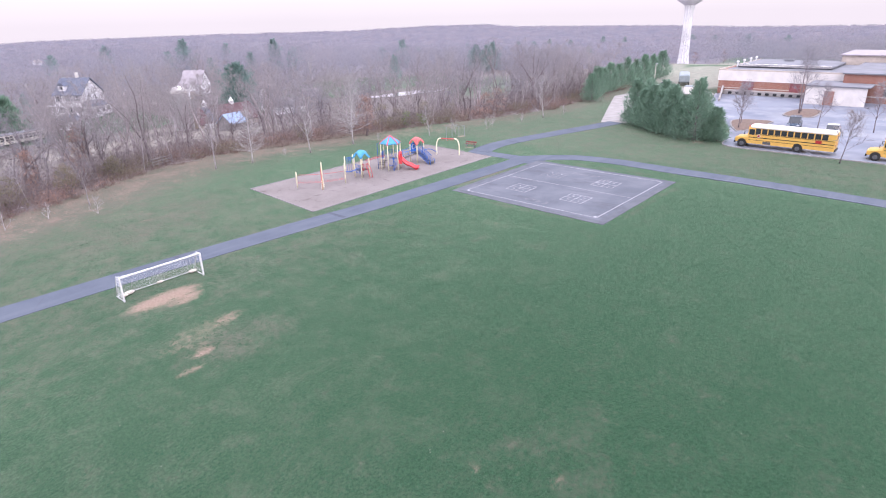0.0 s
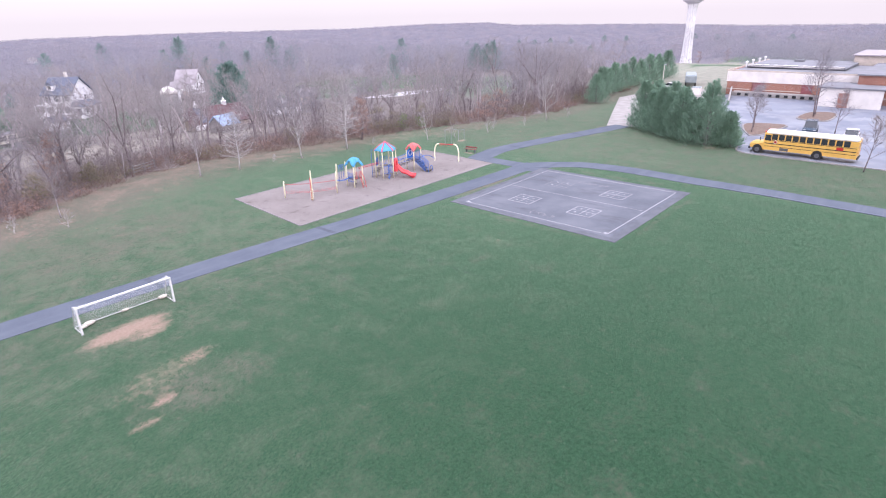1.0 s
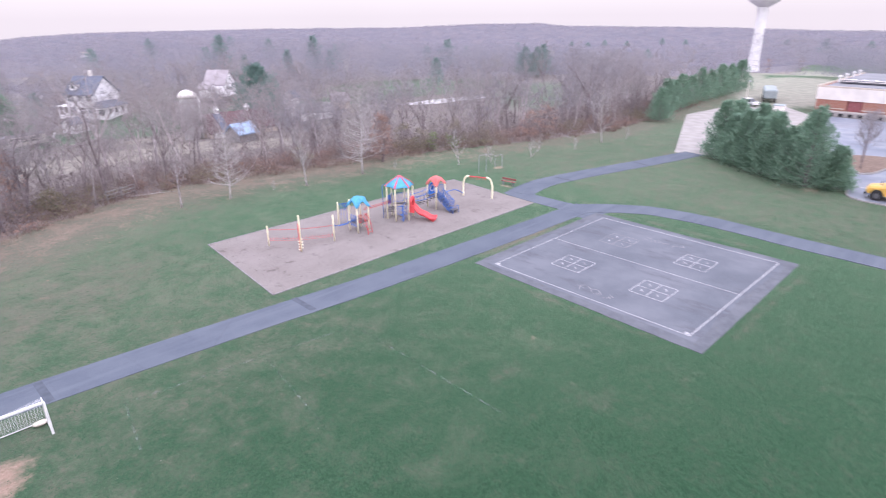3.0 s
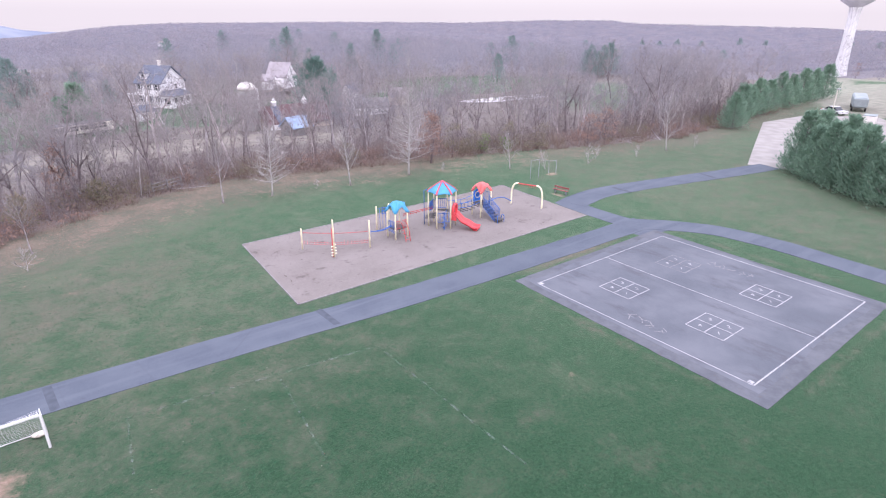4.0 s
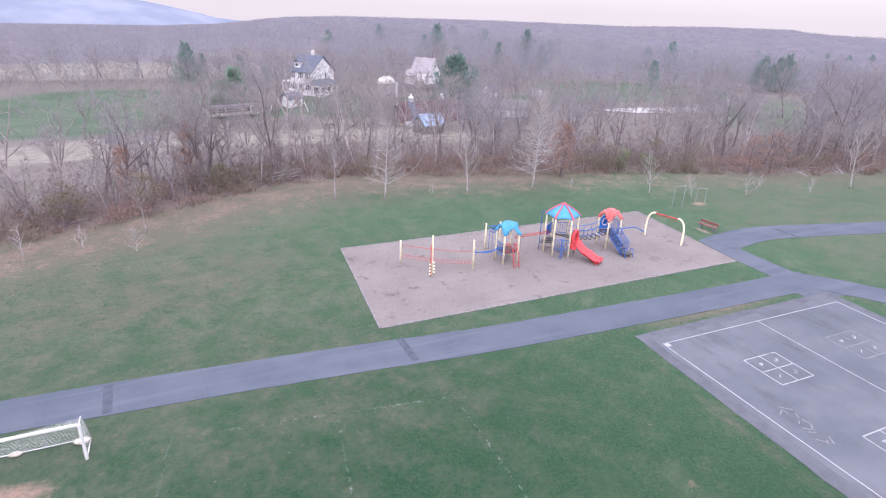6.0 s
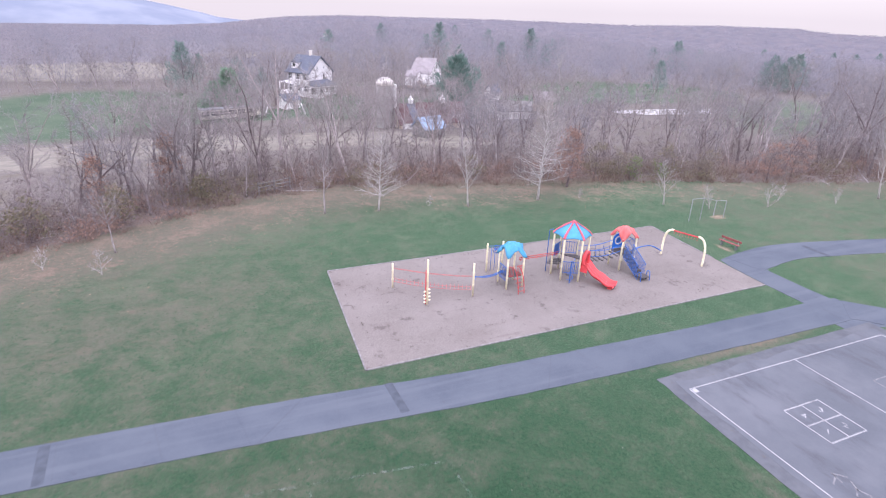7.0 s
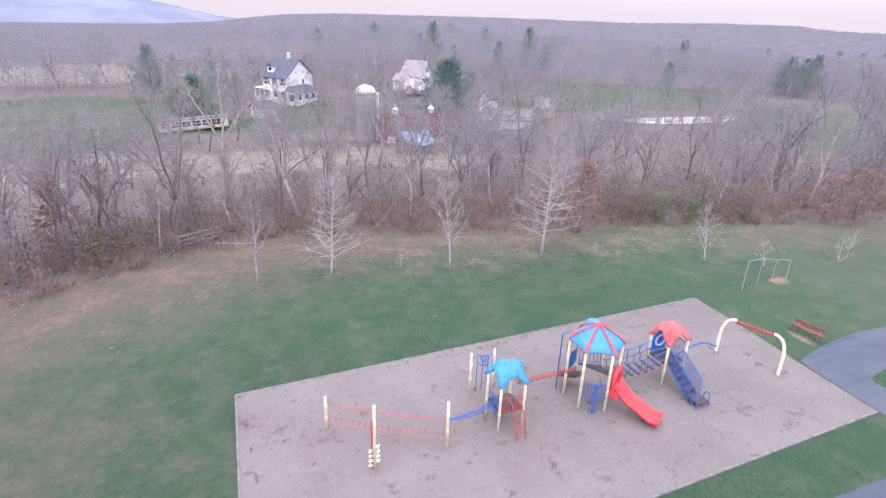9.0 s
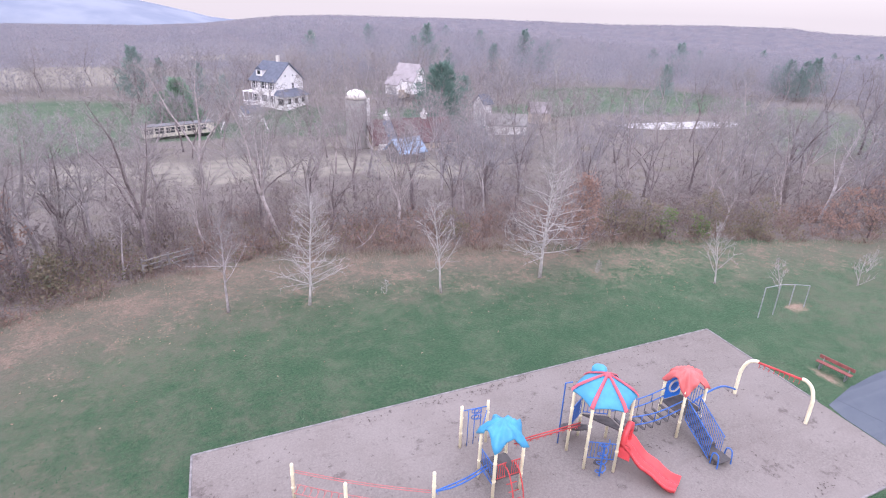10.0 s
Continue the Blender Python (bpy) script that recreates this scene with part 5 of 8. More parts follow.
for j in range(19):
    v = j / 18
    net.tube([net_point(u, v) for u in np.linspace(0, 1, 14)], 0.0036, 3, False)
for x in (GL, GR):
    for i in range(9):
        t = i / 8
        net.tube([(x, GYY + 0.05 + 1.28 * t, 0.05), (x, GYY + 0.05 + 0.55 * t, GHH - 0.06)], 0.0036, 3, False)
        y1 = GYY + 0.05 + 1.3 - 0.75 * t
        net.tube([(x, GYY + 0.05, 0.06 + 1.68 * t), (x, y1, 0.06 + 1.68 * t)], 0.0036, 3, False)
part("net", net, M_NET, gl, "sagging white cord net")
for i, (x, y, z, s) in enumerate(((12.6, 42.5, 0.12, 1.0), (12.2, 42.3, 0.10, 0.7), (17.2, 42.55, 0.14, 0.9), (14.8, 42.7, 0.08, 0.7))):
    pts_b = []
    gb = Geo()
    gb.lathe(0, 0, [(0.05, -0.10), (0.24, -0.08), (0.30, 0.0), (0.24, 0.09), (0.06, 0.12)], 10)
    gb.v = [(x + px * s * 1.25 * (1 + 0.25 * noise.noise((px * 4, py * 4, i))), y + py * s * 0.7, max(0.005, z + pz * s * (1 + 0.3 * noise.noise((px * 5, py * 5, i + 9))))) for px, py, pz in gb.v]
    whole("sandbag", gb, M_BAG, "slumped pale cloth bag weighing down the goal net", "bag", "", True, "goal weights")


# ---- school, lot, vehicles ----
M_BRICK = Nodes("red_brick", 0.9, 0, 0.15)
bt = M_BRICK.t.nodes.new("ShaderNodeTexBrick")
bt.inputs["Scale"].default_value, bt.inputs["Color1"].default_value = 3.0, (0.30, 0.135, 0.105, 1)
bt.inputs["Color2"].default_value, bt.inputs["Mortar"].default_value = (0.38, 0.185, 0.14, 1), (0.40, 0.33, 0.30, 1)
bt.inputs["Mortar Size"].default_value = 0.012
sw = M_BRICK.t.nodes.new("ShaderNodeCombineXYZ")
sp = M_BRICK.t.nodes.new("ShaderNodeSeparateXYZ")
M_BRICK.t.links.new(M_BRICK.pos, sp.inputs[0])
M_BRICK.t.links.new(M_BRICK.math("ADD", sp.outputs[0], sp.outputs[1]), sw.inputs[0])
M_BRICK.t.links.new(sp.outputs[2], sw.inputs[1])
M_BRICK.t.links.new(sw.outputs[0], bt.inputs["Vector"])
M_BRICK.color(M_BRICK.mix(M_BRICK.ramp(M_BRICK.noise(0.6, 4), 0.4, 0.7, 0, 0.4), bt.outputs["Color"], (0.25, 0.12, 0.10)))
M_BRICK = M_BRICK.mat
M_STUCCO = simple("off_white_stucco", (0.74, 0.69, 0.67), 0.9, 0, 0.1, 0.5, 15)
M_ROOFG = simple("grey_roof_membrane", (0.215, 0.215, 0.24), 0.9, 0, 0.18, 0.3, 10)
M_MAROON = simple("maroon_door", (0.28, 0.10, 0.11), 0.5, 0, 0.15, 2, 20)
M_STONE = simple("precast_band", (0.55, 0.47, 0.42), 0.9, 0, 0.15, 1, 20)
M_MULCHD = simple("brown_island_mulch", (0.19, 0.135, 0.11), 0.95, 0, 0.3, 3, 20)
M_SHINGLE = simple("blue_grey_shingle", (0.135, 0.148, 0.20), 0.9, 0, 0.2, 1.5, 12)
M_TINBLUE = simple("blue_tin_roof", (0.32, 0.42, 0.60), 0.5, 0.2, 0.15, 1, 12)
M_TINRED = simple("rusty_red_roof", (0.135, 0.082, 0.09), 0.8, 0, 0.2, 1, 12)
M_SIDING = simple("white_clapboard", (0.90, 0.87, 0.90), 0.8, 0, 0.08, 0.8, 10)
M_PALEROOF = simple("pale_tin_roof", (0.36, 0.32, 0.35), 0.7, 0, 0.12, 1, 10)
M_SILO = simple("pale_silo_concrete", (0.426, 0.410, 0.410), 0.9, 0, 0.15, 0.6, 8)
M_CREAM = simple("cream_trailer_paint", (0.66, 0.61, 0.55), 0.7, 0, 0.2, 2, 12)
M_WATER = simple("pond_water", (0.86, 0.86, 0.88), 0.05, 0.95, 0.05, 0.3, 5, 0.8)
M_TOWER = simple("white_tower_paint", (0.78, 0.76, 0.78), 0.6, 0, 0.1, 0.3, 5)
M_CARD = simple("dark_blue_car_paint", (0.06, 0.09, 0.13), 0.25, 0.3, 0.1, 2, 20, 0.6)
M_CARW = simple("white_car_paint", (0.70, 0.69, 0.71), 0.3, 0, 0.05, 2, 20, 0.5)
M_TRUCK = simple("grey_green_tank_paint", (0.30, 0.34, 0.36), 0.6, 0, 0.15, 1, 12)
M_FENCE = simple("weathered_rail_wood", (0.25, 0.235, 0.24), 0.9, 0, 0.25, 3, 30)
M_SHUTTER = simple("slate_shutter_paint", (0.16, 0.16, 0.20), 0.7)
M_PLUMBAR = simple("dark_lettering_bar", (0.03, 0.03, 0.03), 0.6)

school = thing("school_building", "low red brick school with off-white upper band and flat grey roof", "building")
SX, SZ = 143.4, 4.9


def facade(parent, x, y0, y1, z0, z1, mat, openings=(), thick=0.35, label=""):
    """A west-facing wall with real openings cut through, built from the pieces between them."""
    ys = sorted({y0, y1, *[v for o in openings for v in o[:2]]})
    g_ = Geo()
    for a_, b_ in zip(ys, ys[1:]):
        zs = [(z0, z1)]
        for oy0, oy1, oz0, oz1 in openings:
            if a_ >= oy0 - 1e-6 and b_ <= oy1 + 1e-6:
                zs = [s for lo, hi in zs for s in ((lo, min(hi, oz0)), (max(lo, oz1), hi)) if s[1] - s[0] > 1e-3]
        for lo, hi in zs:
            g_.box(x + thick / 2, (a_ + b_) / 2, (lo + hi) / 2, thick, b_ - a_, hi - lo)
    return part("wall", g_, mat, parent, label)


facade(school, SX, 20.5, 44.6, 0.0, 2.75, M_BRICK, ((37.2, 39.6, 0.9, 2.75), (28.2, 30.2, 0.9, 2.75)), 0.35, "red brick lower wall")
facade(school, SX - 0.06, 20.4, 44.8, 2.75, SZ, M_STUCCO, (), 0.5, "off-white upper band")
part("stone_band", Geo().box(SX - 0.03, 33.7, 1.25, 0.06, 7.0, 0.18).box(SX - 0.03, 42.2, 1.25, 0.06, 4.6, 0.18), M_STONE, school, "pale stone course")
for y in (38.4, 29.2):
    d_ = part("door", Geo().box(SX + 0.2, y, 1.8, 0.08, 2.0, 1.8, 0, 0.02), M_MAROON, school, "maroon double door")
    part("door_frame", Geo().box(SX + 0.16, y, 2.73, 0.14, 2.3, 0.06).box(SX + 0.16, y - 1.1, 1.8, 0.14, 0.1, 1.8).box(SX + 0.16, y + 1.1, 1.8, 0.14, 0.1, 1.8), M_MAROON, d_)
    part("handle", Geo().tube([(SX + 0.12, y + 0.08, 1.6), (SX + 0.12, y + 0.08, 2.0)], 0.02, 6), M_GALV, d_)
part("loading_dock", Geo().box(SX - 1.0, 33.8, 0.45, 2.0, 18.0, 0.9, 0, 0.04), M_CONCRETE, school, "concrete loading dock")
for i in range(11):
    part("dock_bumper", Geo().box(SX - 2.05, 26.3 + 1.5 * i, 0.42, 0.1, 0.7, 0.5, 0, 0.02), M_RUBBER, school, "black rubber bumper")
part("side_wall", Geo().box(SX + 17, 44.55, SZ / 2, 33.2, 0.3, SZ), M_BRICK, school)
part("roof", Geo().box(SX + 17.3, 29.0, SZ - 0.12, 34.0, 31.4, 0.2), M_ROOFG, school, "flat grey membrane roof")
part("parapet", Geo().box(SX + 0.1, 29.2, SZ + 0.14, 0.25, 31.3, 0.3).box(SX + 17.3, 44.85, SZ + 0.14, 34.2, 0.25, 0.3), M_STONE, school, "pale metal coping")
part("roof_block", Geo().box(SX + 19, 34, SZ + 0.35, 20, 19, 0.5, 0, 0.1), M_ROOFG, school, "raised grey roof section")
part("roof_rail", Geo().box(SX + 9.0, 34, SZ + 0.75, 0.2, 18.5, 0.12).box(SX + 9.0, 34, SZ + 0.45, 0.2, 18.5, 0.12), M_STUCCO, school, "white roof edge")
for i in range(9):
    part("skylight", Geo().box(SX + 10.4, 26.5 + 1.9 * i, SZ + 0.65, 0.9, 0.9, 0.2, 0, 0.08), M_WHITE, school, "pale skylight")
for x, y in ((SX + 10.5, 44.0), (SX + 16.0, 44.1), (SX + 21.5, 44.1), (SX + 27, 44.2)):
    part("roof_vent", Geo().lathe(x, y, [(0.18, SZ + 0.0), (0.18, SZ + 1.0), (0.32, SZ + 1.05), (0.3, SZ + 1.35), (0.05, SZ + 1.45)], 10), M_WHITE, school, "white roof vent")
for x, y in ((SX + 24, 36),):
    part("air_handler", Geo().box(x, y, SZ + 0.85, 1.6, 2.0, 0.5, 0, 0.08), M_ROOFG, school, "white rooftop air unit")
# lower white wing and taller brick wing to the south
facade(school, SX - 9.5, 15.5, 25.4, 0.0, 3.4, M_STUCCO, ((21.0, 22.0, 0.0, 2.3),), 0.4, "off-white low wing wall")
part("wing_roof", Geo().box(SX - 4.7, 20.4, 3.5, 10.2, 10.6, 0.25, 0, 0.03), M_ROOFG, school)
part("wing_side", Geo().box(SX - 4.8, 25.2, 1.7, 9.0, 0.35, 3.4), M_STUCCO, school)
part("brick_pier", Geo().box(SX - 9.62, 21.4, 1.3, 0.2, 1.6, 2.6, 0, 0.02), M_BRICK, school, "red brick panel")
part("back_door", Geo().box(SX - 9.2, 23.6, 1.1, 0.06, 1.0, 2.1), M_MAROON, school, "maroon door")
facade(school, SX - 3.0, -34.0, 20.5, 0.0, 5.3, M_BRICK, tuple((10.8 - 7.2 * i, 13.6 - 7.2 * i, 1.4, 3.2) for i in range(6)), 0.4, "red brick wall")
for i in range(6):
    w_ = part("window", Geo().box(SX - 2.85, 12.2 - 7.2 * i, 2.3, 0.06, 2.8, 1.8), M_GLASS, school, "dark window")
    part("window_frame", Geo().box(SX - 5.95, 12.2 - 7.2 * i, 3.15, 0.1, 2.8, 0.1).box(SX - 5.95, 12.2 - 7.2 * i, 1.45, 0.1, 2.8, 0.1).box(SX - 5.95, 12.2 - 7.2 * i, 2.3, 0.1, 0.08, 1.7), M_STUCCO, w_)
part("stone_band", Geo().box(SX - 3.05, -6.8, 1.2, 0.12, 54.4, 0.22).box(SX - 3.05, -6.8, 3.5, 0.12, 54.4, 0.22), M_STONE, school, "pale stone course")
part("wing_roof", Geo().box(SX + 15.5, -6.8, 5.4, 37.6, 55.2, 0.25), M_ROOFG, school, "flat grey roof")
part("gym_wall", Geo().box(SX + 36, 13.5, 5.75, 20, 24, 2.4), M_STONE, school, "taller pale gymnasium block")
part("gym_roof", Geo().box(SX + 36, 13.5, 7.05, 20.8, 24.8, 0.25), M_PALEROOF, school)
# ramp wall
whole("ramp_wall", Geo().add([(129.0, 39.6, 0), (143.2, 43.3, 0), (143.2, 43.3, 1.7), (129.0, 39.6, 0.5), (128.9, 39.9, 0), (143.1, 43.6, 0), (143.1, 43.6, 1.7), (128.9, 39.9, 0.5)],
                               [(0, 1, 2, 3), (7, 6, 5, 4), (3, 2, 6, 7), (0, 3, 7, 4), (1, 5, 6, 2)]), M_CONCRETE, "sloping concrete ramp wall beside the school", "wall", "structure")
# islands with curbs
for k, pts in enumerate(([(96.8, 27.2), (98.8, 25.8), (107.5, 24.6), (109.0, 25.6), (108.2, 29.2), (106, 30.6), (101, 29.2)], [(115.4, 21.6), (117.0, 20.4), (124.0, 20.4), (126.0, 21.8), (125.4, 23.8), (123.2, 25.0), (117.6, 25.4), (115.6, 24.2)])):
    smooth_pts = [(p.x, p.y) for p in curve_points([(x, y, 0) for x, y in pts + pts[:1]], 4)][:-1]
    cx, cy = sum(p[0] for p in smooth_pts) / len(smooth_pts), sum(p[1] for p in smooth_pts) / len(smooth_pts)
    isl = thing("parking_island", "curbed parking island with brown mulch and bare trees", "island", "parking islands", None, "structure")
    part("curb", Geo().slab(smooth_pts, -0.05, 0.15), M_CURB, isl, "pale concrete curb")
    part("mulch", Geo().slab([(cx + (x - cx) * 0.94, cy + (y - cy) * 0.90) for x, y in smooth_pts], 0.1, 0.19), M_MULCHD, isl, "brown mulch")
curb = strip([(84.5, -60), (84.5, 5), (84.5, 20), (85.2, 25.2), (88.5, 26.4), (92, 27.2)], 0.16, -0.05, 0.12, 6)
whole("lot_curb", curb, M_CURB, "pale concrete curb along the bus lane", "curb", "structure")
stalls = Geo()
for i in range(13):
    stalls.box(104.5, 8.5 - 2.75 * i + 17.2, 0.016, 5.2, 0.1, 0.008)
    stalls.box(122, 8.5 - 2.75 * i + 8, 0.016, 5.2, 0.1, 0.008)
stalls.box(90.6, 24.9, 0.016, 0.5, 3.0, 0.008)
whole("stall_lines", stalls, M_LINE, "white painted parking stall lines", "markings", "structure")
for i, (x, y, h) in enumerate(((99.6, 27.6, 6.0), (103.6, 28.4, 5.6), (119.5, 23.2, 9.6), (121.6, 23.4, 8.6), (104.9, 17.8, 5.8), (82.4, 11.4, 5.4), (106.5, 10.8, 6.2))):
    me = bare_tree(160 + i, h * 1.22, 0.013 * h, 18, 5, 8, "vase", 0.26, M_BARKD, M_TWIG, 6, 0.04, 0.15, 0.8, 0.8, True, 0.015)
    put_tree("lot_tree", me, x, y, "bare young tree planted at the parking lot", "parking lot trees", 1, 55 * i, 0, 0.0)


# school bus, front towards +y
def wheel(parent, x, y, r, w, name="wheel"):
    wh = part(name, Geo().tube([(x - w / 2, y, r), (x - w * 0.42, y, r), (x + w * 0.42, y, r), (x + w / 2, y, r)], [r * 0.9, r, r, r * 0.9], 20), M_RUBBER, parent, "black tyre")
    part("rim", Geo().tube([(x - w / 2 - 0.012, y, r), (x + w / 2 + 0.012, y, r)], r * 0.58, 14), M_STEELRIM, wh, "grey steel rim")
    part("hub", Geo().tube([(x - w / 2 - 0.04, y, r), (x + w / 2 + 0.04, y, r)], r * 0.2, 8), M_STEELRIM, wh)


def school_bus():
    bus = thing("school_bus", "yellow school bus with black stripes and white roof", "bus", "parked school buses")
    L, W = 12.2, 2.44
    body = Geo()
    sec = [(-W / 2, 0.55), (-W / 2, 2.66), (-W / 2 + 0.12, 2.84), (W / 2 - 0.12, 2.84), (W / 2, 2.66), (W / 2, 0.55)]
    ys = [-L + 0.02, -L + 0.12, -1.95, -1.7]
    inset = [0.06, 0.0, 0.0, 0.05]
    vs = [(x * (1 - k * 0.5), y, z - (k * 0.5 if z > 2 else 0)) for y, k in zip(ys, inset) for x, z in sec]
    n = 6
    fs = [(j * n + i, j * n + (i + 1) % n, (j + 1) * n + (i + 1) % n, (j + 1) * n + i) for j in range(3) for i in range(n)]
    fs += [tuple(reversed(range(n))), tuple(range(3 * n, 4 * n))]
    body.add(vs, fs)
    b = part("body", body, M_BUS, bus, "school bus yellow body")
    hood = Geo()
    hs = [(-1.05, 0.62), (-1.05, 1.30), (-0.85, 1.50), (0.85, 1.50), (1.05, 1.30), (1.05, 0.62)]
    vs = [(x * k, y, z - d if z > 1 else z) for y, k, d in ((-1.72, 1.1, -0.12), (-0.9, 1.0, 0.06), (-0.25, 0.92, 0.16), (-0.02, 0.82, 0.3)) for x, z in hs]
    hood.add(vs, fs)
    part("hood", hood, M_BUS, bus, "sloped yellow hood")
    rv = []
    for y, k in ((-L + 0.1, 0.96), (-L + 0.5, 1.0), (-2.4, 1.0), (-1.85, 0.94)):
        rv += [(-1.235 * k, y, 2.70), (-1.12 * k, y, 2.92), (-0.6 * k, y, 3.08 * (0.985 if k < 1 else 1)), (0.6 * k, y, 3.08 * (0.985 if k < 1 else 1)), (1.12 * k, y, 2.92), (1.235 * k, y, 2.70)]
    part("roof", Geo().add(rv, fs), M_BUSROOF, bus, "white domed roof", True)
    for i in range(11):
        y = -2.95 - 0.80 * i
        for s in (-1, 1):
            w_ = part("window", Geo().box(s * (W / 2 + 0.002), y, 2.30, 0.03, 0.66, 0.72, 0, 0.008), M_GLASS, bus, "dark side window")
            part("window_frame", Geo().box(s * (W / 2 + 0.012), y, 2.30, 0.02, 0.66, 0.04), M_PLUMBAR, w_)
    for s in (-1, 1):
        part("driver_window", Geo().box(s * (W / 2 + 0.002), -2.17, 2.15, 0.03, 0.7, 0.75, 0, 0.03), M_GLASS, bus, "dark cab window")
        for z, h in ((1.86, 0.06), (1.42, 0.10), (1.05, 0.05)):
            part("stripe", Geo().box(s * (W / 2 + 0.006), -6.95, z, 0.016, 10.2, h), M_PLUMBAR, bus, "black rub rail")
        part("battery_box", Geo().box(s * (W / 2 + 0.004), -4.2, 0.78, 0.02, 1.0, 0.36, 0, 0.005), M_STEELRIM, bus)
        arm = part("mirror_arm", Geo().tube([(s * 1.0, -1.7, 2.2), (s * 1.35, -1.35, 2.15)], 0.02, 5), M_PLUMBAR, bus)
        part("mirror", Geo().box(s * 1.38, -1.3, 1.95, 0.18, 0.08, 0.42, 0, 0.03), M_PLUMBAR, arm)
        part("headlight", Geo().box(s * 0.66, -0.04, 0.98, 0.26, 0.1, 0.2, 0, 0.03), M_LAMP, bus)
        part("tail_light", Geo().box(s * 0.95, -L + 0.005, 1.3, 0.2, 0.03, 0.2, 0, 0.005), M_REDLENS, bus)
        part("warning_light", Geo().box(s * 0.85, -1.72, 2.9, 0.34, 0.12, 0.2, 0, 0.03), M_REDLENS, bus)
        for y in (-1.05, -8.0):
            wheel(bus, s * (W / 2 - 0.11), y, 0.5, 0.3)
            part("wheel_arch", Geo().tube([(s * (W / 2 + 0.004), y, 0.56), (s * (W / 2 + 0.012), y, 0.56)], 0.6, 20), M_PLUMBAR, bus, "dark wheel well")
    part("windshield", Geo().add([(-1.0, -1.69, 1.62), (1.0, -1.69, 1.62), (0.94, -1.76, 2.62), (-0.94, -1.76, 2.62), (-1.0, -1.8, 1.62), (1.0, -1.8, 1.62), (0.94, -1.85, 2.62), (-0.94, -1.85, 2.62)],
                                 [(0, 1, 2, 3), (7, 6, 5, 4), (0, 4, 5, 1), (3, 2, 6, 7)]), M_GLASS, bus, "dark raked windshield")
    part("stop_arm", Geo().tube([(-W / 2 - 0.03, -3.1, 1.66), (-W / 2 - 0.06, -3.1, 1.66)], 0.23, 8), M_BUSROOF, bus, "octagonal stop arm")
    part("stop_sign_face", Geo().tube([(-W / 2 - 0.06, -3.1, 1.66), (-W / 2 - 0.065, -3.1, 1.66)], 0.17, 8), M_REDLENS, bus, "faded red stop sign")
    part("side_sign", Geo().box(-W / 2 - 0.02, -10.3, 1.62, 0.03, 0.75, 0.36, 0, 0.01), M_REDLENS, bus, "red sign panel")
    part("grille", Geo().box(0, -0.01, 0.98, 0.85, 0.04, 0.42, 0, 0.01), M_PLUMBAR, bus, "black grille")
    part("bumper", Geo().box(0, -0.02, 0.6, 2.2, 0.2, 0.26, 0, 0.04), M_PLUMBAR, bus, "black steel bumper")
    part("rear_bumper", Geo().box(0, -L - 0.03, 0.62, 2.3, 0.16, 0.26, 0, 0.03), M_PLUMBAR, bus, "black rear bumper")
    part("rear_door", Geo().box(0, -L + 0.0, 1.75, 0.9, 0.04, 1.7, 0, 0.02), M_BUS, bus)
    part("rear_window", Geo().box(0, -L - 0.02, 2.25, 0.7, 0.03, 0.5, 0, 0.01), M_GLASS, bus, "dark rear window")
    for x in (-0.6, 0.6):
        part("roof_hatch", Geo().box(x * 0.3, -5 + 4 * x, 3.08, 0.6, 0.6, 0.06, 0, 0.02), M_BUSROOF, bus)
    return bus


bus = school_bus()
bus.matrix_world = pose(87.2, 24.45, 0.012) @ Matrix.Scale(0.965, 4)
copy_thing(bus, pose(87.3, 9.4, 0.012) @ Matrix.Scale(0.965, 4))


def parked_car(paint, label, m, suv=False):
    car = thing("parked_car", label, "car", "parked cars")
    h0, h1 = (0.95, 1.75) if suv else (0.85, 1.42)
    low = [(-2.2, 0.35), (-2.25, 0.7), (-2.1, h0), (2.1 if suv else 1.9, h0), (2.2, 0.7), (2.15, 0.35)]
    part("body", Geo().side(low, -0.88, 0.88), paint, car)
    cab = [(-1.25, h0), (-0.55, h1), (1.45 if suv else 0.75, h1), (2.0 if suv else 1.55, h0)]
    part("cabin", Geo().side(cab, -0.76, 0.76), M_GLASS, car, "dark glazed cabin")
    part("roof", Geo().box(0.45 if suv else 0.1, 0, h1 + 0.02, 1.95 if suv else 1.25, 1.5, 0.06, 0, 0.03), paint, car)
    for x in (-1.35, 1.35):
        for y in (-0.82, 0.82):
            wh = part("wheel", Geo().tube([(x, y - 0.1, 0.33), (x, y + 0.1, 0.33)], 0.33, 16), M_RUBBER, car, "black tyre")
            part("rim", Geo().tube([(x, y - 0.11, 0.33), (x, y + 0.11, 0.33)], 0.2, 10), M_STEELRIM, wh)
    for y in (-0.62, 0.62):
        part("headlight", Geo().box(-2.22, y, 0.72, 0.08, 0.36, 0.16, 0, 0.02), M_LAMP, car)
        part("tail_light", Geo().box(2.18, y, 0.8, 0.06, 0.3, 0.2, 0, 0.02), M_REDLENS, car)
    car.matrix_world = m
    return car


parked_car(M_CARD, "dark blue parked sport utility car on the lot", pose(104.6, 20.9, 0.012, 0, 0, 6), True)
parked_car(M_CARW, "white parked car near the curb", pose(102.0, 15.4, 0.012, 0, 0, 4))
parked_car(M_CARW, "white car parked by the far drive", pose(146, 57.5, 0.0, 0, 0, 70))
# tank trailer and bins behind the evergreens
tank = thing("tank_trailer", "grey-green trailer parked beyond the evergreens", "trailer", "", pose(156.5, 57.0, 0, 0, 0, 20))
part("box", Geo().box(0, 0, 1.8, 9.5, 2.5, 1.9, 0, 0.25), M_TRUCK, tank)
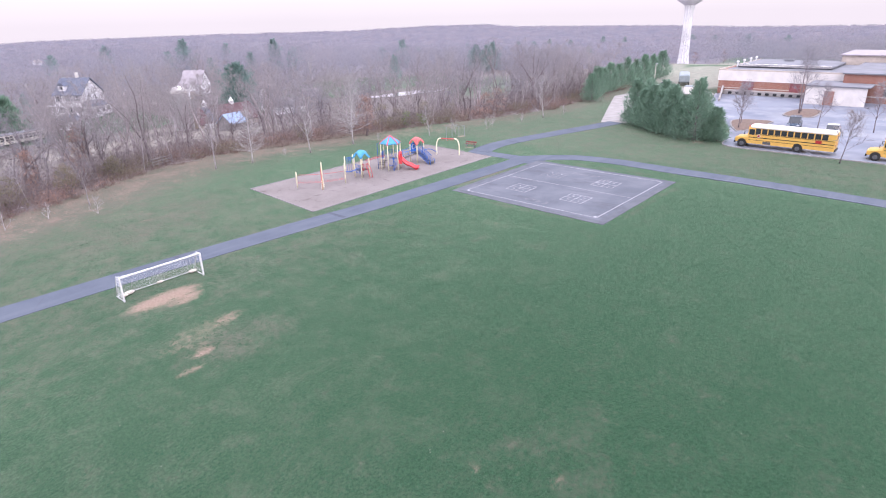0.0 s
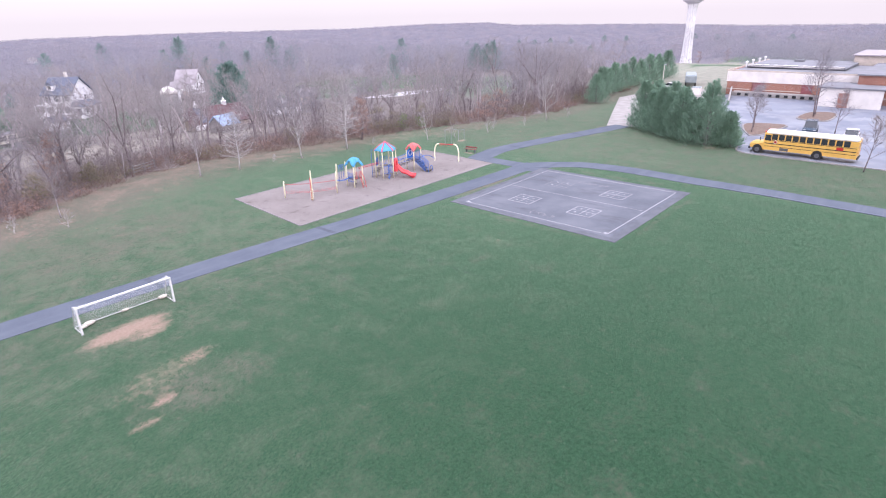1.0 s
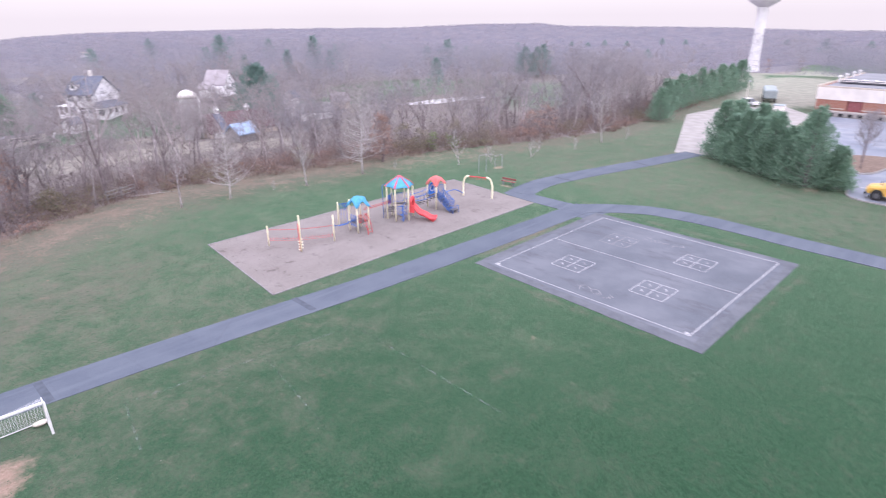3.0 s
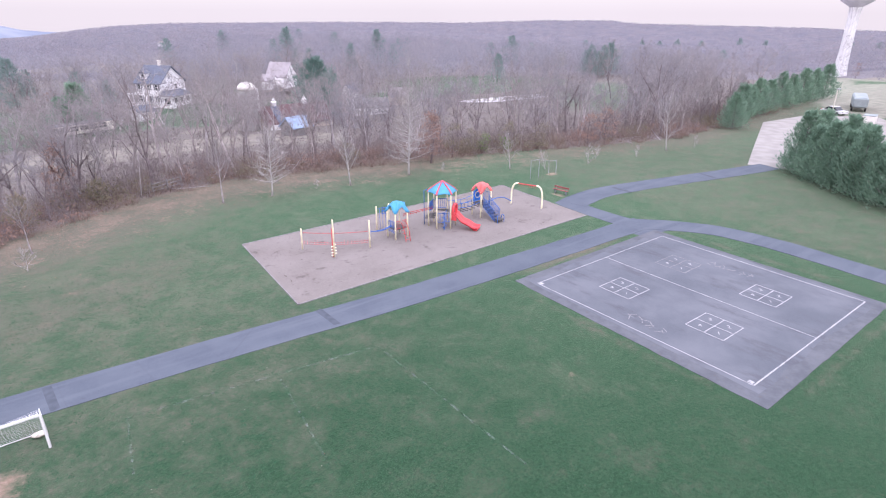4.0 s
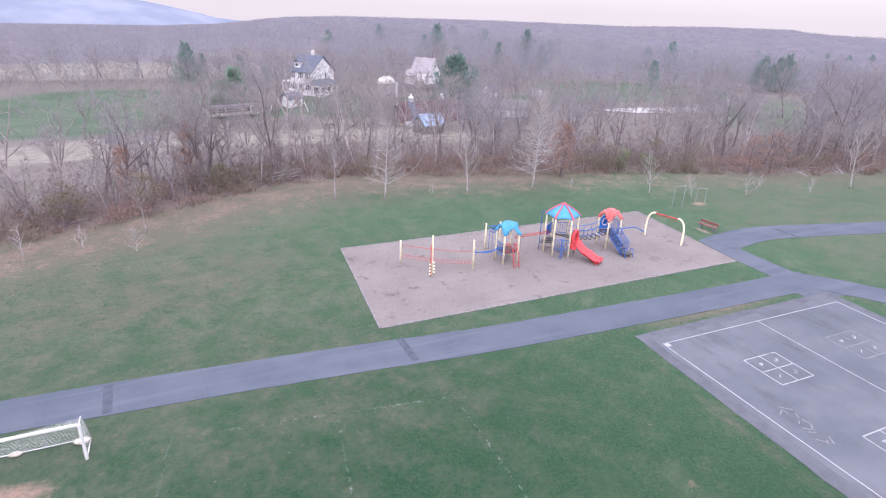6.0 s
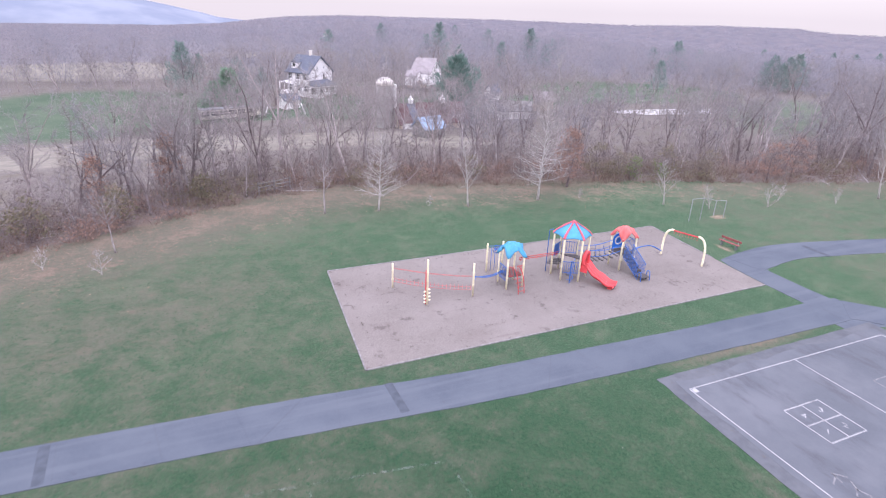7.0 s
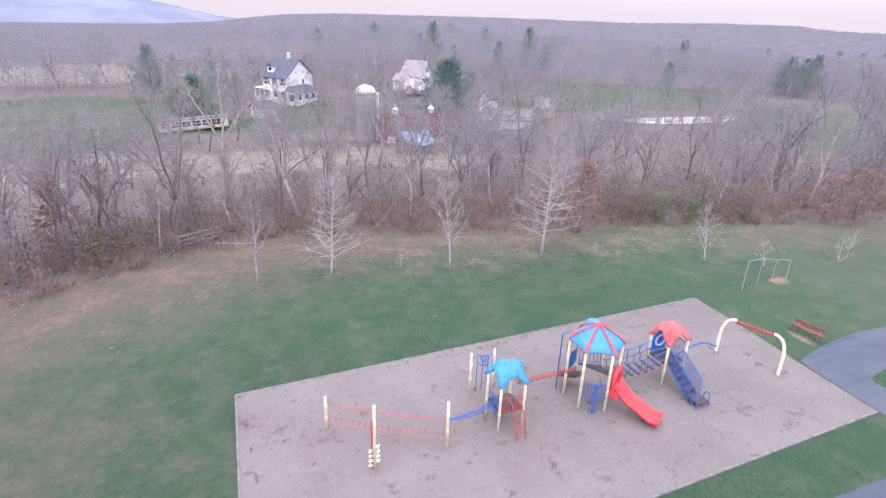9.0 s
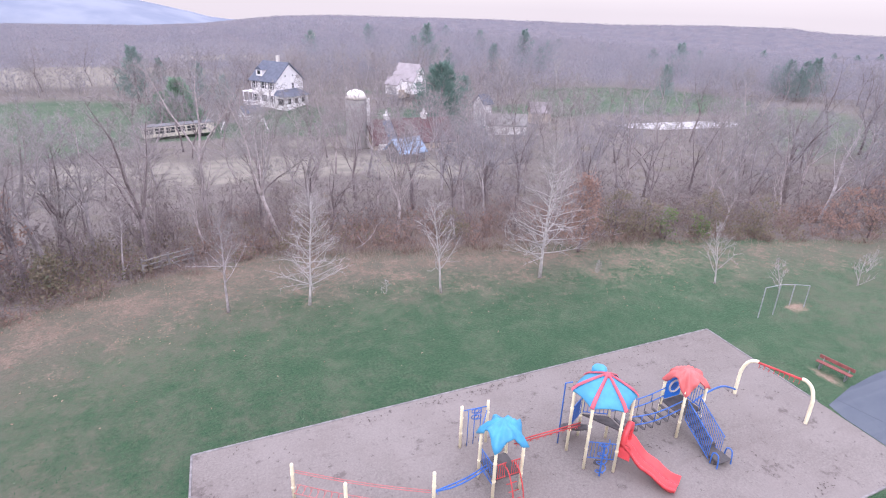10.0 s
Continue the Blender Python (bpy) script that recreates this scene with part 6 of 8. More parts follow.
for x in (-3, -1.8, 3.2):
    for y in (-1.1, 1.1):
        part("wheel", Geo().tube([(x, y - 0.12, 0.5), (x, y + 0.12, 0.5)], 0.5, 14), M_RUBBER, tank)
part("hitch", Geo().tube([(4.6, 0, 0.9), (6.2, 0, 0.6)], 0.07, 6), M_TRUCK, tank)
dumpster = thing("dumpster", "pale steel dumpster beside the school drive", "dumpster", "", pose(137.5, 49, 0.02, 0, 0, 10))
part("bin", Geo().box(0, 0, 0.9, 2.4, 1.8, 1.6, 0, 0.06), M_STUCCO, dumpster)
part("lid", Geo().box(0, 0, 1.75, 2.45, 1.85, 0.1, 0, 0.03), M_TRUCK, dumpster)
# light pole by the evergreens
lp = thing("light_pole", "slim pale parking lot light pole", "street lamp", "", pose(103.5, 43.5, 0))
part("pole", Geo().tube([(0, 0, -0.1), (0, 0, 9.0)], [0.1, 0.06], 8), M_CREAM, lp)
part("lamp_head", Geo().box(0.3, 0, 9.0, 0.7, 0.3, 0.12, 0, 0.03), M_GALV, lp)

# ---- water tower ----
TX, TY = 397.2, 143.6
tz = float(land(TX, TY)) - 2.6
wt = thing("water_tower", "tall white water tower with a fluted column and bowl tank", "water tower", "", pose(TX, TY, tz))
col_geo = Geo()
prof = [(3.9, -0.5), (3.5, 3), (2.9, 9), (2.6, 16), (2.45, 25), (2.5, 34), (3.05, 38.6)]
vs, fs, n = [], [], 48
for r_, z_ in prof:
    for k in range(n):
        a_ = 2 * math.pi * k / n
        f_ = r_ * (1 + 0.08 * (1 if k % 4 < 2 else -1))
        vs.append((f_ * math.cos(a_), f_ * math.sin(a_), z_))
fs = [(j * n + k, j * n + (k + 1) % n, (j + 1) * n + (k + 1) % n, (j + 1) * n + k) for j in range(len(prof) - 1) for k in range(n)]
part("column", Geo().add(vs, fs), M_TOWER, wt, "white fluted steel column")
part("tank", Geo().lathe(0, 0, [(3.0, 38.2), (5.0, 39.4), (8.0, 41.4), (9.8, 44.0), (10.2, 46.5), (8.8, 49), (5.0, 51), (0.5, 51.8)], 40), M_TOWER, wt, "white bowl-shaped tank", True)


# ---- the farm in the valley ----
def gable_roof(cx, cy, z, lx, ly, rise, over, mat, parent, along="x", label=""):
    """Two roof slopes with thickness, ridge along x or y."""
    a_, b_ = (lx / 2 + over, ly / 2 + over) if along == "x" else (ly / 2 + over, lx / 2 + over)
    drop = rise * over / (b_ - over)
    sec = [(-b_, -drop), (0, rise), (b_, -drop), (b_, -drop - 0.18), (0, rise - 0.2), (-b_, -drop - 0.18)]
    vs = []
    for s in (-a_, a_):
        vs += [((cx + s, cy + u, z + w) if along == "x" else (cx + u, cy + s, z + w)) for u, w in sec]
    fs = [(i, (i + 1) % 6, 6 + (i + 1) % 6, 6 + i) for i in range(6)] + [(0, 1, 4, 5), (1, 2, 3, 4), (11, 10, 7, 6), (10, 9, 8, 7)]
    return part("roof", Geo().add(vs, fs), mat, parent, label)


def gable_body(cx, cy, z, lx, ly, h, rise, mat, parent, along="x", label=""):
    vs = []
    if along == "x":
        sec = [(-ly / 2, -1.2), (ly / 2, -1.2), (ly / 2, h - 0.1), (0, h + rise - 0.1), (-ly / 2, h - 0.1)]
        for s in (-lx / 2, lx / 2):
            vs += [(cx + s, cy + u, z + w) for u, w in sec]
    else:
        sec = [(-lx / 2, -1.2), (lx / 2, -1.2), (lx / 2, h - 0.1), (0, h + rise - 0.1), (-lx / 2, h - 0.1)]
        for s in (-ly / 2, ly / 2):
            vs += [(cx + u, cy + s, z + w) for u, w in sec]
    fs = [(0, 1, 2, 3, 4), (9, 8, 7, 6, 5)] + [(i, (i + 1) % 5, 5 + (i + 1) % 5, 5 + i) for i in range(5)]
    return part("wall", Geo().add(vs, fs), mat, parent, label)


def sash(parent, x, y, z, w, h, facing, shutters=True):
    """A window set proud of a wall, with frame and dark shutters; facing is a unit step in x and y."""
    fx, fy = facing
    sx, sy = (w, 0.08) if fy else (0.08, w)
    pane = part("window", Geo().box(x, y, z, sx, sy, h), M_GLASS, parent, "dark sash window")
    f = Geo()
    for d in (-h / 2, 0, h / 2):
        f.box(x + fx * 0.03, y + fy * 0.03, z + d, sx + 0.06, sy + 0.02, 0.09)
    for d in (-w / 2, w / 2):
        f.box(x + fx * 0.03 + (d if fy else 0), y + fy * 0.03 + (0 if fy else d), z, 0.07 if fy else 0.1, 0.1 if fy else 0.07, h)
    part("window_frame", f, M_SIDING, pane)
    if shutters:
        for s in (-1, 1):
            dx, dy = ((s * (w / 2 + 0.26), 0) if fy else (0, s * (w / 2 + 0.26)))
            part("shutter", Geo().box(x + dx + fx * 0.02, y + dy + fy * 0.02, z, 0.28 if fy else 0.06, 0.06 if fy else 0.28, h), M_SHUTTER, pane)


farm = thing("farmhouse", "white two-storey farmhouse with blue-grey gabled roof and porch", "house", "", pose(55.5, 181.0, -4.75, 0, 0, -54))
HX, HY, HH, HRISE = 7.6, 8.8, 5.8, 3.7
gable_body(0, 0, 0, HX, HY, HH, HRISE, M_SIDING, farm, "x", "white clapboard wall")
gable_roof(0, 0, HH, HX, HY, HRISE, 0.4, M_SHINGLE, farm, "x", "blue-grey shingle roof")
for x in (-2.7, 0.1, 2.5):
    sash(farm, x, -HY / 2 - 0.03, 4.55, 0.8, 1.4, (0, -1))
for x in (-2.6, 0.2, 2.6):
    sash(farm, x, -HY / 2 - 0.03, 1.7, 0.8, 1.5, (0, -1))
sash(farm, HX / 2 + 0.03, 1.0, 4.4, 0.7, 1.2, (1, 0), False)
for y, z in ((-1.2, 6.6), (1.2, 6.6)):
    part("vent", Geo().box(HX / 2 + 0.02, y, z, 0.06, 0.3, 0.3), M_SHUTTER, farm, "small dark gable vent")
part("chimney", Geo().box(0.5, 0.2, HH + HRISE + 0.4, 0.65, 0.65, 1.5, 0, 0.05).box(0.5, 0.2, HH + HRISE + 1.18, 0.78, 0.78, 0.14, 0, 0.03), M_STUCCO, farm, "pale chimney")
dorm = part("dormer", Geo().box(-1.7, -2.7, 7.1, 1.8, 2.2, 1.4), M_SIDING, farm, "white dormer")
part("dormer_roof", Geo().add([(-2.8, -4.0, 7.75), (-0.6, -4.0, 7.75), (-1.7, -4.0, 8.6), (-2.8, -1.2, 7.75), (-0.6, -1.2, 7.75), (-1.7, -1.2, 8.6)], [(0, 1, 2), (5, 4, 3), (0, 2, 5, 3), (2, 1, 4, 5)]), M_SHINGLE, dorm)
part("dormer_window", Geo().box(-1.7, -3.82, 7.2, 0.8, 0.06, 0.8), M_GLASS, dorm)
porch = part("porch", Geo().box(HX / 2 + 1.55, -1.0, 0.6, 3.0, 7.2, 4.0), M_SIDING, farm, "white side porch")
part("porch_roof", Geo().add([(HX / 2, -5.2, 2.7), (HX / 2 + 3.6, -5.2, 2.55), (HX / 2 + 3.6, 3.2, 2.55), (HX / 2, 3.2, 2.7), (HX / 2, -4.2, 3.7), (HX / 2 + 1.4, -3.4, 3.55), (HX / 2 + 1.4, 1.6, 3.55), (HX / 2, 2.4, 3.7)],
                            [(0, 1, 5, 4), (1, 2, 6, 5), (2, 3, 7, 6), (4, 5, 6, 7), (3, 2, 1, 0)]), M_SHINGLE, porch, "blue-grey hipped porch roof")
for y in (-3.4, -1.2, 1.0):
    part("porch_window", Geo().box(HX / 2 + 3.07, y, 1.5, 0.06, 0.9, 1.1), M_GLASS, porch)
part("porch_window", Geo().box(HX / 2 + 1.6, -4.62, 1.3, 1.6, 0.06, 1.4), M_GLASS, porch)
part("front_porch_roof", Geo().box(-HX / 2 - 1.3, -2.4, 2.7, 2.8, 5.0, 0.25, 0, 0.05), M_SIDING, farm, "white porch roof edge")
part("front_porch_floor", Geo().box(-HX / 2 - 1.3, -2.4, 0.1, 2.6, 4.8, 0.9), M_SIDING, farm)
for y in (-4.7, -3.2, -1.6, 0.0):
    part("porch_post", Geo().box(-HX / 2 - 2.5, y, 1.3, 0.2, 0.2, 2.7), M_SIDING, farm)


def little_house(name, x, y, lx, ly, h, rise, turn, label, roof, wall=None, along="x", z=None):
    ob = thing(name, label, "building", "", pose(x, y, float(land(x, y)) if z is None else z, 0, 0, turn))
    gable_body(0, 0, 0, lx, ly, h, rise, wall or M_SIDING, ob, along)
    gable_roof(0, 0, h, lx, ly, rise, 0.3, roof, ob, along)
    return ob


shed = little_house("garden_shed", 47.5, 167.2, 4.0, 3.4, 2.2, 1.1, 20, "small white garden shed with a grey roof", M_SHINGLE)
part("shed_door", Geo().box(0.6, -1.73, 0.9, 0.9, 0.06, 1.8), M_STONE, shed)
gar = little_house("white_house", 88.4, 181.0, 6.0, 7.0, 2.2, 3.6, -50, "white gabled house among trees with a pale roof", M_PALEROOF, None, "x", -1.7)
for x in (-1.8, 0.4):
    sash(gar, x, -3.53, 1.2, 0.7, 1.1, (0, -1), False)
for y, z in ((-1.8, 1.2), (1.4, 1.2), (0.0, 3.6)):
    sash(gar, 3.03, y, z, 0.7, 1.1, (1, 0), False)
gable_body(-1.2, -5.2, 0, 3.4, 3.6, 1.4, 1.4, M_SIDING, gar, "x", "white low annex")
gable_roof(-1.2, -5.2, 1.4, 3.4, 3.6, 1.4, 0.25, M_PALEROOF, gar, "x")
part("foundation", Geo().box(-0.6, -4.6, -0.95, 4.2, 3.6, 1.9), M_STONE, gar, "rough stone foundation")
part("lean_to", Geo().box(1.6, -4.4, 0.5, 2.0, 1.6, 2.2, 0, 0.03), M_SIDING, gar, "white lean-to")
barn = little_house("barn", 70.6, 135.0, 15, 9, 1.6, 3.2, 0, "long barn with a rusty red roof and white cupolas", M_TINRED, M_STONE, "x", -5.5)
part("roof_patch", Geo().add([(-4.9, -4.2, 1.83), (-3.3, -4.2, 1.83), (-3.3, -0.3, 4.63), (-4.9, -0.3, 4.63), (-4.9, -4.2, 1.90), (-3.3, -4.2, 1.90), (-3.3, -0.3, 4.70), (-4.9, -0.3, 4.70)],
                             [(4, 5, 6, 7), (0, 1, 5, 4), (1, 2, 6, 5), (2, 3, 7, 6), (3, 0, 4, 7)]), M_SHINGLE, barn, "dark blue-grey roof patch")
for x in (-3.9, 3.0):
    cup = part("cupola", Geo().box(x, 0, 5.0, 0.85, 0.85, 0.9, 0, 0.05), M_WHITE, barn, "white louvred cupola")
    part("cupola_roof", Geo().lathe(x, 0, [(0.7, 5.4), (0.48, 5.6), (0.3, 5.68), (0.27, 5.95), (0.08, 6.2), (0.02, 6.5)], 10), M_WHITE, cup)
part("open_bay", Geo().box(-5.6, -4.7, 0.7, 2.6, 0.3, 1.6), M_WHITE, barn, "white lean-to door")
little_house("tin_roof_shed", 64.2, 118.8, 3.8, 4.4, 2.0, 1.6, -75, "small timber shed with a pale blue tin roof", M_TINBLUE, M_FENCE, "y", -4.1)
silo = thing("silo", "pale concrete silo with a domed cap", "silo", "", pose(61.2, 134.8, float(land(61.2, 134.8))))
part("shaft", Geo().lathe(0, 0, [(1.72, -1), (1.72, 8.2), (1.82, 8.3)], 28), M_SILO, silo)
part("cap", Geo().lathe(0, 0, [(1.85, 8.3), (1.65, 9.0), (1.1, 9.5), (0.2, 9.8)], 28), M_STUCCO, silo, "white domed cap", True)
for i in range(9):
    part("hoop", Geo().lathe(0, 0, [(1.73, 0.3 + 0.9 * i), (1.77, 0.33 + 0.9 * i), (1.73, 0.36 + 0.9 * i)], 28), M_GALV, silo)
part("chute_pipe", Geo().tube([(1.9, -0.6, -0.5), (1.9, -0.6, 8.4)], 0.32, 8), M_WHITE, silo)
wb = little_house("white_barn", 95.5, 154, 2.6, 3.0, 5.2, 1.6, 20, "narrow white barn gable behind vines", M_SHINGLE)
little_house("grey_barn", 96.0, 144, 8, 5, 2.2, 1.8, -25, "low grey roofed barn with white end wall", M_FENCE)
little_house("stone_barn", 108, 150, 4.4, 3.6, 2.6, 1.8, -20, "pale stone outbuilding half hidden by bare trees", M_PALEROOF, M_STONE)
for i, (x, y, s, t) in enumerate(((330, 640, 0.8, 30), (560, 560, 0.8, 20), (125, 470, 0.7, 15))):
    little_house("distant_house", x, y, 6 * s, 5 * s, 6.5 * s, 2.2 * s, t, "distant white house among winter woods", M_STONE)
# old trailer in the field
wg = thing("old_trailer", "long cream trailer with rows of dark paned windows in the field", "trailer", "", pose(33.3, 156.6, float(land(33.3, 156.6)), 0, -1.5, 8) @ Matrix.Scale(1.12, 4))
part("body", Geo().box(0, 0, 1.35, 11.0, 2.3, 1.7, 0, 0.12), M_CREAM, wg, "faded cream side")
part("roof", Geo().box(0, 0, 2.26, 11.1, 2.4, 0.14, 0, 0.05), M_ROOFG, wg, "weathered grey roof")
for i in range(6):
    for k in (-1, 1):
        w_ = part("window", Geo().box(-4.6 + 1.62 * i, 1.152 * k, 1.55, 1.3, 0.03, 0.85), M_GLASS, wg, "dark paned window")
        part("mullion", Geo().box(-4.6 + 1.62 * i, 1.17 * k, 1.55, 1.3, 0.03, 0.08).box(-4.6 + 1.62 * i, 1.172 * k, 1.55, 0.08, 0.03, 0.85), M_CREAM, w_)
for x in (-3.4, 3.4):
    for y in (-1.0, 1.0):
        part("wheel", Geo().tube([(x, y - 0.1, 0.35), (x, y + 0.1, 0.35)], 0.35, 12), M_RUBBER, wg)
    part("axle_block", Geo().box(x, 0, 0.4, 0.5, 1.6, 0.4), M_RUBBER, wg)
whole("fallen_pole", Geo().tube([(40.6, 158.2, float(land(40.6, 158.2)) + 0.1), (41.6, 159.5, float(land(41.6, 159.5)) + 1.9)], 0.12, 6), M_WHITE, "white pole leaning beside the cream trailer", "pole")
whole("fallen_pole", Geo().tube([(49.6, 158.0, float(land(49.6, 158)) + 0.1), (49.0, 159.5, float(land(49.0, 159.5)) + 2.4)], 0.14, 6), M_WHITE, "white leaning pole in the pasture", "pole")
pond_pts = [(132 + 15 * math.cos(a) * (1 + 0.12 * math.sin(3 * a)), 131.0 + 4.6 * math.sin(a) * (1 + 0.18 * math.cos(2 * a)) - 1.6 * math.cos(a)) for a in np.linspace(0, 2 * math.pi, 40, endpoint=False)]
pz = max(float(land(x, y)) for x, y in pond_pts) + 0.06
whole("pond", Geo().slab(pond_pts, pz - 2.2, pz), M_WATER, "still pond reflecting the white sky", "water", "structure")
# rail fence in the wood's edge
fence = thing("rail_fence", "short run of weathered split-rail fence at the wood edge", "fence")
fa, fb = Vector((30.4, 79.2, 0)), Vector((33.6, 80.6, 0))
for i in range(3):
    p = fa.lerp(fb, i / 2)
    z = float(land(p.x, p.y))
    part("fence_post", Geo().box(p.x, p.y, z + 0.55, 0.14, 0.14, 1.4, 0.2, 0.02), M_FENCE, fence)
for i in range(2):
    for k in range(3):
        p, q = fa.lerp(fb, i / 2), fa.lerp(fb, (i + 1) / 2)
        z = 0.35 + 0.36 * k
        part("fence_rail", Geo().tube([(p.x, p.y, float(land(p.x, p.y)) + z), (q.x, q.y, float(land(q.x, q.y)) + z + 0.03)], 0.06, 6), M_FENCE, fence)
# the long blue ridge on the skyline
ridge_az = [-26, -20, -15, -11, -7, -4, -1, 1.5, 3.5, 6, 12]
ridge_el = [0.25, 0.35, 0.38, 0.30, 0.15, -0.02, -0.55, -1.05, -1.5, -1.75, -2.1]
vs, fs, rows, cols = [], [], 9, 90
for j in range(rows):
    for i in range(cols):
        az = -26 + 38 * i / (cols - 1)
        el = np.interp(az, ridge_az, ridge_el) + 0.05 * noise.noise((az * 0.8, 2, 0))
        dist = 3600 + 700 * (1 - j / (rows - 1)) * -1
        crest_z = 17.4 + 3600 * math.tan(radians(float(el)))
        t = j / (rows - 1)
        vs.append((30 + dist * math.sin(radians(az)), 30 + dist * math.cos(radians(az)), -230 + (crest_z + 230) * t ** 0.35 + 3 * noise.noise((az * 2.5, j, 4)) * t * (1 - t) * 4))
fs = [(j * cols + i, j * cols + i + 1, (j + 1) * cols + i + 1, (j + 1) * cols + i) for j in range(rows - 1) for i in range(cols - 1)]
# The blue distance haze is mixed into the ridge's base colour.
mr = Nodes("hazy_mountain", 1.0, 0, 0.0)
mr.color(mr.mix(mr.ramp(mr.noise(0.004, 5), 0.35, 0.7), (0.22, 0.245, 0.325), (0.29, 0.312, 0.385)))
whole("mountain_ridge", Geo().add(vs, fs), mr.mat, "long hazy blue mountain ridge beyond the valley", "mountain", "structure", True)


# young trees on the lawn
lawn_trees = [
    (35.2, 72.0, 6.7, "vase", 11, 0.32, "slender young tree with bare upswept grey branches on the lawn"),
    (40.0, 71.2, 7.6, "cone", 46, 0.2, "young bare tree with a broad pale spreading crown on the lawn"),
    (48.5, 69.9, 7.0, "vase", 14, 0.2, "young bare tree with fine ascending pale branches on the lawn"),
    (56.1, 69.65, 10.7, "cone", 60, 0.15, "tall conical bare tree with pale grey tiered branches on the lawn"),
    (67.5, 64.4, 5.0, "vase", 9, 0.2, "small bare tree with a forked pale trunk on the lawn"),
    (92.2, 58.8, 7.4, "round", 15, 0.2, "lone bare pale tree on the lawn near the wood"),
    (18.9, 68.0, 4.6, "round", 8, 0.5, "thin leaning sapling with a few bare branches near the wood"),
    (29.2, 79.0, 5.8, "vase", 6, 0.5, "crooked pale leaning trunk with few branches beside the rail fence"),
]
for i, (x, y, h, shape, limbs, low, label) in enumerate(lawn_trees):
    me = bare_tree(100 + i, h, 0.010 * h + 0.02, limbs + 6, 6, 7, shape, low, M_TRUNK if i in (0, 6, 7) else M_PALE, M_TWIG if i in (0, 6, 7) else M_PTWIG, 7, 0.03, 0.075, 0.9, 0.9)
    put_tree("lawn_tree", me, x, y, label, "young lawn trees", 1.0, 40 * i)
for i, (x, y, h) in enumerate(((10.9, 65.8, 2.6), (14.6, 66.3, 1.9), (18.3, 64.2, 2.1), (71.0, 61.9, 2.9), (77.4, 60.5, 2.8), (80.5, 61.8, 2.0), (85.4, 58.9, 1.9), (45.0, 71.0, 1.2), (60.5, 68.8, 1.2), (97, 57.5, 2.0))):
    me = bare_tree(140 + i, h, 0.018 * h, 9, 4, 5, "vase", 0.06, M_PALE, M_PTWIG, 5, 0.1, 0.16)
    put_tree("sapling", me, x, y, "small bare sapling with pale thin stems on the grass", "lawn saplings", 1.0, 70 * i)

# the belt of wood along the lawn
belt_kinds = [wild_tree(200 + i, 13.0 + 0.6 * i, 0.16 + 0.012 * i, 3 + i % 3, 6, 5, 13, (1.0, 0.75, 1.2, 0.9, 1.1)[i % 5], (M_BARK, M_BARKD, M_TRUNK, M_BARKD, M_BARK)[i % 5], M_TWIG, (0, 90, 0, 160, 40)[i % 5]) for i in range(10)]
thicket_kinds = [bare_tree(230 + i, 4.6 + 0.7 * i, 0.05, 10, 3, 7, "vase", 0.05, M_BARKD, M_BRUSH, 4, 0.3, 0.15, 2.0, 0.8, True) for i in range(4)]
rng = random.Random(7)
spots = []
KEEP_OPEN = [(64, 112, 7), (30, 110, 10), (52, 110, 7), (60, 104, 4)]


# thin places in the wood, from the lawn to the fields beyond: two ends, half width, share of trees left
GLADES = [((81, 67), (132, 102), 6.5, 0.6), ((60, 74), (118, 134), 7.0, 0.25), ((73, 70), (124, 132), 5.0, 0.4)]


def thinned(x, y):
    """True where a gap in the wood has no tree."""
    for (ax, ay), (bx, by), half, left in GLADES:
        ux, uy = bx - ax, by - ay
        t = min(1.0, max(0.0, ((x - ax) * ux + (y - ay) * uy) / (ux * ux + uy * uy)))
        if math.hypot(x - ax - ux * t, y - ay - uy * t) < half and (x * 7.31 + y * 3.77) % 1.0 > left:
            return True
    return False


def free(x, y, gap):
    return all((x - a) ** 2 + (y - b) ** 2 > gap * gap for a, b in spots)


for _ in range(6000):
    x = rng.uniform(-25, 150)
    n = rng.uniform(2.5, 34)
    y = float(wood_edge(x)) + n
    deep = 26 if x < 60 else 60
    if n > deep or any(math.hypot(x - a, y - b) < r for a, b, r in KEEP_OPEN):
        continue
    clump = noise.noise((x * 0.07, y * 0.07, 2.0))
    gap = ((3.3 if x > 58 else 5.0) if n < 16 else (3.9 if x > 58 else 8.0)) - 1.8 * clump
    if free(x, y, gap):
        spots.append((x, y))
        k = rng.randrange(10)
        tall = 0.66 if x < 26.5 else (1.1 if x < 34 else (0.8 if x < 62 else 0.78))
        size = tall * rng.uniform(0.62, 1.12) * (0.75 if n < 6 else 1.0)
        dark = k % 5 in (1, 3)
        turn, tilt = rng.uniform(0, 360), rng.gauss(0, 6)
        if not thinned(x, y):
            put_tree("woodland_tree", belt_kinds[k], x, y, "bare brown woodland tree with tangled twigs" if dark else "bare grey woodland tree with fine twigs", "wood along the lawn", size, turn, tilt)
    if len(spots) > 300:
        break
n_belt = len(spots)
spots2 = []
for _ in range(2500):
    x = rng.uniform(-20, 140)
    n = rng.uniform(0.5, 20)
    y = float(wood_edge(x)) + n
    if all((x - a) ** 2 + (y - b) ** 2 > 4.4 for a, b in spots2) and not any(math.hypot(x - a, y - b) < r * 0.7 for a, b, r in KEEP_OPEN):
        spots2.append((x, y))
        put_tree("thicket_tree", thicket_kinds[rng.randrange(4)], x, y, "many-stemmed bare thicket sapling in brushwood", "wood along the lawn", rng.uniform(0.5, 1.05), rng.uniform(0, 360), rng.gauss(0, 8))
    if len(spots2) > 200:
        break

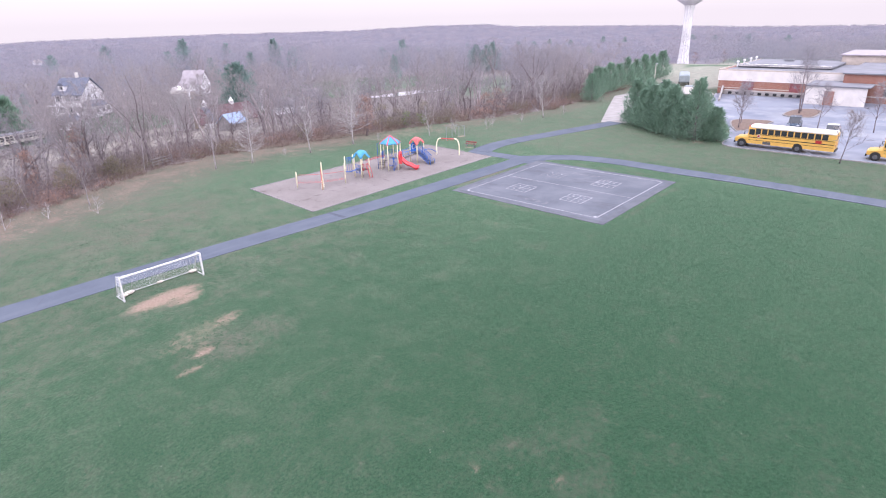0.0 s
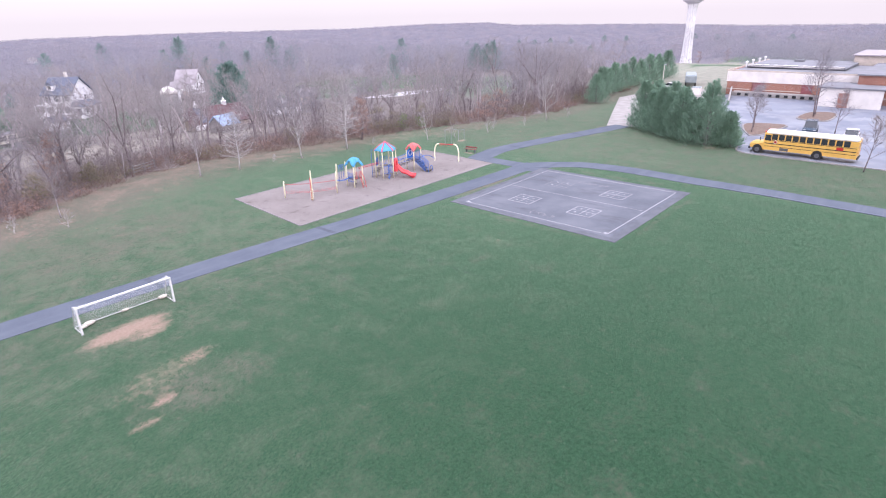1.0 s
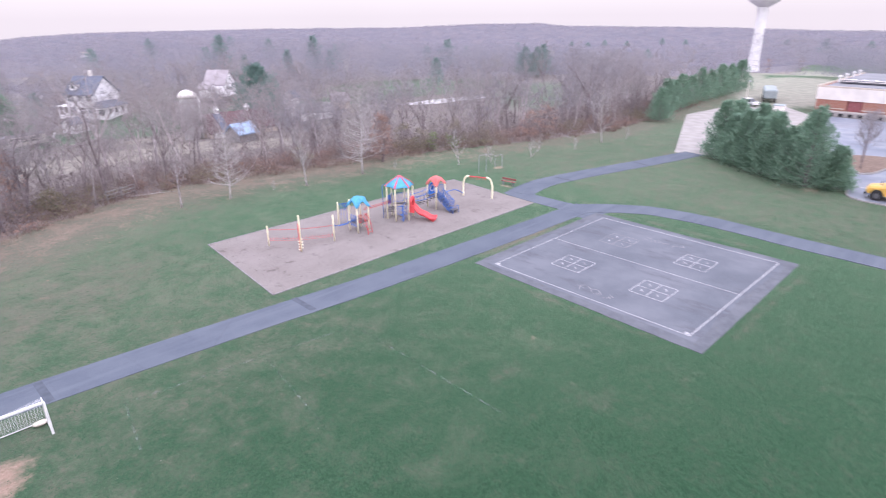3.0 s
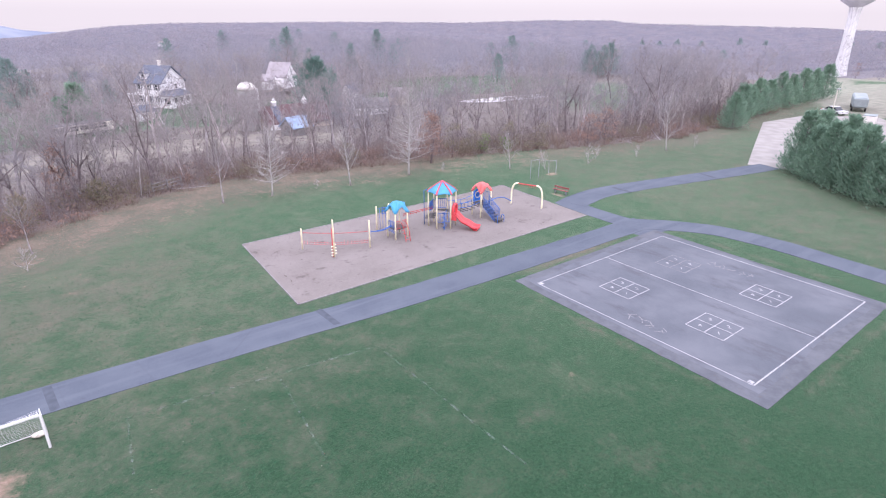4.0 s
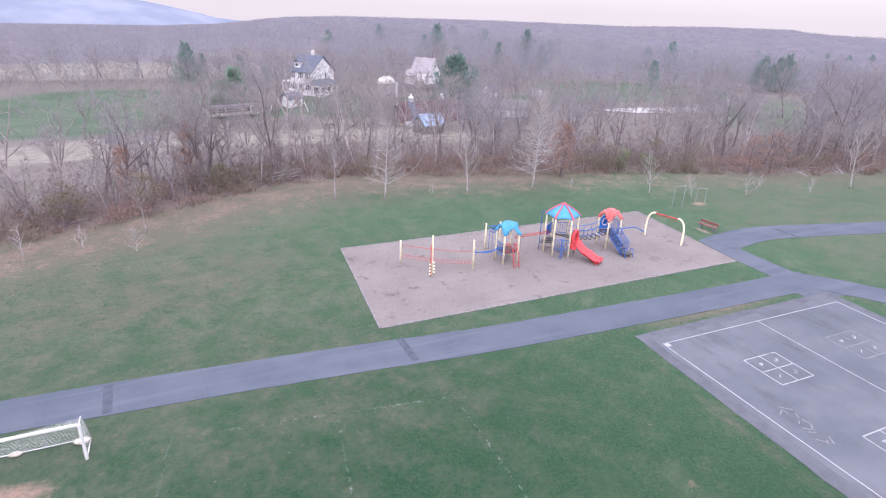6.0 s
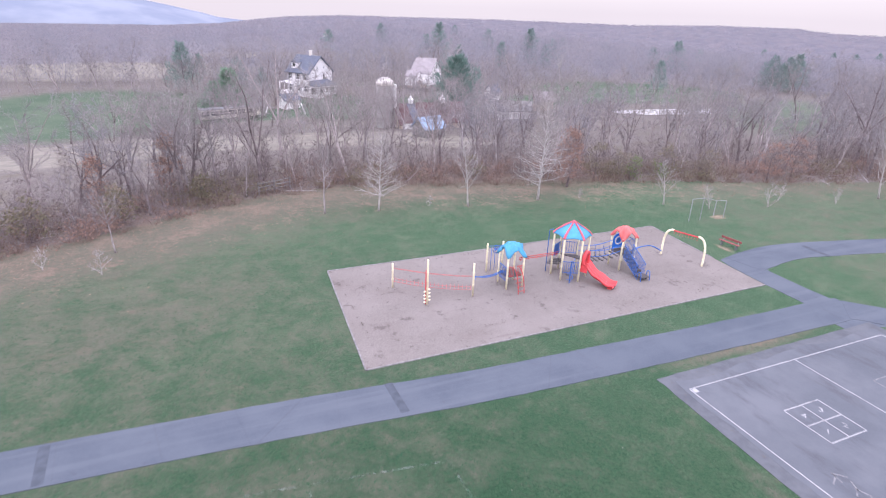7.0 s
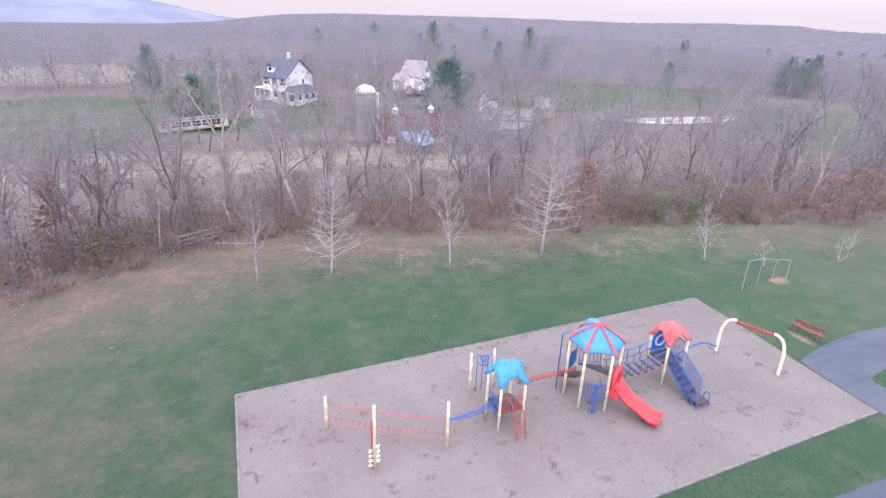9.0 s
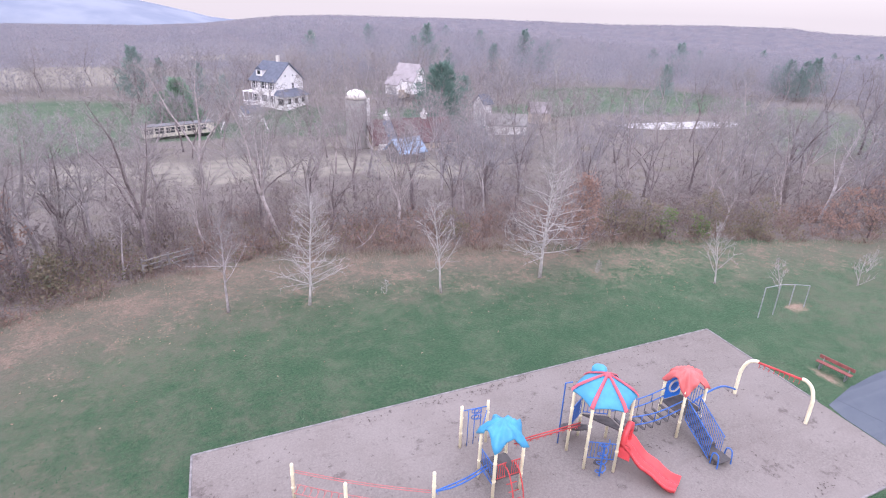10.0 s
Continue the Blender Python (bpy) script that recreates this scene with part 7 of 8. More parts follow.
# the closer, vine-hung growth at the wood's western end
west = random.Random(31)
for _ in range(400):
    x, n = west.uniform(-16, 30), west.uniform(4, 24)
    y = float(wood_edge(x)) + n
    if not free(x, y, 3.6) or any(math.hypot(x - a, y - b) < r for a, b, r in KEEP_OPEN):
        continue
    spots.append((x, y))
    if len(spots) % 3:
        put_tree("woodland_tree", belt_kinds[west.choice((1, 3, 6, 8))], x, y, "bare brown woodland tree hung with vines", "wood along the lawn", west.uniform(0.5, 0.78), west.uniform(0, 360), west.gauss(0, 5))
    else:
        put_tree("thicket_tree", thicket_kinds[west.randrange(4)], x, y, "many-stemmed bare thicket sapling in brushwood", "wood along the lawn", west.uniform(0.7, 1.1), west.uniform(0, 360), west.gauss(0, 8))
    if len(spots) > n_belt + 60:
        break

# brush on the wood's edge
canes, olive, russet = [], [], []


def leafy(out, c, rad, count, size, flat=0.8):
    for _ in range(count):
        p = c + Vector((rng.gauss(0, rad), rng.gauss(0, rad), abs(rng.gauss(0, rad * flat))))
        a = Vector((rng.gauss(0, 1), rng.gauss(0, 1), rng.gauss(0, 1))).normalized() * size * rng.uniform(0.6, 1.2)
        b = a.orthogonal().normalized() * size * 0.5
        out += [p, p + a * 0.5 + b, p + a, p + a * 0.5 - b]


for _ in range(1500):
    x = rng.uniform(-22, 150)
    n = abs(rng.gauss(0, 7)) - 0.5
    y = float(wood_edge(x)) + n
    base = Vector((x, y, float(land(x, y))))
    tall = rng.uniform(0.6, 2.6) * (0.6 if n < 1.5 else 1.0)
    for k in range(16):
        a = rng.uniform(0, 6.28)
        p = base + Vector((math.cos(a), math.sin(a), 0)) * rng.uniform(0, 0.5)
        q = p + Vector((math.cos(a) * rng.uniform(0.1, 0.9), math.sin(a) * rng.uniform(0.1, 0.9), rng.uniform(0.4, 1.0))) * tall
        needle(canes, p, q, 0.014)
    kind = noise.noise((x * 0.09, y * 0.09, 5.0)) + rng.gauss(0, 0.15)
    if kind > 0.1:
        leafy(olive, base + Vector((0, 0, tall * 0.35)), 0.55, 34, 0.16)
    elif kind < -0.2:
        leafy(russet, base + Vector((0, 0, tall * 0.3)), 0.6, 26, 0.16)
whole("bramble_thicket", tri_mesh("bramble_thicket", canes, M_BRAMBLE), None, "tangle of reddish brown bramble canes along the wood edge", "brush", "stuff")
whole("undergrowth_leaves", tri_mesh("undergrowth_leaves", olive, M_OLIVE, 4), None, "patches of late olive green leaves on the brush", "brush", "stuff")
whole("russet_undergrowth", tri_mesh("russet_undergrowth", russet, M_RUSSET, 4), None, "clumps of dead russet leaves in the brush", "brush", "stuff")


def leaf_tree(name, x, y, h, mat, label, count=900, rad=0.2):
    """A small tree that has kept its dead leaves."""
    me = bare_tree(int(x * 7), h, 0.02 * h, 14, 4, 4, "round", 0.12, M_BARKD, M_TWIG, 5)
    leaves = []
    for _ in range(count // 18):
        f = rng.uniform(0.12, 0.98)
        a, rr = rng.uniform(0, 6.28), h * rad * math.sin(math.pi * min(0.96, 0.15 + 0.8 * f)) * rng.random() ** 0.5
        leafy(leaves, Vector((math.cos(a) * rr, math.sin(a) * rr, h * f)), 0.28, 18, 0.17, 1.0)
    put_tree(name, (*me, tri_mesh("foliage", leaves, mat, 4)), x, y, label, "leaf-holding trees")


leaf_tree("young_oak", 61.6, 72.7, 6.2, M_RUSSET, "young oak still holding russet dead leaves at the wood edge", 1900, 0.26)
leaf_tree("young_oak", 22.8, 80.5, 6.5, M_RUSSET, "small oak with dull orange leaves in the wood", 900)
leaf_tree("young_oak", 86.5, 68.0, 4.5, M_RUSSET, "spreading bush of brown dead leaves at the wood edge", 700, 0.4)
leaf_tree("young_oak", 17.0, 79.0, 5.0, M_RUSSET, "small beech with faded orange leaves in the wood", 700)
leaf_tree("olive_shrub", 18.8, 73.5, 3.2, M_OLIVE, "shrub with yellow olive leaves at the wood edge", 700, 0.4)
leaf_tree("olive_shrub", 25.4, 78.0, 2.6, M_OLIVE, "shrub with pale olive leaves at the wood edge", 600, 0.45)
leaf_tree("olive_shrub", 13.0, 72.0, 3.4, M_OLIVE, "rounded shrub with yellowing olive leaves", 700, 0.45)
leaf_tree("olive_shrub", 69.0, 73.4, 3.4, M_OLIVE, "vine covered shrub with dull green leaves", 420, 0.45)
leaf_tree("ivy_shrub", 70.6, 72.6, 2.4, M_IVY, "shrub overgrown with bright green ivy", 420, 0.45)
leaf_tree("ivy_shrub", 73.4, 71.6, 1.9, M_IVY, "low bush overgrown with bright green ivy", 320, 0.5)
leaf_tree("olive_shrub", 66.5, 74.4, 4.4, M_OLIVE, "tall shrub draped in olive green vines", 480, 0.35)
leaf_tree("olive_shrub", 75.0, 72.2, 3.6, M_OLIVE, "vine covered shrub with dull green leaves", 480, 0.5)
leaf_tree("olive_shrub", 79.5, 70.6, 3.2, M_OLIVE, "rounded shrub with olive brown leaves", 420, 0.5)
leaf_tree("olive_shrub", 53.0, 78.2, 2.6, M_OLIVE, "low shrub with yellow green leaves at the wood edge", 500, 0.5)
leaf_tree("young_oak", 88.5, 66.6, 5.0, M_RUSSET, "broad thicket of brown dead leaves at the wood edge", 560, 0.45)
leaf_tree("young_oak", 30.5, 172, 7.5, M_RUSSET, "small tree with rusty brown leaves behind the evergreens", 700, 0.3)

leaf_tree("young_oak", 352, 121, 9.0, M_RUSSET, "tree with dull orange leaves before the distant woods", 700)
leaf_tree("young_oak", 374, 112, 8.0, M_RUSSET, "tree with faded orange leaves before the distant woods", 600)
# the valley's trees: scattered rows and groves round the fields
mid_kinds = [wild_tree(300 + i, 12.0 + i, 0.17, 3 + i % 3, 5, 4, 7, 1.2, (M_BARK, M_TRUNK, M_BARKD)[i % 3], M_TWIG, 0, 0.034) for i in range(6)]
OPEN = [(5, 174, 26, 34), (6, 126, 28, 11), (45, 118, 24, 7), (53, 163, 9, 11), (35, 151, 10, 7), (80, 166, 8, 10), (78, 137, 5, 7), (53, 175, 9, 8), (85, 173, 8, 7), (70, 131, 9, 5), (63, 112, 4, 7), (156, 178, 34, 30), (133, 134, 22, 12), (160, 128, 26, 16), (186, 144, 18, 13), (136, 106, 17, 10),
        (140, 120, 14, 8), (0, 262, 58, 26), (75, 330, 55, 18), (94, 141, 6, 5), (300, 112, 100, 38), (350, 138, 70, 24)]
mids = []
for _ in range(9000):
    x = rng.uniform(-50, 290)
    y = rng.uniform(100, 270)
    n = y - float(wood_edge(x))
    if n < 30 or math.hypot(x - 30, y - 25) > 215 or math.atan2(x - 30, y - 30) > radians(78) or math.atan2(x - 34, y - 38) < radians(-17):
        continue
    if any(((x - a) / rx) ** 2 + ((y - b) / ry) ** 2 < 1 for a, b, rx, ry in OPEN):
        continue
    if x < 64 and y < 168 and rng.random() < 0.6:
        continue
    gap = 4.2 + 0.012 * y
    if thinned(x, y):
        continue
    if all((x - a) ** 2 + (y - b) ** 2 > gap * gap for a, b in mids):
        mids.append((x, y))
        k = rng.randrange(6)
        put_tree("valley_tree", mid_kinds[k], x, y, "bare winter tree in the valley wood", "valley trees", rng.uniform(0.55, 0.95), rng.uniform(0, 360))
    if len(mids) >= 340:
        break

sycamore_kinds = [wild_tree(330 + i, 15.0, 0.2, 4, 6, 3, 3, 1.0, M_PALE, M_PTWIG, 0, 0.03) for i in range(2)]
for i, (x, y, s) in enumerate(((66.5, 226, 0.95), (110, 212, 1.0), (92, 232, 0.9), (124, 196, 0.8), (63, 205, 0.8), (150, 205, 0.9))):
    put_tree("sycamore", sycamore_kinds[i % 2], x, y, "bare sycamore with white upper limbs in the valley", "valley sycamores", s, 75 * i)

# hazy crowns of many slivers, for woods too deep to count
nrng = np.random.default_rng(5)


def hazy_tree(out, x, y, h, w, n, th, low=0.08, stems=2):
    """Slivers in all directions through an uneven rounded crown on a few stems."""
    z = float(land(x, y))
    t = nrng.uniform(low, 0.95, n)
    ang = nrng.uniform(0, 6.283, n)
    lobe = 1 + 0.3 * np.sin(3 * ang + x) * np.sin(6 * t + y)
    rad = w * np.sqrt(np.clip(1 - ((t - 0.48) / 0.56) ** 2, 0.04, 1)) * np.sqrt(nrng.random(n)) * lobe
    mid_p = np.stack([x + rad * np.cos(ang), y + rad * np.sin(ang), z + h * t], -1)
    d = np.stack([np.cos(ang) * 0.6, np.sin(ang) * 0.6, np.full(n, 0.55)], -1) + nrng.normal(0, 0.55, (n, 3))
    d *= (nrng.uniform(0.03, 0.075, n) * h / np.linalg.norm(d, axis=1))[:, None]
    off = np.cross(d, nrng.normal(0, 1, (n, 3)))
    off *= (th * nrng.uniform(0.5, 1.6, n) / np.linalg.norm(off, axis=1))[:, None]
    out.append(np.stack([mid_p - d - off, mid_p - d + off, mid_p + d], 1))
    lean = nrng.normal(0, 0.08, (stems, 2)) * h
    out.append(np.array([[[x - th * 1.2, y, z - 0.8], [x + th * 1.2, y + th, z - 0.8], [x + lx, y + ly, z + h * 0.75]] for lx, ly in lean]))


# height of the wooded skyline round the horizon, in degrees
SKY_AZ = [-30, -2, 3, 6, 9, 14, 30, 40, 47, 53, 55.5, 62, 70, 76, 96]
SKY_EL = [-2.25, -2.2, -1.95, -1.55, -1.2, -0.95, -0.85, -0.86, -0.64, -0.58, -0.82, -0.93, -1.02, -1.25, -1.2]


def crest(x, y):
    """How high a tree may rise at a place before it would top the skyline."""
    el = np.interp(math.degrees(math.atan2(x - 32, y - 32)), SKY_AZ, SKY_EL)
    return 17.5 + math.hypot(x - 32, y - 32) * math.tan(radians(float(el))) - float(land(x, y))


def wood_height(x, y):
    """Mean height of the far woods above the ground."""
    return 12.0 * (1 + 0.22 * math.sin(x * 0.011 + 1.3) * math.sin(y * 0.013) + 0.35 * noise.noise((x * 0.018, y * 0.018, 6.0)))


# the matted lower canopy of the far woods, a solid sheet added to close the dark gaps below the crowns that rise from
# it
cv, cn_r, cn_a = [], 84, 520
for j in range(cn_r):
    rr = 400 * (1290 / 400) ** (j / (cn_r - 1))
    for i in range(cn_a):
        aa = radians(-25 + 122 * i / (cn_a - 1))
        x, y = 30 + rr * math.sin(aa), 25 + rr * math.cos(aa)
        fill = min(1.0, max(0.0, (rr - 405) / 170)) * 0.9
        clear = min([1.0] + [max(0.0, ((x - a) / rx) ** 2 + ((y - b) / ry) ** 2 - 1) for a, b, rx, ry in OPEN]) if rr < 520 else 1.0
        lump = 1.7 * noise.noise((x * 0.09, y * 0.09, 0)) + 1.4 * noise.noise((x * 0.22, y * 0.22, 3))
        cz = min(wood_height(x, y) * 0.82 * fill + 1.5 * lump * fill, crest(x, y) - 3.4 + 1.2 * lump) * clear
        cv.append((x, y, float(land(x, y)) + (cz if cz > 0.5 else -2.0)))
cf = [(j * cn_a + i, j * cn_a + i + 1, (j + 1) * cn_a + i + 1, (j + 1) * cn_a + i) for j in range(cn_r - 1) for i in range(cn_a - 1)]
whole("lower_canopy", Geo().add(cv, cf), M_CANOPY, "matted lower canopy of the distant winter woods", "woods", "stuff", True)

far_tri = []
r = 205.0
while r < 1290:
    width = 8.0 + r * 0.004
    step = 0.6 * width / r
    for az in np.arange(radians(-24), radians(96), step):
        aa = az + nrng.normal(0, step * 0.4)
        rr = r * (1 + nrng.normal(0, 0.025))
        x, y = 30 + rr * math.sin(aa), 25 + rr * math.cos(aa)
        if rr < 470 and any(((x - a) / rx) ** 2 + ((y - b) / ry) ** 2 < 1 for a, b, rx, ry in OPEN):
            continue
        h = wood_height(x, y) * nrng.uniform(0.8, 1.22)
        h = min(h, crest(x, y) - abs(nrng.normal(0, 0.5)))
        if h < 3.0:
            continue
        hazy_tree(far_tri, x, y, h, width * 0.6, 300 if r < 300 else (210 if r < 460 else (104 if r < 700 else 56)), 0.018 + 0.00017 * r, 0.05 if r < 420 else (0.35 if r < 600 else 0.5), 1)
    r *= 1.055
whole("distant_woods", tri_mesh("distant_woods", np.concatenate(far_tri), M_FAR), None, "bare winter woods tinted with lavender haze, rolling to the skyline", "woods", "stuff")

near_tri = []
for _ in range(2600):
    x, y = nrng.uniform(-40, 260), nrng.uniform(84, 240)
    n = y - float(wood_edge(x))
    if n < 14 or math.hypot(x - 30, y - 25) > 238 or math.degrees(math.atan2(x - 34, y - 38)) < -18:
        continue
    if any(((x - a) / (rx * 0.95)) ** 2 + ((y - b) / (ry * 0.95)) ** 2 < 1 for a, b, rx, ry in OPEN):
        continue
    if (x < 62 and n < 70 and nrng.random() < 0.72) or thinned(x, y):
        continue
    if 95 < x < 195 and y < 168 and nrng.random() < 0.55:
        continue
    if nrng.random() < 0.45:
        hazy_tree(near_tri, x, y, nrng.uniform(5, 10.5), nrng.uniform(1.8, 3.4), 130, 0.03)
    else:
        hazy_tree(near_tri, x, y, nrng.uniform(1.5, 4.5), nrng.uniform(1.0, 2.2), 60, 0.026, 0.02)
whole("valley_scrub", tri_mesh("valley_scrub", np.concatenate(near_tri), M_TWIG), None, "hazy bare scrub and small trees filling the valley", "scrub", "stuff")

edge_tri = []
for _ in range(2300):
    x = nrng.uniform(-22, 150)
    n = abs(nrng.normal(0, 1)) * (9 if x < 58 else 15) + 0.2
    y = float(wood_edge(x)) + n
    if any(math.hypot(x - a, y - b) < r_ * 0.6 for a, b, r_ in KEEP_OPEN):
        continue
    big = min(1.0, 0.35 + n / 9)
    hazy_tree(edge_tri, x, y, nrng.uniform(1.0, 4.2) * big, nrng.uniform(0.5, 1.5) * (0.5 + big * 0.5), 34, 0.022, 0.02)
whole("brushwood", tri_mesh("brushwood", np.concatenate(edge_tri), M_BRUSH), None, "dense dark brown brushwood under the bare trees", "brush", "stuff")


# vines: matted columns round trunks and low mounds of tangled stems
vine_tri, vr = [], random.Random(33)
for x, y in [spots[i] for i in range(0, n_belt, 4)]:
    if y - float(wood_edge(x)) < 22:
        hazy_tree(vine_tri, x, y, vr.uniform(3.5, 8.0), vr.uniform(0.35, 0.8), 150, 0.02, 0.02, 2)
for _ in range(85):
    x = vr.uniform(-5, 62) if vr.random() < 0.4 else vr.uniform(58, 118)
    y = float(wood_edge(x)) + vr.uniform(1.0, 9.0)
    hazy_tree(vine_tri, x, y, vr.uniform(1.4, 3.8), vr.uniform(1.0, 2.4), 330, 0.018, 0.02, 3)
whole("vine_tangle", tri_mesh("vine_tangle", np.concatenate(vine_tri), M_VINE), None, "dead vines matted over trunks and in low tangled mounds", "vines", "stuff")
for i in range(26):
    x = vr.uniform(2, 100)
    y = float(wood_edge(x)) + vr.uniform(0.2, 5.0)
    a_ = vr.uniform(0, 6.28)
    ln = vr.uniform(1.5, 4.5)
    line_ = bend(vr, Vector((x, y, float(land(x, y)) + 0.03)), Vector((math.cos(a_), math.sin(a_), vr.uniform(0.0, 0.5))), ln, 5, 0.2, -0.03)
    line_ = [Vector((p.x, p.y, max(p.z, float(land(p.x, p.y)) + 0.02))) for p in line_]
    log = thing("fallen_branch", "pale fallen branch lying in the brush at the wood edge", "branch", "fallen branches")
    part("limb", Geo().tube(line_, [0.06, 0.055, 0.045, 0.035, 0.02, 0.01], 5), (M_TRUNK, M_BARK)[i % 2], log)
    for k in range(3):
        q = line_[1 + k]
        part("side_branch", Geo().tube(bend(vr, q, Vector((vr.gauss(0, 1), vr.gauss(0, 1), 0.6)), ln * 0.3, 3, 0.2, 0.05), [0.022, 0.016, 0.01, 0.004], 4), (M_TRUNK, M_BARK)[i % 2], log)


# ---- evergreens ----
def evergreen(seed, h, wide, boughs, plume, mat, bottom=0.04, power=0.8, leaf=0.5, shag=0.25):
    """An evergreen of upswept boughs, each ending in a feathery plume, with dark gaps between them."""
    er = random.Random(seed)
    wood, out = Geo(), []
    wood.tube([(0, 0, -0.2), (0, 0, h * 0.5), (0.05, 0, h * 0.93)], [0.16, 0.1, 0.02], 6)
    for k in range(boughs):
        f = bottom + (0.97 - bottom) * ((k + er.random()) / boughs) ** 1.15
        a = k * 2.39996 + er.gauss(0, 0.25)
        lob = 1 + 0.22 * noise.noise((math.cos(a) * 1.6, math.sin(a) * 1.6, f * 3 + seed)) + shag * er.gauss(0, 0.5)
        reach = wide * (1 - f) ** power * min(1.0, 0.72 + 3.0 * f) * max(0.55, lob) + 0.12
        foot = Vector((0, 0, max(0.15, h * f - reach * (0.25 + 0.5 * f))))
        tip = Vector((math.cos(a) * reach, math.sin(a) * reach, h * f + reach * 0.22 + er.gauss(0, 0.1)))
        elbow = foot.lerp(tip, 0.55) - Vector((0, 0, reach * 0.10))
        if k % 2 == 0:
            wood.tube([foot, elbow, tip], [0.035, 0.02, 0.006], 3, False)
        along = (tip - elbow).normalized()
        up = Vector((math.cos(a) * 0.55, math.sin(a) * 0.55, 0.85)).normalized()
        for m in range(plume):
            u = er.random() ** 0.75
            c = elbow.lerp(tip, u) if m % 4 else foot.lerp(elbow, 0.4 + 0.6 * u)
            fat = reach * 0.20 * (1.05 - 0.7 * u) + 0.07
            c = c + Vector((er.gauss(0, fat), er.gauss(0, fat), er.gauss(0, fat * 0.8)))
            d = (along * 0.9 + up * 0.7 + Vector((er.gauss(0, 0.4), er.gauss(0, 0.4), er.gauss(0, 0.35)))).normalized() * leaf * er.uniform(0.55, 1.25)
            s = d.cross(Vector((er.gauss(0, 1), er.gauss(0, 1), er.gauss(0, 1)))).normalized() * leaf * 0.12
            out += [c, c + d * 0.5 + s, c + d, c + d * 0.5 - s]
    return mesh_of("trunk", wood, M_BARKD), tri_mesh("foliage", out, mat, 4)


for i, (x, y, h, w) in enumerate(((94.8, 42.6, 7.0, 2.3), (91.9, 38.6, 7.4, 2.5), (89.2, 34.6, 7.2, 2.5), (86.8, 30.1, 8.1, 2.8), (100.6, 43.0, 7.4, 2.3), (93.4, 36.0, 6.6, 2.1), (91.2, 31.6, 7.4, 2.3), (96.4, 38.6, 7.2, 2.2), (87.6, 27.6, 4.4, 1.5), (88.2, 32.4, 6.6, 2.2), (90.6, 36.7, 6.2, 2.0), (93.4, 40.6, 6.2, 2.0))):
    put_tree("evergreen_tree", evergreen(400 + i, h * (1.04, 0.95, 1.0, 1.06, 0.92)[i % 5], w * 1.12, 120, 60, M_NEEDLE, 0.02, 0.78, 0.40, 0.34), x, y, "dense dark green feathery evergreen with upswept plumes at the lawn's edge", "evergreen screen", 1, 50 * i)
row_kind = [evergreen(420 + i, 7.4, 3.1, 100, 44, M_NEEDLE, 0.06, 0.8, 0.5, 0.32) for i in range(3)]
for i, (x, y, s) in enumerate(((115.6, 61.6, 0.78), (124.5, 65.0, 0.86), (129.5, 66.0, 0.76), (134.5, 66.7, 0.88), (140, 67.2, 0.8), (145.5, 67.5, 0.92), (151, 67.8, 0.84), (157, 68.0, 0.95), (163, 68.2, 0.88), (170, 68.4, 0.98))):
    put_tree("evergreen_tree", row_kind[i % 3], x, y, "green bushy evergreen in a row behind the lawn", "evergreen row", s, 80 * i)
pine_kind = [evergreen(440 + i, 12, 3.6, 80, 36, M_NEEDLEF, 0.12, 0.7, 0.6, 0.45) for i in range(2)]
spruce_kind = evergreen(445, 9, 4.0, 110, 40, M_NEEDLE, 0.03, 0.7, 0.8, 0.4)
put_tree("spruce_tree", spruce_kind, 34.0, 162.5, "broad dark evergreen standing behind the cream trailer", "valley pines", 1.12, 10)
put_tree("spruce_tree", spruce_kind, 30.8, 165.0, "broad dark evergreen standing behind the cream trailer", "valley pines", 0.8, 140)
M_NEEDLEP = mottled("blue_green_pine_needles", [(0.16, 0.24, 0.22), (0.22, 0.32, 0.285), (0.18, 0.275, 0.245)], 0.9, 2.0, 0.15, 0.4)
put_tree("pine_tree", evergreen(447, 13.6, 5.4, 150, 44, M_NEEDLEP, 0.05, 0.6, 0.75, 0.45), 81, 144, "full blue-green pine beside the barn in the valley", "valley pines", 1.05, 30)
for i, (x, y, s) in enumerate(((39, 200, 0.8), (98, 168, 0.7), (204, 162, 0.98), (210, 158, 1.02), (214, 164, 0.94), (201, 156, 0.8), (208, 166, 0.9), (25, 201, 1.12), (169, 176, 0.85), (133, 278, 1.5), (176, 270, 1.4), (44, 187, 0.6), (150, 250, 1.0), (175, 255, 0.9), (235, 190, 0.8), (128, 245, 0.9), (30, 230, 0.7))):
    put_tree("pine_tree", pine_kind[i % 2], x, y, "soft blue-green pine among bare trees in the valley", "valley pines", s, 60 * i)
far_pine = evergreen(450, 13, 4.4, 56, 26, M_NEEDLEF, 0.1, 0.6, 0.95, 0.5)
pr = random.Random(21)
for az, rr in ((12, 330), (17, 420), (21, 300), (24, 520), (27, 380), (33, 320), (34, 450), (38, 560), (42, 350), (44, 300), (46, 480), (49, 400), (51, 620), (54, 360), (56, 700), (57.5, 690), (59, 720), (61, 700), (63, 480), (64, 740), (66, 720), (72, 600), (74, 560), (77, 480), (80, 520)):
    x, y = 30 + rr * math.sin(radians(az)), 25 + rr * math.cos(radians(az))
    put_tree("pine_tree", far_pine, x, y, "dark pine standing above the distant bare woods", "distant pines", max(0.3, min(pr.uniform(0.85, 1.15), (crest(x, y) + 0.8) / 13.8)), pr.uniform(0, 360))
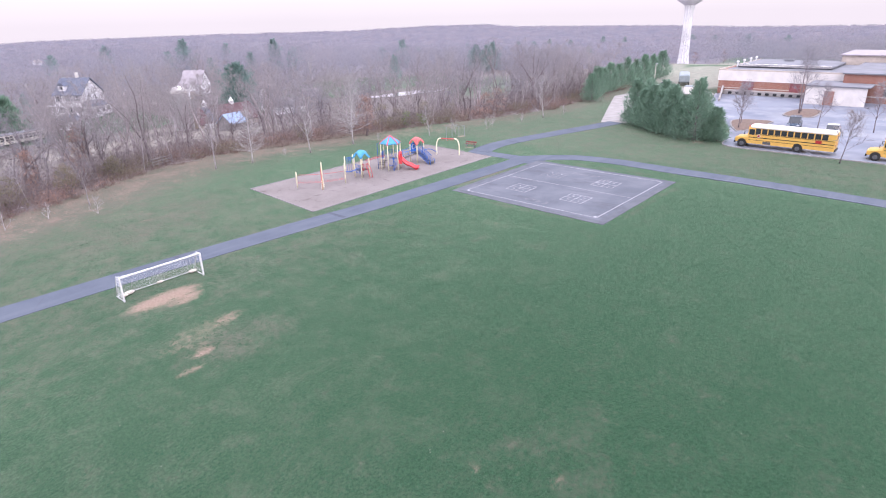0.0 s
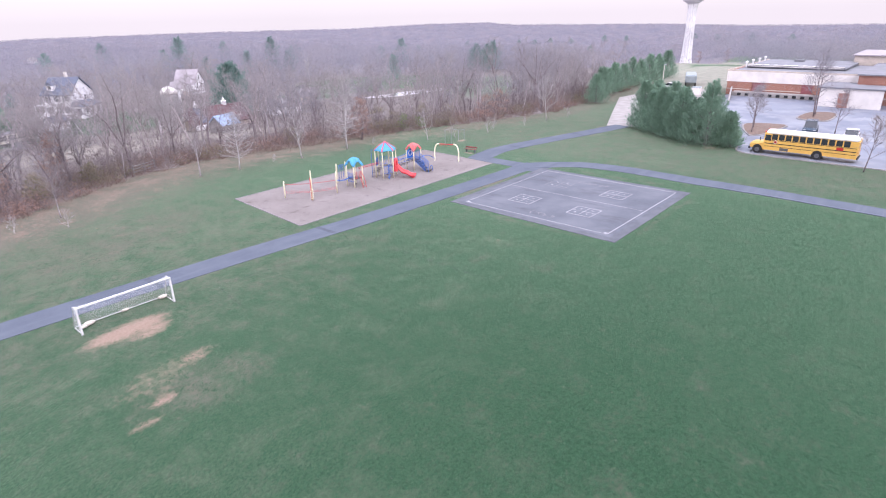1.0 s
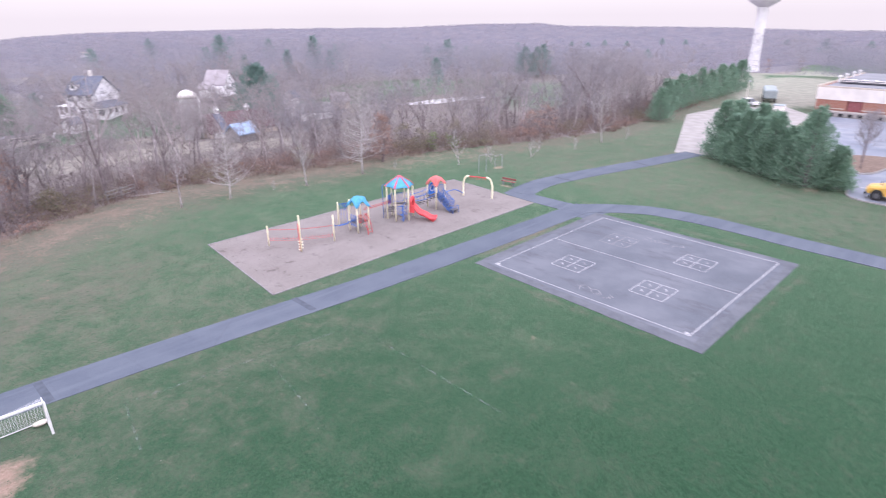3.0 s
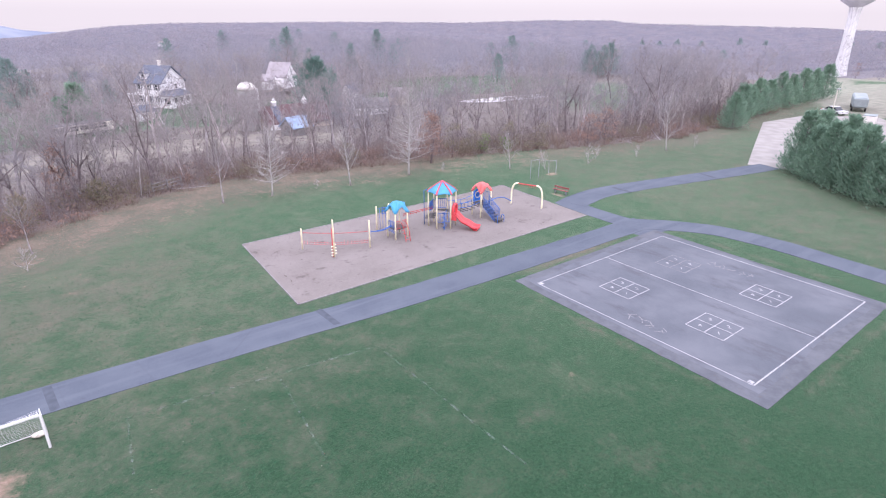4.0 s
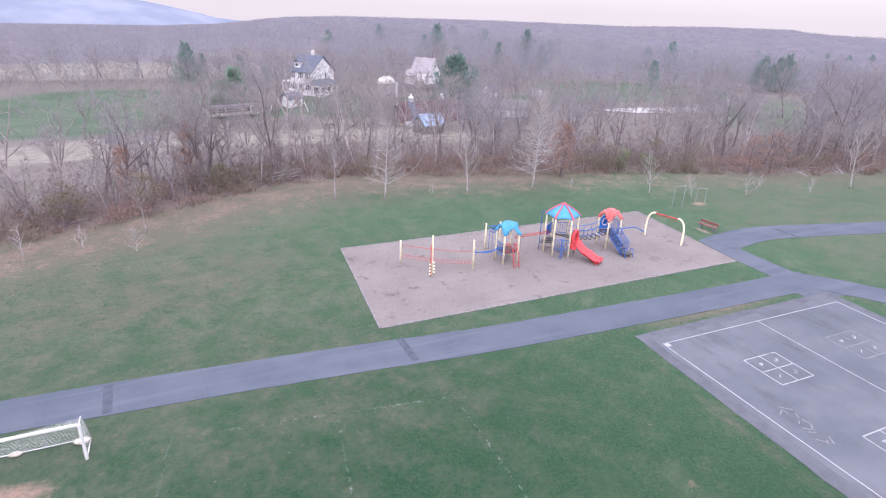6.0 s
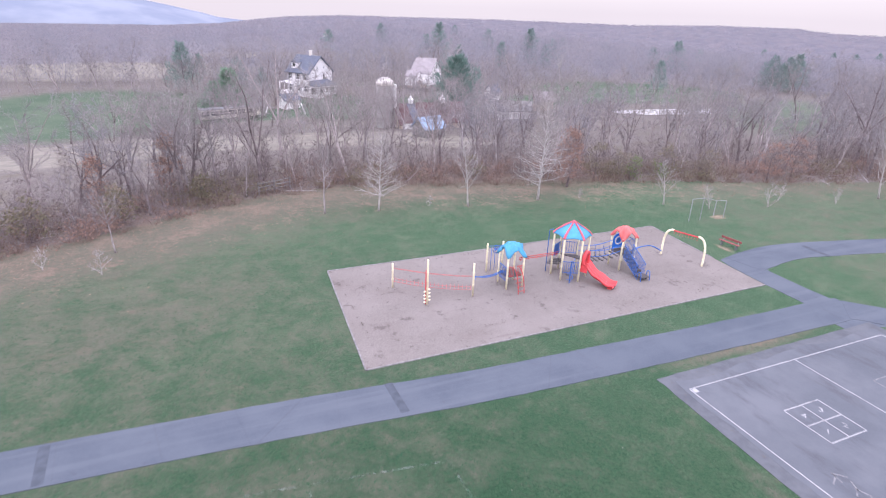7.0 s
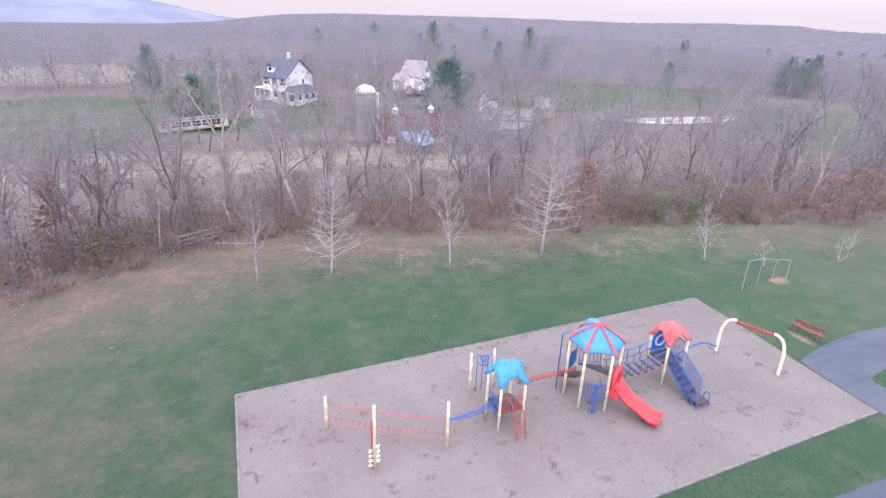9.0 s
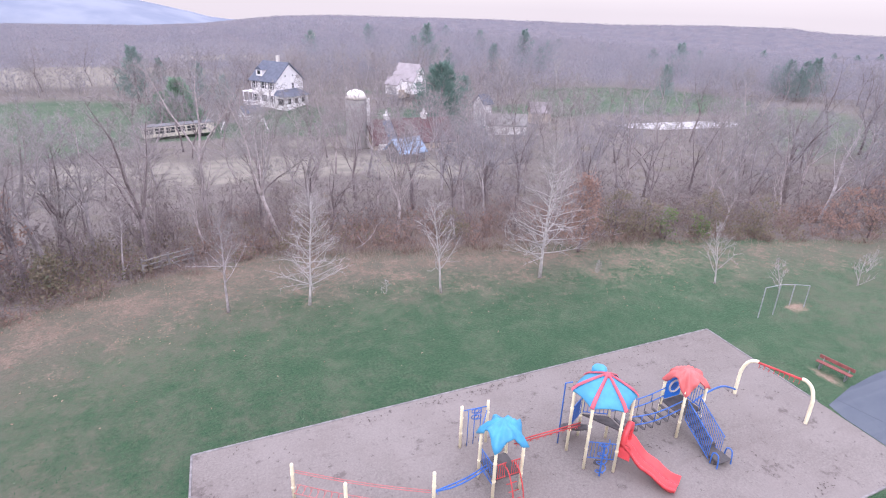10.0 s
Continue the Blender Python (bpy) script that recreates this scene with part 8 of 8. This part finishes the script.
for x, y, s in ((47.0, 104.5, 0.62), (52.0, 113.0, 0.6), (44.0, 99.0, 0.56), (72.0, 150.0, 0.7), (75.5, 156.0, 0.62), (60.0, 131.2, 0.55), (63.0, 131.8, 0.5), (57.5, 133.0, 0.6), (19.5, 82.5, 0.72), (22.2, 84.2, 0.8), (24.4, 83.0, 0.76), (26.8, 85.5, 0.78), (29.8, 86.5, 0.7), (43.5, 86.0, 0.72), (51.0, 84.5, 0.74), (58.5, 83.0, 0.74), (76, 84, 0.8), (88, 80, 0.78)):
    put_tree("woodland_tree", belt_kinds[pr.choice((2, 5, 7))], x, y, "tall bare woodland tree with a pale forked trunk", "wood along the lawn", s, pr.uniform(0, 360), pr.gauss(0, 4))


# ---- grass tufts on the open lawn ----
tr_ = np.random.default_rng(11)
n_t = 90000
tx, ty = tr_.uniform(-8, 84, n_t), tr_.uniform(2, 62, n_t)
near = tr_.random(n_t) < np.clip(1.3 - ty / 75 - np.maximum(tx - 30, 0) / 60, 0.05, 1)
path_y = np.interp(tx, [-20, 10, 18, 28, 37, 45, 58, 66], [46.9, 45.85, 45.5, 44.95, 44.2, 43.85, 43.45, 42.9])
ok = near & (np.abs(ty - path_y) > 1.45) & ~((tx > 45.0) & (tx < 63.2) & (ty > 23.2) & (ty < 41.5)) & ~((tx > 31.8) & (ty > 47.5) & (tx < 62)) & ~((np.abs((tx - 13.7) / 2.6) < 1) & (np.abs(ty - 40) < 0.6)) & (np.abs(tx - 66.8) > 2.2)
tx, ty = tx[ok], ty[ok]
blades = []
for k in range(3):
    a_ = tr_.uniform(0, 6.283, len(tx))
    hgt, wid = tr_.uniform(0.012, 0.032, len(tx)), tr_.uniform(0.012, 0.045, len(tx))
    px, py = tx + tr_.normal(0, 0.05, len(tx)), ty + tr_.normal(0, 0.05, len(tx))
    lean_x, lean_y = tr_.normal(0, 0.1, len(tx)), tr_.normal(0, 0.1, len(tx))
    b0 = np.stack([px - wid * np.cos(a_), py - wid * np.sin(a_), np.full(len(tx), -0.005)], -1)
    b1 = np.stack([px + wid * np.cos(a_), py + wid * np.sin(a_), np.full(len(tx), -0.005)], -1)
    b2 = np.stack([px + lean_x, py + lean_y, hgt], -1)
    blades.append(np.stack([b0, b1, b2], 1))
whole("grass", tri_mesh("grass", np.concatenate(blades), M_TUFT), None, "short tufted winter grass covering the field", "grass", "stuff")

# ---- fallen leaves and dry grass ----
M_DEADLEAF = mottled("fallen_leaves", [(0.15, 0.095, 0.075), (0.26, 0.165, 0.125), (0.36, 0.27, 0.21), (0.20, 0.125, 0.10)], 0.9, 2.0, 0.15)
M_WETLEAF = mottled("damp_dark_leaves", [(0.10, 0.082, 0.08), (0.135, 0.112, 0.107), (0.165, 0.138, 0.13)], 0.85, 2.0, 0.2)
M_DRYGRASS = mottled("dry_straw_grass", [(0.34, 0.285, 0.245), (0.43, 0.365, 0.31), (0.28, 0.235, 0.205)], 0.9, 2.0, 0.15, 0.3)
fl = np.random.default_rng(23)


def leaf_quads(x, y, z, size):
    """Small flat leaves lying at any turn, a little tilted."""
    n = len(x)
    a = fl.uniform(0, 6.283, n)
    u = np.stack([np.cos(a), np.sin(a), fl.normal(0, 0.25, n)], -1) * size[:, None]
    v = np.stack([-np.sin(a), np.cos(a), fl.normal(0, 0.25, n)], -1) * (size * 0.6)[:, None]
    c = np.stack([x, y, z + 0.012 + np.abs(u[:, 2]) + np.abs(v[:, 2])], -1)
    return np.stack([c - u, c + v, c + u, c - v], 1)


lx = fl.uniform(-5, 96, 9000)
ln_ = -np.abs(fl.normal(0, 5.5, 9000)) + 2.5
keep = fl.random(9000) < np.where(lx > 66, 0.45, 1.0)
lx, ln_ = lx[keep], ln_[keep]
ly = wood_edge(lx) + ln_
whole("leaf_litter", tri_mesh("leaf_litter", leaf_quads(lx, ly, land(lx, ly), fl.uniform(0.035, 0.075, len(lx))), M_DEADLEAF, 4), None, "russet fallen leaves scattered on the bank below the wood", "leaves", "stuff")
bx_, by_ = [], []
for _ in range(46):
    side, t = fl.random(), fl.random()
    if side < 0.5:
        cx, cy = 33.0 + 27.5 * t, 59.55 - abs(fl.normal(0, 0.35))
    elif side < 0.75:
        cx, cy = 32.3 + abs(fl.normal(0, 0.7)) + 0.5 * t, 47.6 + 11.9 * t
    else:
        cx, cy = 32.6 + 28.5 * t, 47.6 + 12.0 * fl.random()
    k = int(fl.integers(3, 18))
    bx_.append(cx + fl.normal(0, 0.5, k))
    by_.append(np.clip(cy + fl.normal(0, 0.12, k), 47.6, 59.65))
bx_, by_ = np.clip(np.concatenate(bx_), 32.95, 61.0), np.concatenate(by_)
whole("bed_leaves", tri_mesh("bed_leaves", leaf_quads(bx_, by_, np.full(len(bx_), 0.045), fl.uniform(0.03, 0.065, len(bx_))), M_WETLEAF, 4), None, "dark damp leaves gathered in clumps along the bed", "leaves", "stuff")
gx_ = np.where(fl.random(5200) < 0.7, fl.uniform(44, 68, 5200), fl.uniform(20, 96, 5200))
gy_ = wood_edge(gx_) + fl.normal(0.4, 0.9, 5200)
gz_ = land(gx_, gy_)
a_ = fl.uniform(0, 6.283, 5200)
tall_ = fl.uniform(0.25, 0.75, 5200)
foot_ = np.stack([gx_, gy_, gz_ - 0.02], -1)
side_ = np.stack([np.cos(a_), np.sin(a_), np.zeros(5200)], -1) * 0.012
tip_ = foot_ + np.stack([fl.normal(0, 0.18, 5200), fl.normal(0, 0.18, 5200), tall_], -1)
whole("dry_grass", tri_mesh("dry_grass", np.stack([foot_ - side_, foot_ + side_, tip_], 1), M_DRYGRASS), None, "pale dry grass standing along the wood edge", "grass", "stuff")
